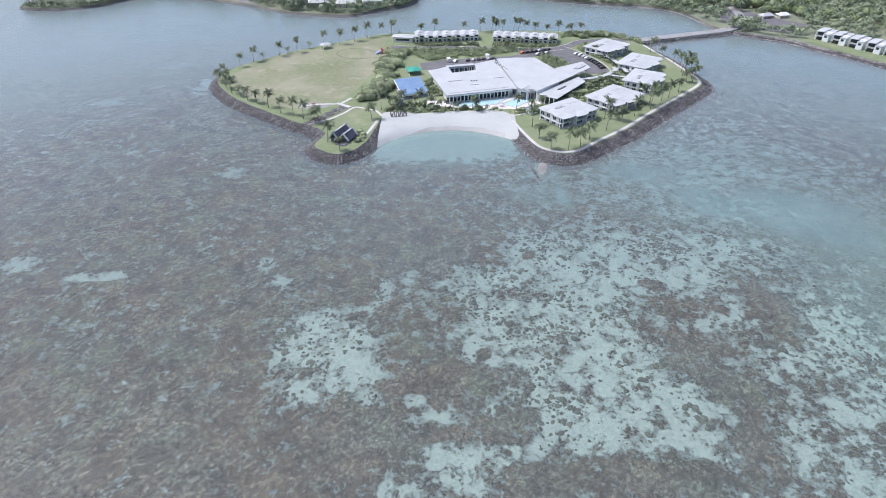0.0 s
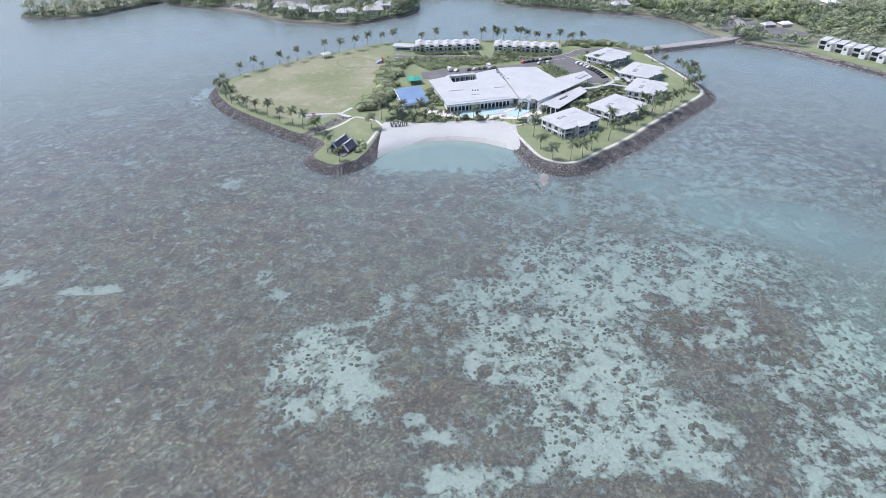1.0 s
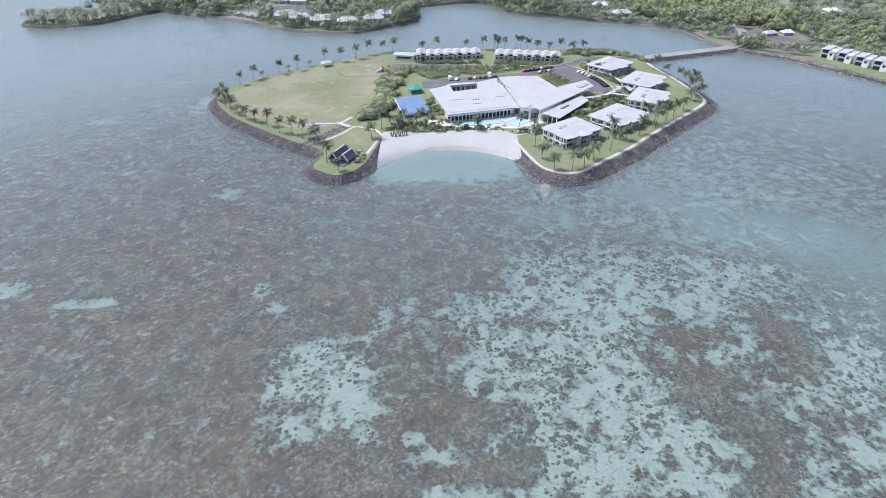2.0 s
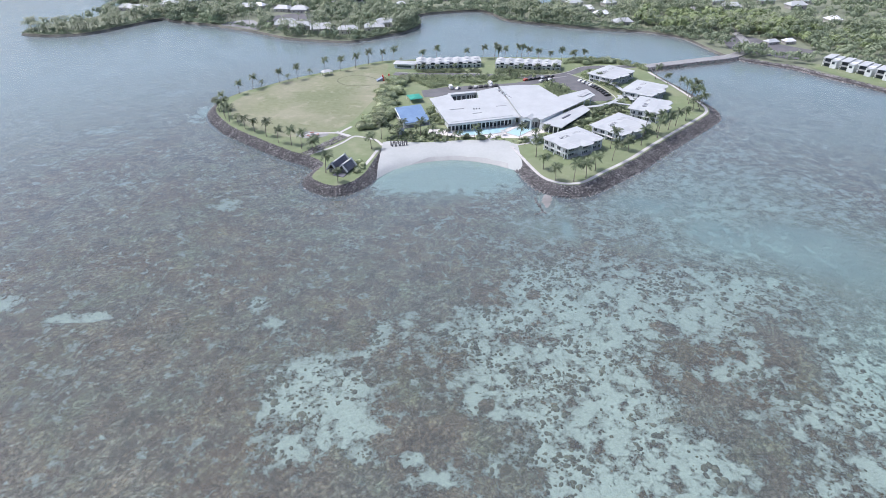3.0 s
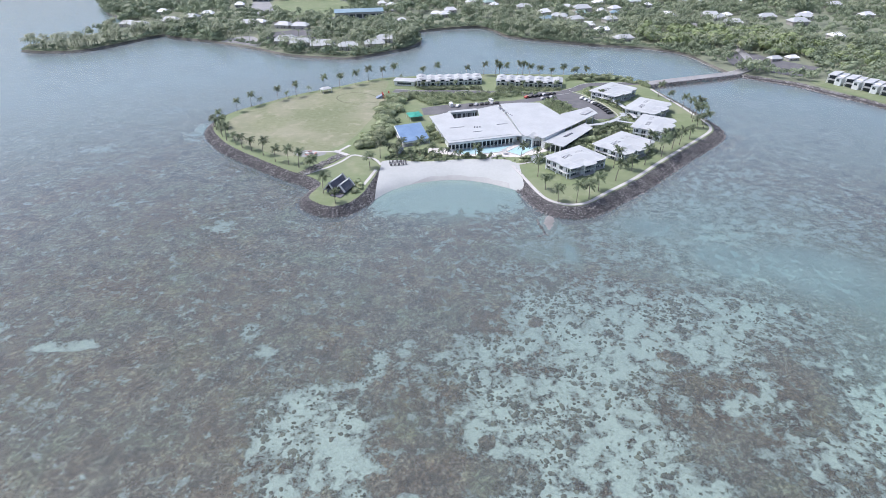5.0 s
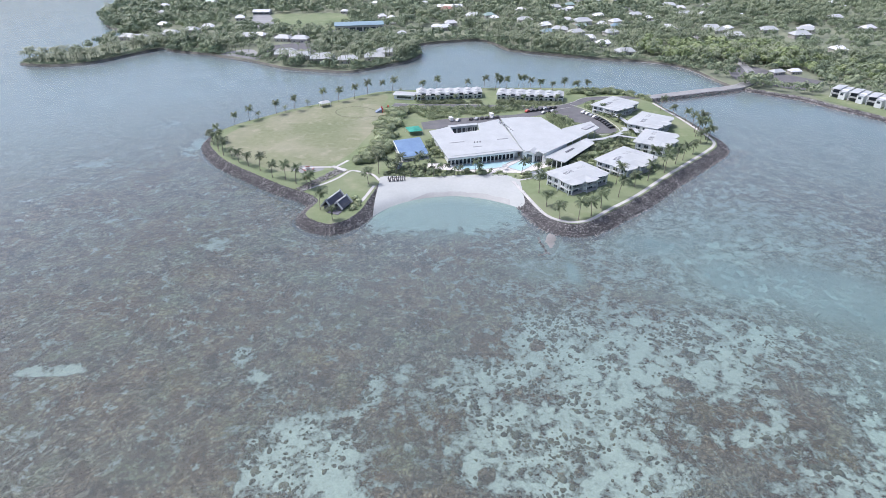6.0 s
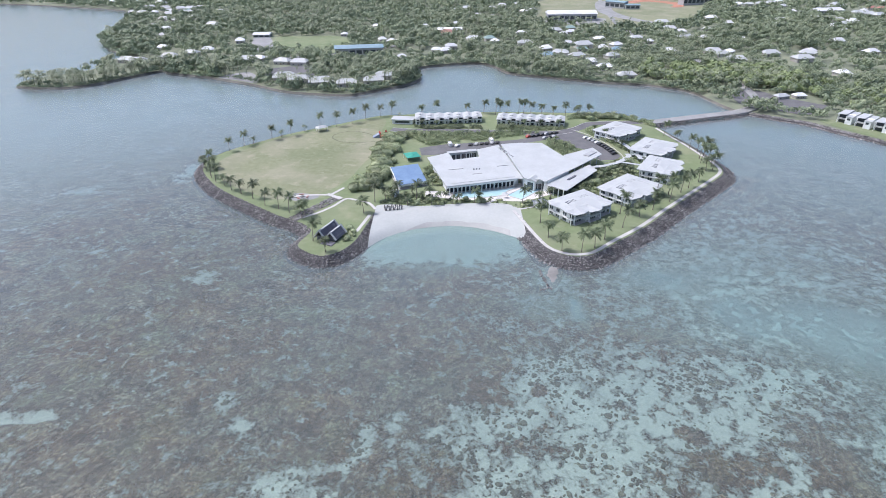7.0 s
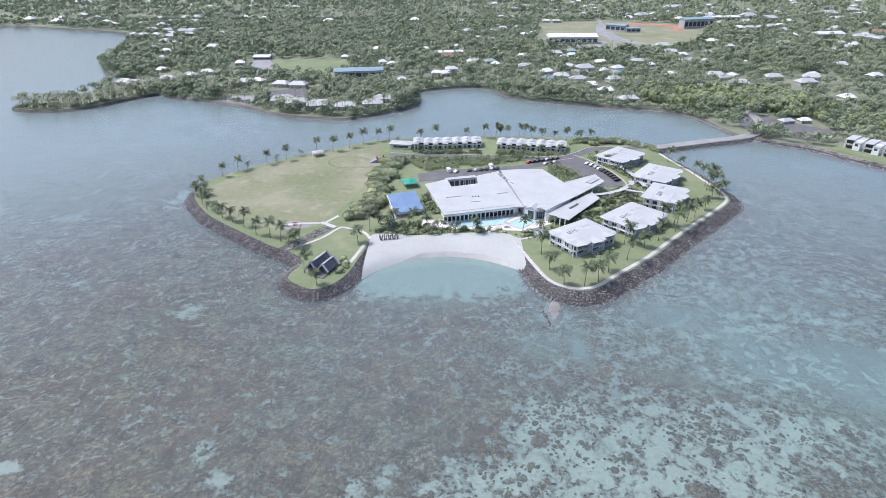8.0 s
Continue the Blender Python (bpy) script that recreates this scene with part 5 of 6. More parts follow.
# the court under a blue roof sheet
court = empty("covered_court", "blue sheet roof on white walls over a sports court", "court")
C = [(-21.5, 304.5), (-7.5, 310), (-13, 329.5), (-27.2, 324.3)]
part("roof", prism(C, [TOP + 2.6, TOP + 2.6, TOP + 4.6, TOP + 4.6], [TOP + 2.75, TOP + 2.75, TOP + 4.75, TOP + 4.75]), DECK_BLUE, court)
c0, c1, c3 = Vector(C[0]), Vector(C[1]), Vector(C[3])
for i in range(1, 10):
    p, q = c0 + (c1 - c0) * i / 10, c3 + (Vector(C[2]) - c3) * i / 10
    bm = bmesh.new()
    add_prism(bm, [(p.x - 0.1, p.y), (p.x + 0.1, p.y), (q.x + 0.1, q.y), (q.x - 0.1, q.y)], [TOP + 2.76, TOP + 2.76, TOP + 4.76, TOP + 4.76], [TOP + 2.8, TOP + 2.8, TOP + 4.8, TOP + 4.8])
    part("roof_seam", bm, DECK_BLUE, court)
for a, b, h in ((C[0], C[1], 2.6), (C[0], C[3], 2.6)):
    d = (Vector(b) - Vector(a)).normalized()
    nrm = Vector((d.y, -d.x))
    q = [Vector(a) + nrm * 0.05, Vector(b) + nrm * 0.05, Vector(b) - nrm * 0.25, Vector(a) - nrm * 0.25]
    hi = [TOP + 2.6, TOP + 2.6 if b == C[1] else TOP + 4.6, TOP + 2.6 if b == C[1] else TOP + 4.6, TOP + 2.6]
    part("fascia", prism([tuple(p) for p in q], [z - 0.9 for z in hi], hi), WHITE_WALL, court)
for p in C:
    part("post", box((p[0] - 0.15, p[1] - 0.15, TOP, p[0] + 0.15, p[1] + 0.15, TOP + 2.6 if p in C[:2] else TOP + 4.6)), WHITE_WALL, court)
part("floor_slab", prism(C, TOP, TOP + 0.1), CONCRETE, court)
shed = empty("shed", "small white service shed by the court", "shed", pose(-22.5, 297.5, TOP, 0, 0, 20))
part("wall", box((-1.3, -1.5, -0.1, 1.3, 1.5, 2.5)), WHITE_WALL, shed)
part("roof", hip(-1.6, -1.8, 1.6, 1.8, 2.5, 0.5, 0.15), WHITE_ROOF, shed)
part("door", box((-0.5, -1.56, 0, 0.5, -1.49, 2.05)), GREY_WALL, shed)
shade = empty("shade_tent", "green shade cloth canopy on posts", "canopy", pose(-17.3, 349, TOP, 0, 0, 20))
part("canopy", hip(-4, -4.5, 4, 4.5, 2.6, 0.7, 0.08, 0.3), GREEN_SHEET, shade)
for sx in (-3.8, 3.8):
    for sy in (-4.2, 4.2):
        part("post", box((sx - 0.06, sy - 0.06, 0, sx + 0.06, sy + 0.06, 2.6)), WHITE_WALL, shade)


# the steep-roofed meeting house on the point
lodge = empty("meeting_house", "steep dark-roofed meeting house with white gable boards", "house", pose(-46.9, 254.2, TOP, 0, 0, -24) @ Matrix.Scale(0.84, 4))


def steep(parent, cx, w, y0, y1, h, eave):
    bm = bmesh.new()
    for s in (-1, 1):
        a = [(cx + s * w, y0, eave), (cx, y0, h), (cx, y1, h), (cx + s * w, y1, eave)]
        lo = [bm.verts.new(p) for p in a]
        hi = [bm.verts.new((x, y, z + 0.22)) for x, y, z in a]
        for f in ((hi[0], hi[1], hi[2], hi[3]), (lo[3], lo[2], lo[1], lo[0]), (lo[0], lo[1], hi[1], hi[0]), (lo[2], lo[3], hi[3], hi[2]), (lo[3], lo[0], hi[0], hi[3])):
            bm.faces.new(f)
    bmesh.ops.recalc_face_normals(bm, faces=bm.faces)
    r = part("roof", bm, DARK_ROOF, parent)
    for y in (y0, y1):
        bm = bmesh.new()
        for s in (-1, 1):
            p = [(cx + s * (w + 0.1), y - 0.3, eave), (cx, y - 0.3, h), (cx, y - 0.3, h + 1.0), (cx + s * (w + 0.6), y - 0.3, eave + 0.6)]
            lo = [bm.verts.new(q) for q in p]
            hi = [bm.verts.new((a, b + 0.8, c)) for a, b, c in p]
            for i in range(4):
                j = (i + 1) % 4
                bm.faces.new((lo[i], lo[j], hi[j], hi[i]))
            bm.faces.new(lo[::-1])
            bm.faces.new(hi)
        bmesh.ops.recalc_face_normals(bm, faces=bm.faces)
        part("gable_board", bm, WHITE_ROOF, r)
    part("ridge_cap", box((cx - 0.45, y0 + 0.55, h + 0.1, cx + 0.45, y1 - 0.35, h + 0.5)), WHITE_ROOF, r)
    part("gable_wall", prism([(cx - w * 0.8, y0 + 1.0), (cx + w * 0.8, y0 + 1.0), (cx + w * 0.8, y1 - 1.0), (cx - w * 0.8, y1 - 1.0)], 0, eave + 1.2), SHADE_SLAT, parent)


steep(lodge, -3.0, 3.1, -6.0, 7.5, 5.4, 1.2)
steep(lodge, 2.6, 2.9, -4.5, 5.0, 4.8, 1.2)
part("deck", box((-1, -8.5, 0, 5.5, -4.6, 0.35)), DARK_ROOF, lodge)
part("post", box((-4.8, -5.3, 0, -4.6, -5.1, 1.5)), WHITE_WALL, lodge)

# pools with coping
def pool(name, pts):
    ob = empty(name, "turquoise swimming pool with a pale coping", "pool")
    part("basin", prism(pts, TOP - 0.2, TOP + 0.10), POOL_TILE, ob)
    k = pts + [pts[0]]
    ribbon("coping", k, 0.5, TOP + 0.22, CONCRETE, 0.3, ob)
    return ob


pool("swimming_pool", spline([(6.4, 299.6), (13.9, 302.4), (24, 303.6), (31.7, 305.2), (38.4, 308.0), (36.6, 305.4), (33.4, 302.6), (29.4, 297.2), (19.8, 294.9), (8.2, 294.6)], 4))
pool("swimming_pool", [(32.6, 297.2), (42.2, 307.6), (50.2, 304.0), (39.2, 292.2)])


def parasol(x, y, r=1.5):
    ob = empty("parasol", "white square parasol by the pool", "parasol", pose(x, y, TOP, 0, 0, 20), "parasols by the pool")
    bm = bmesh.new()
    bmesh.ops.create_cone(bm, cap_ends=False, segments=8, radius1=r, radius2=0.03, depth=0.6, matrix=Matrix.Translation((0, 0, 2.6)))
    part("canopy", bm, WHITE_ROOF, ob)
    bm = bmesh.new()
    bmesh.ops.create_cone(bm, cap_ends=True, segments=8, radius1=0.04, radius2=0.04, depth=2.6, matrix=Matrix.Translation((0, 0, 1.3)))
    part("pole", bm, WHITE_WALL, ob)
    return ob


p0 = parasol(8.0, 302.6)
for x, y in ((17, 304.6), (27.0, 307.0), (31, 294.5), (3.4, 293.5)):
    copy_thing(p0, pose(x, y, TOP, 0, 0, 20))


def lounger(x, y, turn):
    ob = empty("sun_lounger", "dark woven sun lounger on the terrace", "sun lounger", pose(x, y, TOP + 0.03, 0, 0, turn), "sun loungers by the pool")
    part("frame", box((-0.35, -1.0, 0.25, 0.35, 1.0, 0.33)), FABRIC_DARK, ob)
    for sx in (-0.3, 0.3):
        for sy in (-0.9, 0.9):
            part("leg", box((sx - 0.04, sy - 0.04, 0, sx + 0.04, sy + 0.04, 0.25)), FABRIC_DARK, ob)
    bm = bmesh.new()
    add_box(bm, -0.33, 0, 0, 0.33, 0.75, 0.06)
    bmesh.ops.transform(bm, matrix=pose(0, 0.3, 0.34, 40, 0, 0), verts=bm.verts)
    part("backrest", bm, FABRIC_DARK, ob)
    return ob


l0 = lounger(9.0, 303.0, 10)
for i in range(1, 14):
    copy_thing(l0, pose(9.0 + 2.0 * i + (0.6 if i % 3 == 0 else 0), 303.0 + 0.5 * i, TOP + 0.03, 0, 0, 10 + 3 * (i % 3)))


def kayak(x, y, turn, tilt):
    ob = empty("kayak", "dark kayak propped on the white sand", "kayak", pose(x, y, 3.03, 0, tilt, turn), "kayaks on the beach")
    bm = bmesh.new()
    bmesh.ops.create_uvsphere(bm, u_segments=8, v_segments=8, radius=1)
    for q in bm.verts:
        q.co.x, q.co.y, q.co.z = q.co.x * 0.36 * (1 - 0.3 * q.co.y ** 2), q.co.y * 1.7, q.co.z * (0.24 if q.co.z < 0 else 0.1) + 0.24
    part("hull", bm, FABRIC_DARK, ob)
    part("cockpit", box((-0.2, -0.45, 0.30, 0.2, 0.45, 0.36)), SHADE_SLAT, ob)
    return ob


k0 = kayak(-26.3, 280.4, 18, 0)
k0.matrix_basis = pose(-26.3, 280.9, 4.1, 42, 0, 18)
for i in range(1, 9):
    copy_thing(k0, pose(-26.3 + 0.95 * i, 280.9 + 0.15 * i, 4.1, 42, 0, (-14, 12, -10, 16, -12, 8, -6, 14)[i - 1]))
rack = empty("kayak_rack", "weathered timber rack holding kayaks on the sand", "rack", pose(-22.5, 282.2, 3.0, 0, 0, 9))
part("rail", box((-4.6, -0.06, 1.45, 4.6, 0.06, 1.6)), TIMBER, rack)
for x in (-4.4, 0, 4.4):
    part("post", box((x - 0.07, -0.07, -0.3, x + 0.07, 0.07, 1.45)), TIMBER, rack)

# gazebo, play equipment, fire pit
gz = empty("gazebo", "small open gazebo with a white hipped roof", "gazebo", pose(-79.5, 403, TOP, 0, 0, 35))
part("roof", hip(-3.6, -2.6, 3.6, 2.6, 2.5, 1.2, 0.15, 0.4), WHITE_ROOF, gz)
for sx in (-3, 3):
    for sy in (-2, 2):
        part("post", box((sx - 0.1, sy - 0.1, 0, sx + 0.1, sy + 0.1, 2.5)), WHITE_WALL, gz)
part("bench", box((-2.4, 1.4, 0.4, 2.4, 1.8, 0.5), (-2.3, 1.5, 0, -2.1, 1.7, 0.4), (2.1, 1.5, 0, 2.3, 1.7, 0.4)), TIMBER, gz)
play = empty("play_castle", "red and grey-blue inflatable play castle on the grass", "play castle", pose(-38, 391, TOP, 0, 0, 15))
bm = bmesh.new()
for i, (x, y, r, h) in enumerate(((-2, -1.5, 0.7, 3), (2.2, -1.5, 0.7, 3.2), (2.2, 1.8, 0.7, 3.4), (-2, 1.8, 0.7, 3))):
    bmesh.ops.create_cone(bm, cap_ends=True, segments=10, radius1=r, radius2=r * 0.7, depth=h, matrix=Matrix.Translation((x, y, h / 2)))
part("tower", bm, RED_PVC, play)
part("bouncing_floor", box((-2, -1.5, 0, 2.2, 1.8, 0.7)), RED_PVC, play)
part("slide", prism([(-6.5, -2), (-2.6, -2), (-2.6, 1.5), (-6.5, 1.5)], TOP * 0, [0.4, 2.2, 2.2, 0.4]), BLUE_PVC, play)
pit = empty("fire_pit", "round stone fire pit with benches", "fire pit", pose(-69, 297, TOP + 0.05))
bm = bmesh.new()
bmesh.ops.create_cone(bm, cap_ends=True, segments=14, radius1=1.1, radius2=1.0, depth=0.45, matrix=Matrix.Translation((0, 0, 0.22)))
part("ring", bm, ROCK, pit)
for a in (20, 140, 260):
    bm = box((-1.2, 2.4, 0, 1.2, 2.9, 0.42))
    bmesh.ops.transform(bm, matrix=pose(0, 0, 0, 0, 0, a), verts=bm.verts)
    part("bench", bm, TIN_RED, pit)

# the ditch of boulders behind the point with its footbridge
ditch = []
rr = random.Random(8)
for i in range(800):
    t = rr.random()
    x, y = -68 + 16.5 * t, 271.5 + 24.5 * t
    w = rr.uniform(-2.7, 2.7)
    ditch.append((x + w * 0.82, y - w * 0.55, TOP + rr.uniform(-0.25, 0.12), rr.uniform(0.3, 0.6)))
rocks("boulder_ditch", ditch, "dark basalt boulders filling the ditch behind the point", 3)
tagged(ribbon("bridge", [(-57, 299.5), (-49, 293.5)], 2.2, TOP + 0.45, CONCRETE, 0.4), "pale concrete footbridge over the boulder ditch", "bridge", "", "structure")

# the low spit of sand and stones below the corner
def sand_spit():
    jj = np.where((SAMPLE["xs"] > 36) & (SAMPLE["xs"] < 53))[0]
    ii = np.where((SAMPLE["ys"] > 213) & (SAMPLE["ys"] < 243))[0]
    x, y = np.meshgrid(SAMPLE["xs"][jj], SAMPLE["ys"][ii])
    s, z = SAMPLE["spit"][np.ix_(ii, jj)], SAMPLE["z"][np.ix_(ii, jj)]
    z = z + 0.06 - 0.9 * np.clip(0.42 - s, 0, 1)
    ny, nx = x.shape
    i = np.arange(nx * ny).reshape(ny, nx)
    quads = np.stack([i[:-1, :-1], i[:-1, 1:], i[1:, 1:], i[1:, :-1]], -1).reshape(-1, 4)
    tagged(mesh("sand_spit", np.stack([x, y, z], -1).reshape(-1, 3), quads.tolist(), SPIT_SAND, smooth=True), "low wet sand spit below the boulder corner", "sand spit", "", "structure")


sand_spit()
spit = [(39.3 - 0.1 * i + 0.22 * i + rr.uniform(-.5, .5), 230 - 0.62 * i + rr.uniform(-.4, .4), 0.1, rr.uniform(0.3, 0.6)) for i in range(22)]
spit += [(38.0 + 0.35 * i, 216.5 + 0.15 * i + rr.uniform(-.5, .5), 0.05, rr.uniform(0.3, 0.55)) for i in range(10)]
rocks("spit_stones", spit, "row of dark stones on the sand spit", 4)

# causeway to the mainland
cause = spline([(128, 416), (140, 419.6), (159, 426), (183.4, 434.4), (208, 442.6), (220, 450), (232, 462)], 6, False)
tagged(ribbon("causeway", cause, 8.0, 2.3, WORN_CONCRETE, 1.2), "pale concrete causeway across the channel", "causeway", "", "structure")
tagged(ribbon("road", cause, 6.8, 2.36, GRAVEL), "grey road surface on the causeway", "road", "", "structure")
cr = []
for (x, y), (x2, y2) in zip(cause[:-1], cause[1:]):
    for k in range(60):
        t, s = rr.random(), rr.choice((-1, -1, 1))
        o = rr.uniform(4.2, 9.0)
        cr.append((x + (x2 - x) * t + s * o * 0.30, y + (y2 - y) * t - s * o * -0.95 if s > 0 else y + (y2 - y) * t - o * 0.95, 2.2 - (o - 4.2) * 0.55, rr.uniform(0.3, 0.6)))
rocks("causeway_boulders", cr, "dark boulders along the causeway sides", 6)


def car(paint, label):
    ob = empty("car", label, "car")
    bm = bmesh.new()
    prof = [(-2.1, 0.35), (2.1, 0.35), (2.15, 0.75), (1.2, 0.92), (0.55, 1.42), (-1.1, 1.45), (-1.75, 0.98), (-2.15, 0.9)]
    a = [bm.verts.new((x, -0.85, z)) for x, z in prof]
    b = [bm.verts.new((x, 0.85, z)) for x, z in prof]
    n = len(prof)
    bm.faces.new(a)
    bm.faces.new(b[::-1])
    for i in range(n):
        j = (i + 1) % n
        bm.faces.new((a[j], a[i], b[i], b[j]))
    part("body", bm, paint, ob)
    part("windscreen", prism([(0.62, -0.72), (1.12, -0.76), (1.12, 0.76), (0.62, 0.72)], [1.38, 0.95, 0.95, 1.38], [1.42, 0.99, 0.99, 1.42]), GLASS_DARK, ob)
    part("side_window", box((-1.3, -0.87, 1.0, 0.6, -0.852, 1.36), (-1.3, 0.852, 1.0, 0.6, 0.87, 1.36)), GLASS_DARK, ob)
    for x in (-1.35, 1.35):
        for y in (-0.8, 0.8):
            bm = bmesh.new()
            bmesh.ops.create_cone(bm, cap_ends=True, segments=12, radius1=0.33, radius2=0.33, depth=0.2, matrix=pose(x, y, 0.33, 90, 0, 0))
            part("wheel", bm, RUBBER, ob)
    return ob


PAINT = [material("car_" + n, a, b, 0.5, 4.0, 0.3) for n, a, b in (("white", (0.6, 0.6, 0.6), (0.7, 0.7, 0.7)), ("black", (0.02, 0.02, 0.022), (0.04, 0.04, 0.042)),
                                                                    ("silver", (0.35, 0.36, 0.37), (0.45, 0.46, 0.47)), ("red", (0.35, 0.05, 0.04), (0.45, 0.08, 0.06)))]
CARS = [car(PAINT[0], "white car parked on the asphalt"), car(PAINT[1], "black car parked on the asphalt"), car(PAINT[2], "silver car parked on the asphalt"), car(PAINT[3], "red car parked on the asphalt")]
used = set()
spots = [(0, 89.5, 384, 30), (0, 91.5, 381, 30), (2, 93.2, 377.5, 30), (0, 94.5, 374.5, 28), (1, 95.8, 371.6, 28), (1, 97, 368.6, 26), (1, 98, 365.5, 26), (1, 98.8, 362.4, 24), (1, 99.4, 359, 24), (1, 100, 355.5, 22),
         (0, 9, 370.5, 60), (1, 17, 372.5, 75), (2, 20.5, 373.2, 75), (1, 24, 374, 75), (1, 27.2, 374.8, 75), (2, 30.4, 375.4, 75), (1, 33.6, 376, 75),
         (3, 54, 387, 40), (1, 57, 388.2, 40), (1, 60, 389.3, 40), (1, 63, 390.6, 40), (2, 66, 391.8, 40), (1, 69, 393, 40), (1, 72, 394, 40), (2, 64, 384, 40), (1, 67, 385.4, 40), (2, 70, 386.6, 40)]
for kind, x, y, turn in spots:
    m = pose(x, y, TOP + 0.06, 0, 0, turn)
    ob = CARS[kind] if kind not in used else copy_thing(CARS[kind], m)
    used.add(kind)
    ob.matrix_basis = m
    tagged(ob, group="parked cars")
for x, y in ((4.5, 371.5), (30, 378.5)):
    van = empty("van", "white van parked in the service yard", "van", pose(x, y, TOP + 0.06, 0, 0, 105))
    part("body", box((-2.5, -0.95, 0.4, 1.6, 0.95, 2.3), (1.6, -0.92, 0.4, 2.5, 0.92, 1.2)), PAINT[0], van)
    part("windscreen", prism([(1.62, -0.8), (2.1, -0.8), (2.1, 0.8), (1.62, 0.8)], [2.0, 1.22, 1.22, 2.0], [2.05, 1.27, 1.27, 2.05]), GLASS_DARK, van)
    for wx in (-1.6, 1.6):
        for wy in (-0.9, 0.9):
            bm = bmesh.new()
            bmesh.ops.create_cone(bm, cap_ends=True, segments=12, radius1=0.36, radius2=0.36, depth=0.2, matrix=pose(wx, wy, 0.36, 90, 0, 0))
            part("wheel", bm, RUBBER, van)


# ---- the mainland ----
COAST_WEST = [(-373, 541), (-352, 535), (-327, 536), (-309, 547), (-292, 572), (-272, 600), (-261, 591), (-238, 580), (-212, 570), (-207, 566), (-165, 541),
              (-133, 518), (-103, 508), (-78, 504), (-58, 517), (-36, 534), (-25, 550), (-22, 566), (-26, 586), (-26, 604), (-1, 618), (32, 625)]
COAST_EAST = [(48, 608), (54, 591), (62, 578), (84, 565), (106, 555), (136, 541), (164, 533), (180, 525), (195, 512), (203, 495), (206, 478), (213, 450), (231, 433), (247, 420),
              (258, 402), (271, 383), (300, 340), (360, 300), (500, 260), (900, 240), (3000, 300)]
COAST_BACK = [(-362, 585), (-341, 610), (-342, 630), (-349, 649), (-340, 665), (-352, 690), (-379, 712), (-405, 750), (-428, 790), (-430, 830), (-446, 860), (-470, 930), (-486, 970), (-500, 1030),
              (-540, 1072), (-626, 1115), (-844, 1197), (-1300, 1300), (-3200, 1500)]
coast = spline(COAST_WEST + COAST_EAST, 5, False) + [(4300, 900), (4300, 4600), (-4300, 4600), (-4300, 1700)] + spline(COAST_BACK[::-1], 5, False) + [(-380, 560)]
LAND = 1.4
tagged(sheet("mainland", coast, LAND, CANOPY_FLOOR), "green low mainland behind the lagoon", "ground", "", "structure")
edge = np.array(coast)
turn_ = np.roll(edge, -1, 0) - np.roll(edge, 1, 0)
turn_ /= np.linalg.norm(turn_, axis=1)[:, None] + 1e-9
rim = [(*p, LAND - 0.005) for p in edge] + [(p[0] + 1.9 * q[1], p[1] - 1.9 * q[0], -0.7) for p, q in zip(edge, turn_)]
k = len(edge)
tagged(mesh("shore_bank", rim, [(i, k + i, k + (i + 1) % k, (i + 1) % k) for i in range(k)], SHORE_BANK), "dark low bank along the mainland shore", "shore", "", "structure")
shore = spline(COAST_EAST[6:12], 5, False)
tagged(ribbon("shore_sand", shore, 3.0, 0.12, GRAVEL, 0.3), "thin strip of pale sand along the mainland shore", "shore", "", "structure")
tagged(ribbon("sea_wall", spline([(213, 450), (231, 433), (247, 420), (258, 402), (271, 383), (300, 340), (360, 300)], 6, False), 6.0, 1.0, ROCK_BED, 1.5), "dark boulder sea wall of the mainland", "sea wall", "", "structure")
sw = []
for (x, y), (x2, y2) in zip(*(lambda s: (s[:-1], s[1:]))(spline([(213, 450), (231, 433), (247, 420), (258, 402), (271, 383), (300, 340), (360, 300)], 10, False))):
    for _ in range(30):
        t, o = rr.random(), rr.uniform(-4.5, 1.0)
        sw.append((x + (x2 - x) * t + o * 0.75, y + (y2 - y) * t + o * 0.55, 1.3 + (o if o < 0 else 0) * 0.35, rr.uniform(0.4, 0.9)))
rocks("sea_wall_boulders", sw, "dark boulders along the mainland sea wall", 7)

# open ground on the mainland
FIELDS = [("pitch", [(-212, 785), (-170, 790), (-131, 790), (-110, 735), (-117, 681), (-150, 682), (-182, 686)], LAWN, "pale green playing field"),
          ("ball_park", [(158, 1140), (230, 1185), (305, 1207), (326, 1170), (442, 1125), (400, 1010), (367, 941), (322, 862), (244, 840), (206, 866), (120, 900), (152, 1017)], FIELD, "pale green ball park ground"),
          ("yard", [(-171, 594), (-160, 608), (-133, 615), (-118, 583), (-131, 561), (-160, 566)], ASPHALT, "grey gravel yard behind the waterfront houses"),
          ("yard", [(-236, 778), (-217, 785), (-188, 688), (-210, 696)], GRAVEL, "grey gravel yard beside the playing field"),
          ("junction", [(232, 501), (254, 503), (260, 487), (277, 467), (283, 456), (256, 437), (238, 452), (222, 468)], ASPHALT, "grey gravel road junction at the causeway"),
          ("lawn", [(256, 422), (262, 404), (276, 378), (300, 345), (330, 330), (330, 345), (290, 395), (268, 424)], LAWN, "mown lawn before white houses"),
          ("yard", [(-205, 566), (-200, 578), (-184, 588), (-169, 566), (-163, 543), (-186, 556)], GRAVEL, "grey gravel bank on the shore"),
          ("hall_yard", [(126, 900), (134, 880), (165, 880), (196, 842), (214, 850), (222, 890), (224, 930), (140, 930)], GRAVEL, "grey gravel forecourt of the sports hall"),
          ("parking", [(236, 990), (262, 900), (284, 860), (296, 866), (270, 930), (262, 1010), (285, 1120), (262, 1130)], GRAVEL, "grey gravel parking strip at the ball park")]
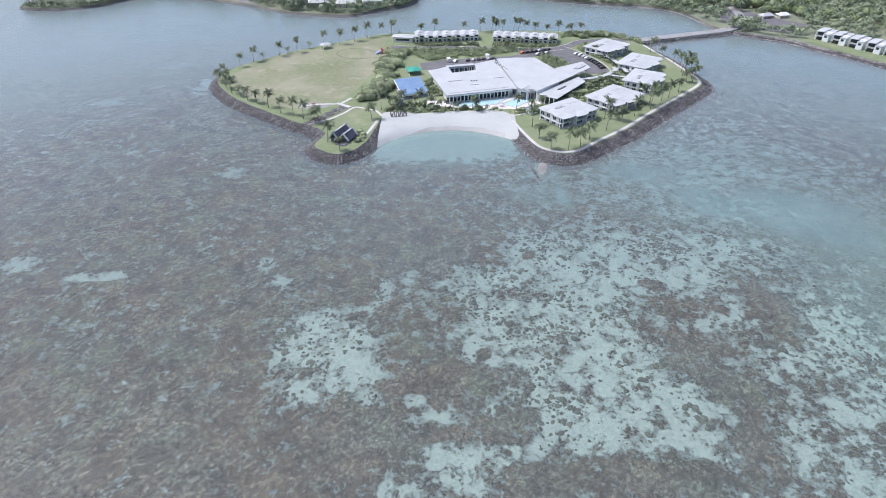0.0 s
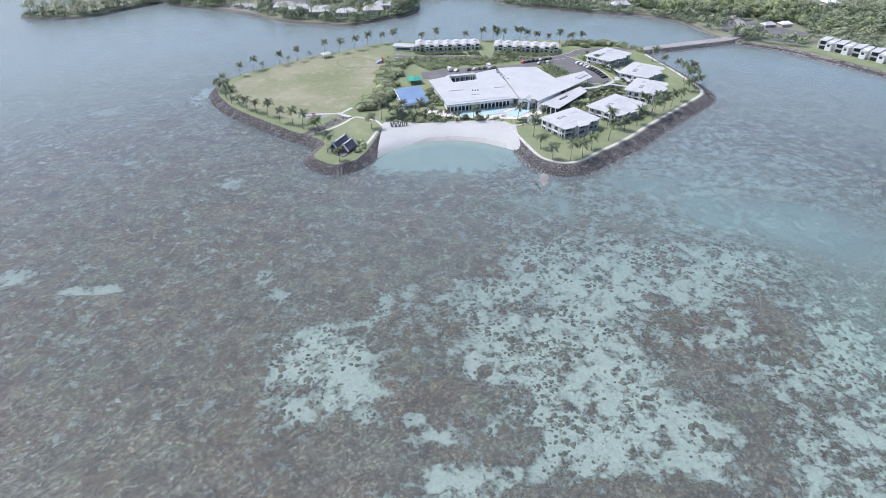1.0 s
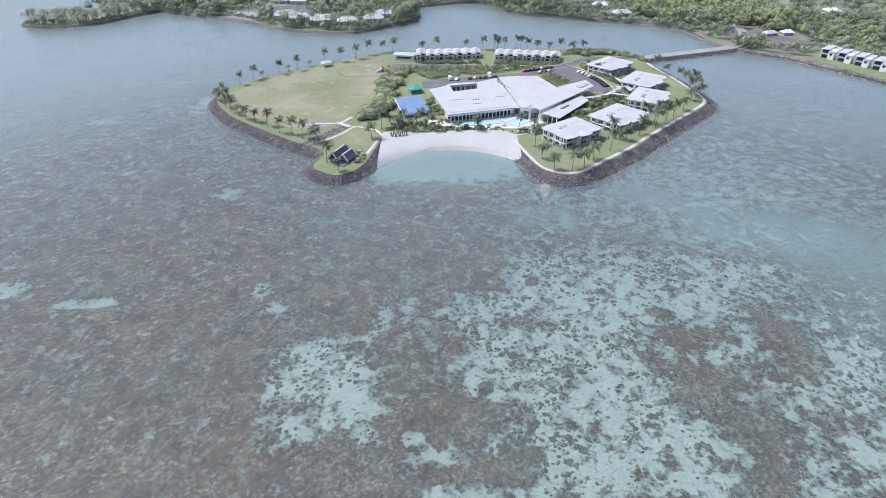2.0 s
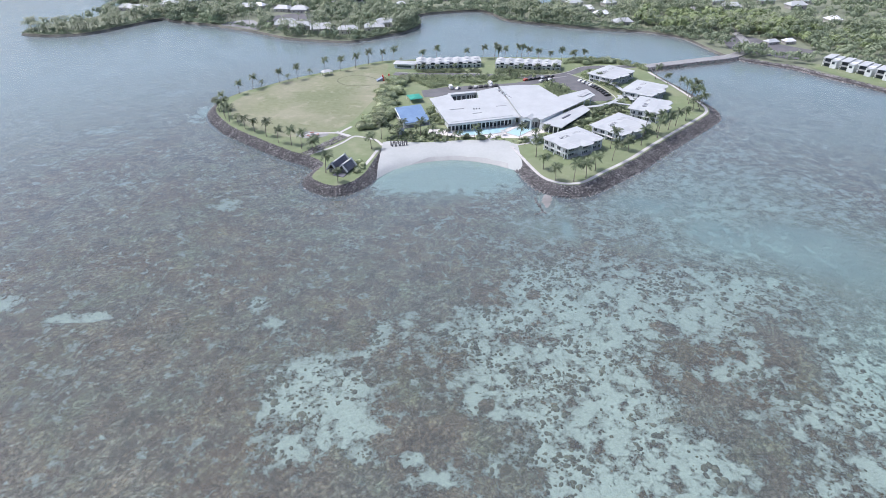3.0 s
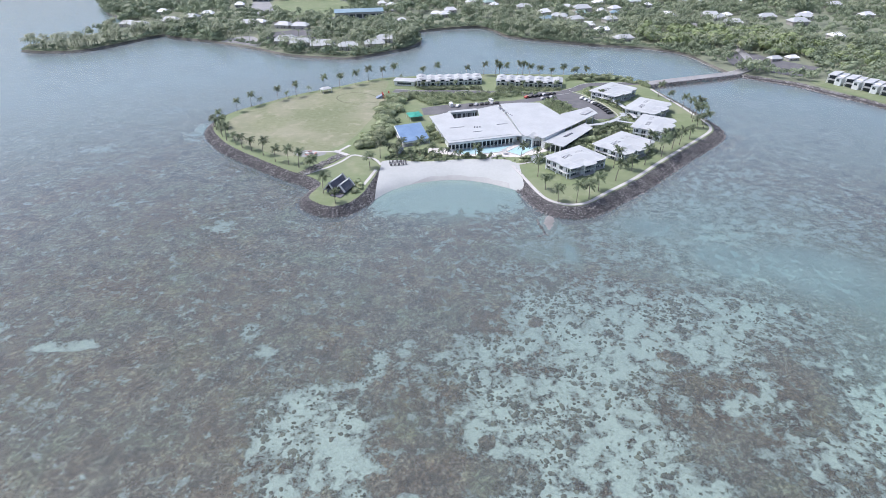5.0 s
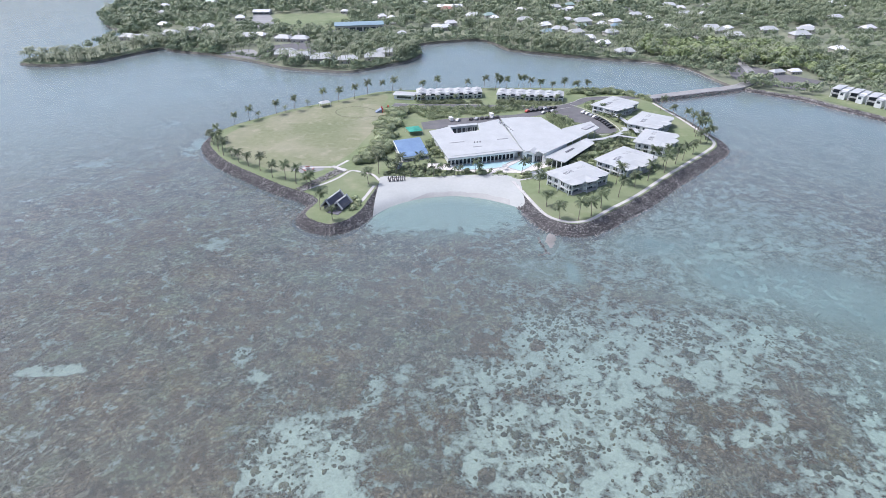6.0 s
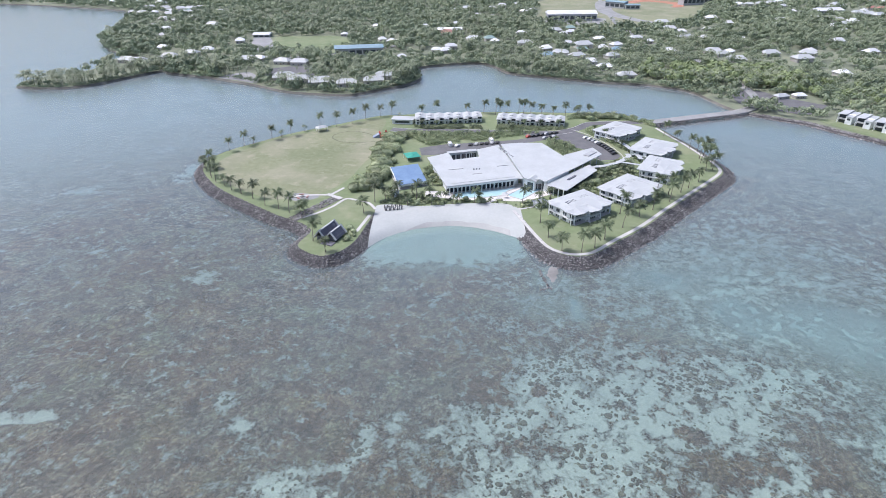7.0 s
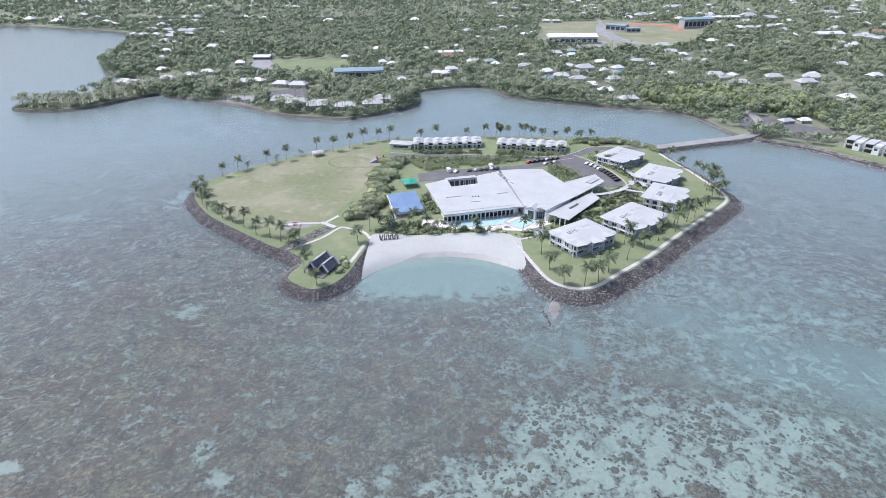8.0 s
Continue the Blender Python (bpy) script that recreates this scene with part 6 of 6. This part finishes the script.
OPEN_GROUND = [spline(f[1], 2) for f in FIELDS]


def is_open(x, y):
    """Whether a plan point lies on one of the open grounds."""
    return any(inside(np.array([x]), np.array([y]), o)[0] for o in OPEN_GROUND)


for n_f, (name, pts, mat, label) in enumerate(FIELDS):
    sheet(name, spline(pts, 3), LAND + 0.06 + 0.03 * n_f, mat, label=label, category=name.replace("_", " "))
infield = spline([(312, 1128), (352, 1150), (396, 1112), (392, 1062), (374, 1042), (366, 1050), (380, 1082), (352, 1126), (320, 1106)], 4)
sheet("infield", infield, LAND + 0.36, CLAY, label="red clay infield of the ball park", category="infield")
for pts, w in (([(-40, 1400), (-60, 900), (-40, 760), (-90, 690), (-200, 640)], 7), ([(300, 1300), (250, 1000), (230, 800), (250, 620), (245, 500), (225, 462)], 7)):
    tagged(ribbon("road", spline(pts, 8, False), w, LAND + 0.32, GRAVEL), "pale village road between trees", "road", "", "structure")


def house(roof, label, w, d, h, rise):
    ob = empty("house", label, "house")
    part("wall", box((-w / 2, -d / 2, -0.2, w / 2, d / 2, h)), WALL_TAN, ob)
    part("roof", hip(-w / 2 - 0.8, -d / 2 - 0.8, w / 2 + 0.8, d / 2 + 0.8, h, rise, 0.2, 0.35), roof, ob)
    for x in (-w * 0.3, w * 0.2):
        part("window", box((x - 0.7, -d / 2 - 0.05, 1.0, x + 0.7, -d / 2 + 0.04, 2.2)), GLASS_DARK, ob)
    part("door", box((-0.3, -d / 2 - 0.05, 0, 0.65, -d / 2 + 0.04, 2.1)), TIMBER, ob)
    return ob


HOUSES = [house(TIN, "village house with a pale tin roof", 13, 9, 3.4, 3.0), house(TIN, "low white-roofed village house", 10, 10, 3.4, 2.8), house(TIN_BLUE, "village house with a blue tin roof", 12, 9, 3.4, 3.0),
          house(TIN_GREEN, "village house with a green tin roof", 12, 9, 3.4, 2.8), house(TIN_RED, "village house with a red tin roof", 14, 9, 3.4, 3.0), house(WHITE_ROOF, "wide white-roofed village building", 18, 11, 3.8, 3.4)]
house_used = set()
HOUSE_SPOTS = []


def put_house(kind, x, y, turn, size=1.0):
    m = pose(x, y, LAND, 0, 0, turn)
    ob = HOUSES[kind] if kind not in house_used else copy_thing(HOUSES[kind], m)
    house_used.add(kind)
    ob.matrix_basis = m @ Matrix.Scale(size, 4)
    tagged(ob, group="village houses")
    HOUSE_SPOTS.append((x, y))


# village houses: plan x, y and kind of roof
COVE_HOUSES = [(-142, 555, 5), (-127, 546, 5), (-105, 534, 5), (-83, 532, 5), (-61, 541, 5), (-53, 559, 5), (-161, 626, 5), (-143, 620, 5),
               (-125, 791, 1), (-93, 853, 1), (-27, 847, 1), (-74, 750, 1), (-62, 735, 1), (15, 873, 1), (68, 936, 1), (120, 991, 1), (52, 748, 3),
               (57, 731, 1), (1, 676, 0), (-9, 682, 0), (-44, 647, 1), (110, 691, 0), (90, 715, 5), (94, 788, 0), (138, 804, 5), (105, 646, 2),
               (-241, 1261, 0), (-219, 1188, 0), (-61, 1190, 1), (15, 1015, 1)]
WEST_HOUSES = [(-323, 639, 5), (-310, 634, 5), (-286, 654, 5), (-271, 675, 5), (-260, 691, 0), (-224, 628, 5), (-199, 636, 5), (-189, 643, 0),
               (-162, 626, 5), (-146, 621, 0), (-357, 792, 5), (-401, 823, 4), (-389, 823, 4), (-372, 846, 0), (-398, 931, 5), (-430, 993, 5),
               (-441, 1063, 5), (-424, 1062, 5), (-316, 708, 0), (-321, 878, 5), (-403, 877, 0), (-977, 1687, 5), (-949, 1685, 5), (-743, 1215, 0),
               (-819, 1251, 1), (-242, 747, 1), (-503, 1024, 0), (-635, 1190, 1), (-698, 1736, 5), (-503, 1129, 1)]
EAST_HOUSES = [(120, 658, 5), (108, 683, 0), (134, 643, 5), (147, 679, 3), (183, 675, 2), (170, 686, 1), (169, 642, 5), (149, 587, 0), (160, 553, 5),
               (141, 613, 0), (161, 824, 3), (156, 793, 0), (143, 773, 1), (290, 861, 5), (283, 809, 5), (279, 744, 5), (299, 740, 1), (223, 746, 5),
               (179, 740, 0), (277, 657, 5), (280, 646, 5), (284, 617, 5), (348, 618, 5), (368, 644, 5), (330, 645, 5), (348, 553, 1), (260, 482, 5),
               (274, 483, 0), (339, 729, 1), (290, 788, 0), (231, 724, 1)]
FAR_HOUSES = [(496, 1059, 5), (515, 1058, 5), (534, 1064, 5), (583, 1176, 5), (524, 880, 5), (532, 875, 5), (521, 839, 5), (456, 876, 5),
              (656, 998, 4), (668, 994, 4), (601, 945, 5), (607, 930, 5), (613, 916, 5), (560, 1210, 5), (498, 1410, 5), (405, 1271, 1),
              (374, 1247, 5), (824, 1323, 5), (884, 1411, 1), (732, 1248, 5), (784, 1399, 1), (175, 1469, 5), (501, 1238, 1), (617, 1400, 1),
              (724, 1072, 0), (628, 1023, 0), (556, 1082, 0), (400, 1417, 3), (144, 1406, 0), (195, 1434, 1)]
lay = random.Random(19)
for row in (COVE_HOUSES, WEST_HOUSES, EAST_HOUSES, FAR_HOUSES):
    for x, y, kind in row:
        put_house(kind, x, y, lay.uniform(-22, 28) if y > 560 else 12 + lay.uniform(-8, 8), (0.6 if y < 500 else 1.0 if y < 620 else 0.9) * lay.uniform(0.85, 1.1) if y < 1100 else lay.uniform(1.2, 1.6))
hr = random.Random(12)
while len(HOUSE_SPOTS) < 300:
    y = 640 + 1100 * hr.random() ** 1.1
    x = hr.uniform(-0.62, 0.72) * y
    if not inside(np.array([x]), np.array([y - 25]), coast)[0] or is_open(x, y):
        continue
    if min((x - a) ** 2 + (y - b) ** 2 for a, b in HOUSE_SPOTS) < 260 or (-360 < x < 0 and y > 700 and hr.random() < 0.93) or (y < 800 and hr.random() < 0.5):
        continue
    put_house(hr.choice((0, 0, 0, 1, 1, 5, 0, 1, 2, 3, 0, 0, 1, 0, 0, 4, 0, 1, 0, 1, 5, 0, 1, 0, 1, 0, 0, 1, 0, 1, 0, 1, 0, 1)), x, y, hr.uniform(-25, 35), hr.uniform(0.75, 1.2))

for x, y, w, d, h, turn, roof, label in ((-91, 671, 50, 15, 7.5, 8, TIN_BLUE, "long hall with a blue-green roof"), (178, 914, 68, 24, 9, 0, TIN, "large white-roofed sports hall"),
                                         (276, 1046, 34, 12, 9, -42, TIN_BLUE, "blue-roofed grandstand at the ball park"), (297, 1030, 22, 9, 6, 0, TIN_BLUE, "low blue-roofed stand at the ball park"), (416, 1082, 54, 16, 14, 15, TIN_BLUE, "tall blue-roofed grandstand beyond trees"),
                                         (-228, 792, 20, 13, 3, 0, TIN, "pale-roofed building beside the playing field"), (6, 800, 30, 12, 6, 5, TIN, "long white building among the trees"),
                                         (560, 950, 40, 18, 6, 10, TIN, "large low tin-roofed village store"), (620, 860, 60, 20, 6, 15, TIN_RED, "long low red-roofed village building"), (700, 900, 50, 20, 6, 0, TIN, "large low tin-roofed village store"), (500, 1180, 60, 14, 7, 0, TIN, "long low tin-roofed village building")):
    ob = empty("hall", label, "hall", pose(x, y, LAND, 0, 0, turn))
    part("wall", box((-w / 2, -d / 2, -0.2, w / 2, d / 2, h)), GREY_WALL, ob)
    part("roof", hip(-w / 2 - 1, -d / 2 - 1, w / 2 + 1, d / 2 + 1, h, d * 0.16, 0.3, 0.02), roof, ob)
    n = max(3, int(w / 7))
    for i in range(n):
        cx = -w / 2 + w * (i + 0.5) / n
        part("window", box((cx - w / n * 0.38, -d / 2 - 0.06, h * 0.25, cx + w / n * 0.38, -d / 2 + 0.05, h * 0.75)), GLASS_DARK, ob)
    HOUSE_SPOTS += [(x + w * (i / 6 - 0.5) * math.cos(radians(turn)), y + w * (i / 6 - 0.5) * math.sin(radians(turn))) for i in range(7)]


def shore_unit():
    """White two-storey waterfront unit with a dark glazed front and tall side walls."""
    ob = empty("waterfront_house", "white two-storey waterfront house with dark balconies", "house")
    part("wall", box((-4.6, 0, -0.2, 4.6, 9, 6.0)), WHITE_WALL, ob)
    part("fin_wall", box((0.6, -3.0, -0.1, 4.6, -0.01, 5.2)), WHITE_WALL, ob)
    for z in (0.2, 3.2):
        part("window", box((-4.3, -0.08, z, 0.4, 0.05, z + 2.3)), GLASS_DARK, ob)
    part("window", box((1.6, -3.07, 3.0, 3.4, -2.98, 4.4)), GLASS_DARK, ob)
    part("balcony", box((-4.5, -2.4, 2.8, 0.55, -0.09, 3.0), (-4.5, -2.4, 3.0, 0.55, -2.32, 3.9)), GREY_WALL, ob)
    part("column", box((-4.6, -2.4, 0, -4.3, -2.1, 6.0)), WHITE_WALL, ob)
    part("roof", prism([(-5.0, -2.8), (0.58, -2.8), (0.58, 9.4), (-5.0, 9.4)], [5.85, 6.35, 6.9, 6.4], [6.1, 6.6, 7.15, 6.65]), WHITE_ROOF, ob)
    part("fin_roof", prism([(0.6, -3.4), (5.0, -3.4), (5.0, 9.4), (0.6, 9.4)], [5.2, 5.2, 6.2, 6.2], [5.45, 5.45, 6.5, 6.5]), WHITE_ROOF, ob)
    return ob


u0 = shore_unit()
u0.matrix_basis = pose(270.5, 417.5, LAND, 0, 0, -52)
tagged(u0, group="waterfront houses")
for i in range(1, 5):
    copy_thing(u0, pose(270.5 + 6.2 * i, 417.5 - 9.6 * i, LAND, 0, 0, -52))
for i in range(5):
    HOUSE_SPOTS += [(270.5 + 6.2 * i, 417.5 - 9.6 * i), (276 + 6.2 * i, 421 - 9.6 * i), (265 + 6.2 * i, 411 - 9.6 * i), (258 + 6.2 * i, 406 - 9.6 * i)]


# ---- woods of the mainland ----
def wood(name, spots, label, leaves, seed, leaf_mat=WOOD_LEAF_HAZED):
    """Broadleaf crowns as clouds of leaf sprays; spots: x, y, radius, height."""
    rng = np.random.default_rng(seed)
    V, F, base = [], [], 0
    for x, y, r, h in spots:
        n = leaves
        lumps = 4
        cen = rng.uniform(-1, 1, (lumps, 3)) * np.array([r, r, h * 0.22]) * 0.6
        d = rng.normal(size=(n, 3))
        d /= np.linalg.norm(d, axis=1)[:, None]
        d[:, 2] = np.abs(d[:, 2]) * 1.15 - 0.3
        c = cen[rng.integers(0, lumps, n)] + d * np.array([r * 0.62, r * 0.62, h * 0.36]) * rng.uniform(0.9, 1.04, (n, 1))
        c += np.array([x, y, h * 0.62 + LAND])
        u = np.cross(d, rng.normal(size=(n, 3)))
        u /= np.linalg.norm(u, axis=1)[:, None] + 1e-9
        w = np.cross(d, u)
        s = r * (0.30 if n < 40 else 0.17) * rng.uniform(0.7, 1.3, (n, 1))
        V.append(np.stack([c - u * s, c - w * s * 0.8, c + u * s, c + w * s * 0.8], 1).reshape(-1, 3))
    v = np.concatenate(V)
    n = len(v) // 4
    me = bpy.data.meshes.new(name)
    me.vertices.add(len(v))
    me.vertices.foreach_set("co", v.ravel())
    me.loops.add(len(v))
    me.loops.foreach_set("vertex_index", np.arange(len(v), dtype=np.int32))
    me.polygons.add(n)
    me.polygons.foreach_set("loop_start", np.arange(0, len(v), 4))
    me.update(calc_edges=True)
    me.materials.append(leaf_mat)
    return tagged(new(name, me), label, "trees", "", "stuff")


def tree_spots(n, y0, y1, lo, hi, rad, seed):
    rng = np.random.default_rng(seed)
    y = np.sqrt(rng.uniform(y0 ** 2, y1 ** 2, n))
    x = rng.uniform(lo, hi, n) * y
    ok = inside(x, y, coast) & inside(x, y - 3.5, coast) & inside(x - 3, y, coast) & inside(x + 3, y, coast)
    for o in OPEN_GROUND:
        ok &= ~inside(x, y, o)
    ok &= ~((x < -282) & (y < 612) & (rng.random(n) < 0.85))
    dens = fbm(41, x / 60, y / 60, 3)
    ok &= rng.random(n) < np.clip(1.6 * dens - 0.1, 0.15, 1)
    hs = np.array(HOUSE_SPOTS)
    near = ((x[:, None] - hs[:, 0]) ** 2 + np.where(y[:, None] < hs[:, 1], 0.36, 1.6) * (y[:, None] - hs[:, 1]) ** 2).min(1)
    ok &= near > 165
    r = rng.uniform(*rad, n)
    return [(a, b, c, c * e) for a, b, c, e in zip(x[ok], y[ok], r[ok], rng.uniform(1.3, 2.1, n)[ok])]


fringe = []
fr = np.random.default_rng(91)
for line_ in (spline(COAST_WEST[:6], 8, False), spline(COAST_WEST[5:9], 8, False), spline(COAST_WEST[13:] + COAST_EAST[:10], 8, False), spline(COAST_BACK[:14], 8, False)):
    for (x, y), (x2, y2) in zip(line_[:-1], line_[1:]):
        run = math.hypot(x2 - x, y2 - y)
        for _ in range(max(1, int(run / 1.0))):
            t = fr.random()
            px, py = x + (x2 - x) * t + fr.uniform(-4, 4), y + (y2 - y) * t + fr.uniform(-3.5, 6)
            if inside(np.array([px]), np.array([py + 2.5]), coast)[0] and min((px - a) ** 2 + (py - b) ** 2 for a, b in HOUSE_SPOTS) > 70:
                r = fr.uniform(2.0, 4.2) * (0.62 if px < -290 and py < 600 else 1.0)
                fringe.append((px, py, r, r * fr.uniform(0.9, 1.5)))
for (x, y), (x2, y2) in zip(COAST_WEST[8:16], COAST_WEST[9:17]):
    for _ in range(26):
        t = fr.random()
        px, py = x + (x2 - x) * t + fr.uniform(-1, 1), y + (y2 - y) * t + fr.uniform(1.5, 14)
        if inside(np.array([px]), np.array([py - 1]), coast)[0] and min((px - a) ** 2 + (py - b + 3) ** 2 for a, b in HOUSE_SPOTS) > 22:
            r = fr.uniform(1.3, 2.8)
            fringe.append((px, py, r, r * fr.uniform(1.3, 1.7)))
wood("woods", fringe, "dense shore trees overhanging the lagoon", 64, 11)
def canopy(n, x0, x1, y0, y1, rad, flat, keep):
    """Broad crowns filling a stretch of shore."""
    out = []
    for _ in range(n):
        px, py = fr.uniform(x0, x1), fr.uniform(y0, y1)
        q = np.array([px]), np.array([py])
        if inside(q[0], q[1] - 4, coast)[0] and not is_open(px, py) and keep(px, py):
            r = fr.uniform(*rad)
            out.append((px, py, r, r * fr.uniform(*flat)))
    return out


bright = canopy(120, 178, 300, 505, 585, (4.5, 8.0), (1.2, 1.6), lambda x, y: y > 530 - 0.25 * (x - 178) and min((x - a) ** 2 + (y - b) ** 2 for a, b in HOUSE_SPOTS) > 80)
bright += canopy(60, 262, 350, 455, 520, (3.5, 6.5), (1.1, 1.5), lambda x, y: min((x - a) ** 2 + (y - b) ** 2 for a, b in HOUSE_SPOTS) > 90)
wood("woods", bright, "broad spreading bright green canopy trees", 150, 12, WOOD_BRIGHT)
dark = canopy(170, -425, -312, 660, 830, (5.0, 9.5), (1.1, 1.5), lambda x, y: x < -318 - 0.45 * (y - 690))
dark += canopy(60, -270, -208, 566, 632, (4.0, 7.0), (1.1, 1.4), lambda x, y: True)
wood("woods", dark, "dark green mangrove trees overhanging the shore", 150, 13, WOOD_DARK)
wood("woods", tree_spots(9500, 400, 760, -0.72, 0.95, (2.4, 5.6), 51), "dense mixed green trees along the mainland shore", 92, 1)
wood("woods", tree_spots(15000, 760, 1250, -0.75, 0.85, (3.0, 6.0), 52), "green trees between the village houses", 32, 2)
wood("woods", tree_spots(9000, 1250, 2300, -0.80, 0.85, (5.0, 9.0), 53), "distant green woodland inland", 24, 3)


def far_palms(name, spots, label, seed, tall=(6, 10.5)):
    """Coconut palms far off, trunks and fronds in one mesh."""
    rng = random.Random(seed)
    V, F = [], []
    for x, y in spots:
        h, bx = rng.uniform(*tall), rng.uniform(-1.2, 1.2)
        b = len(V)
        V += [(x - 0.16, y, LAND), (x + 0.16, y, LAND), (x + bx + 0.12, y, LAND + h), (x + bx - 0.12, y, LAND + h)]
        F.append((b, b + 1, b + 2, b + 3))
        for f in range(12):
            a = 6.283 * f / 12 + rng.uniform(-.25, .25)
            o = Vector((math.cos(a), math.sin(a), 0))
            s = Vector((-o.y, o.x, 0)) * 0.45
            L, lift = rng.uniform(2.8, 4.2), rng.uniform(-0.3, 1.3)
            p0 = Vector((x + bx, y, LAND + h))
            p1 = p0 + o * L * 0.55 + Vector((0, 0, L * lift * 0.45))
            p2 = p0 + o * L + Vector((0, 0, L * (lift - 0.75) * 0.55))
            b = len(V)
            V += [tuple(p0), tuple(p1 + s), tuple(p1 - s), tuple(p2)]
            F += [(b, b + 1, b + 2), (b + 1, b + 3, b + 2)]
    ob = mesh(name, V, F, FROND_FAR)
    return tagged(ob, label, "palm trees", "", "stuff")


pr = random.Random(77)
jut = []
line = spline(COAST_WEST[:6], 8, False)
for x, y in line:
    for _ in range(4):
        jut.append((x + pr.uniform(-6, 4), y + pr.uniform(3, 22)))
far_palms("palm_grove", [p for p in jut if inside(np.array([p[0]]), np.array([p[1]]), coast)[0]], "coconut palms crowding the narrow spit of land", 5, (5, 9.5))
pg = np.random.default_rng(78)
gy = 500 + 1000 * pg.random(9000) ** 1.1
gx = pg.uniform(-0.62, 0.7, 9000) * gy
keep = inside(gx, gy - 8, coast) & (fbm(83, gx / 70, gy / 70, 3) > 0.42)
for o in OPEN_GROUND:
    keep &= ~inside(gx, gy, o)
ghs = np.array(HOUSE_SPOTS)
keep &= ((gx[:, None] - ghs[:, 0]) ** 2 + np.where(gy[:, None] < ghs[:, 1], 0.3, 1.0) * (gy[:, None] - ghs[:, 1]) ** 2).min(1) > 130
grove = list(zip(gx[keep].tolist(), gy[keep].tolist()))
for (x, y), (x2, y2) in zip(COAST_WEST[8:17] + COAST_EAST[:6], COAST_WEST[9:17] + COAST_EAST[:7]):
    for _ in range(9):
        t = pr.random()
        p = (x + (x2 - x) * t + pr.uniform(-3, 3), y + (y2 - y) * t + pr.uniform(2, 16))
        if inside(np.array([p[0]]), np.array([p[1] - 2]), coast)[0] and min((p[0] - a) ** 2 + (p[1] - b) ** 2 for a, b in HOUSE_SPOTS) > 30:
            grove.append(p)
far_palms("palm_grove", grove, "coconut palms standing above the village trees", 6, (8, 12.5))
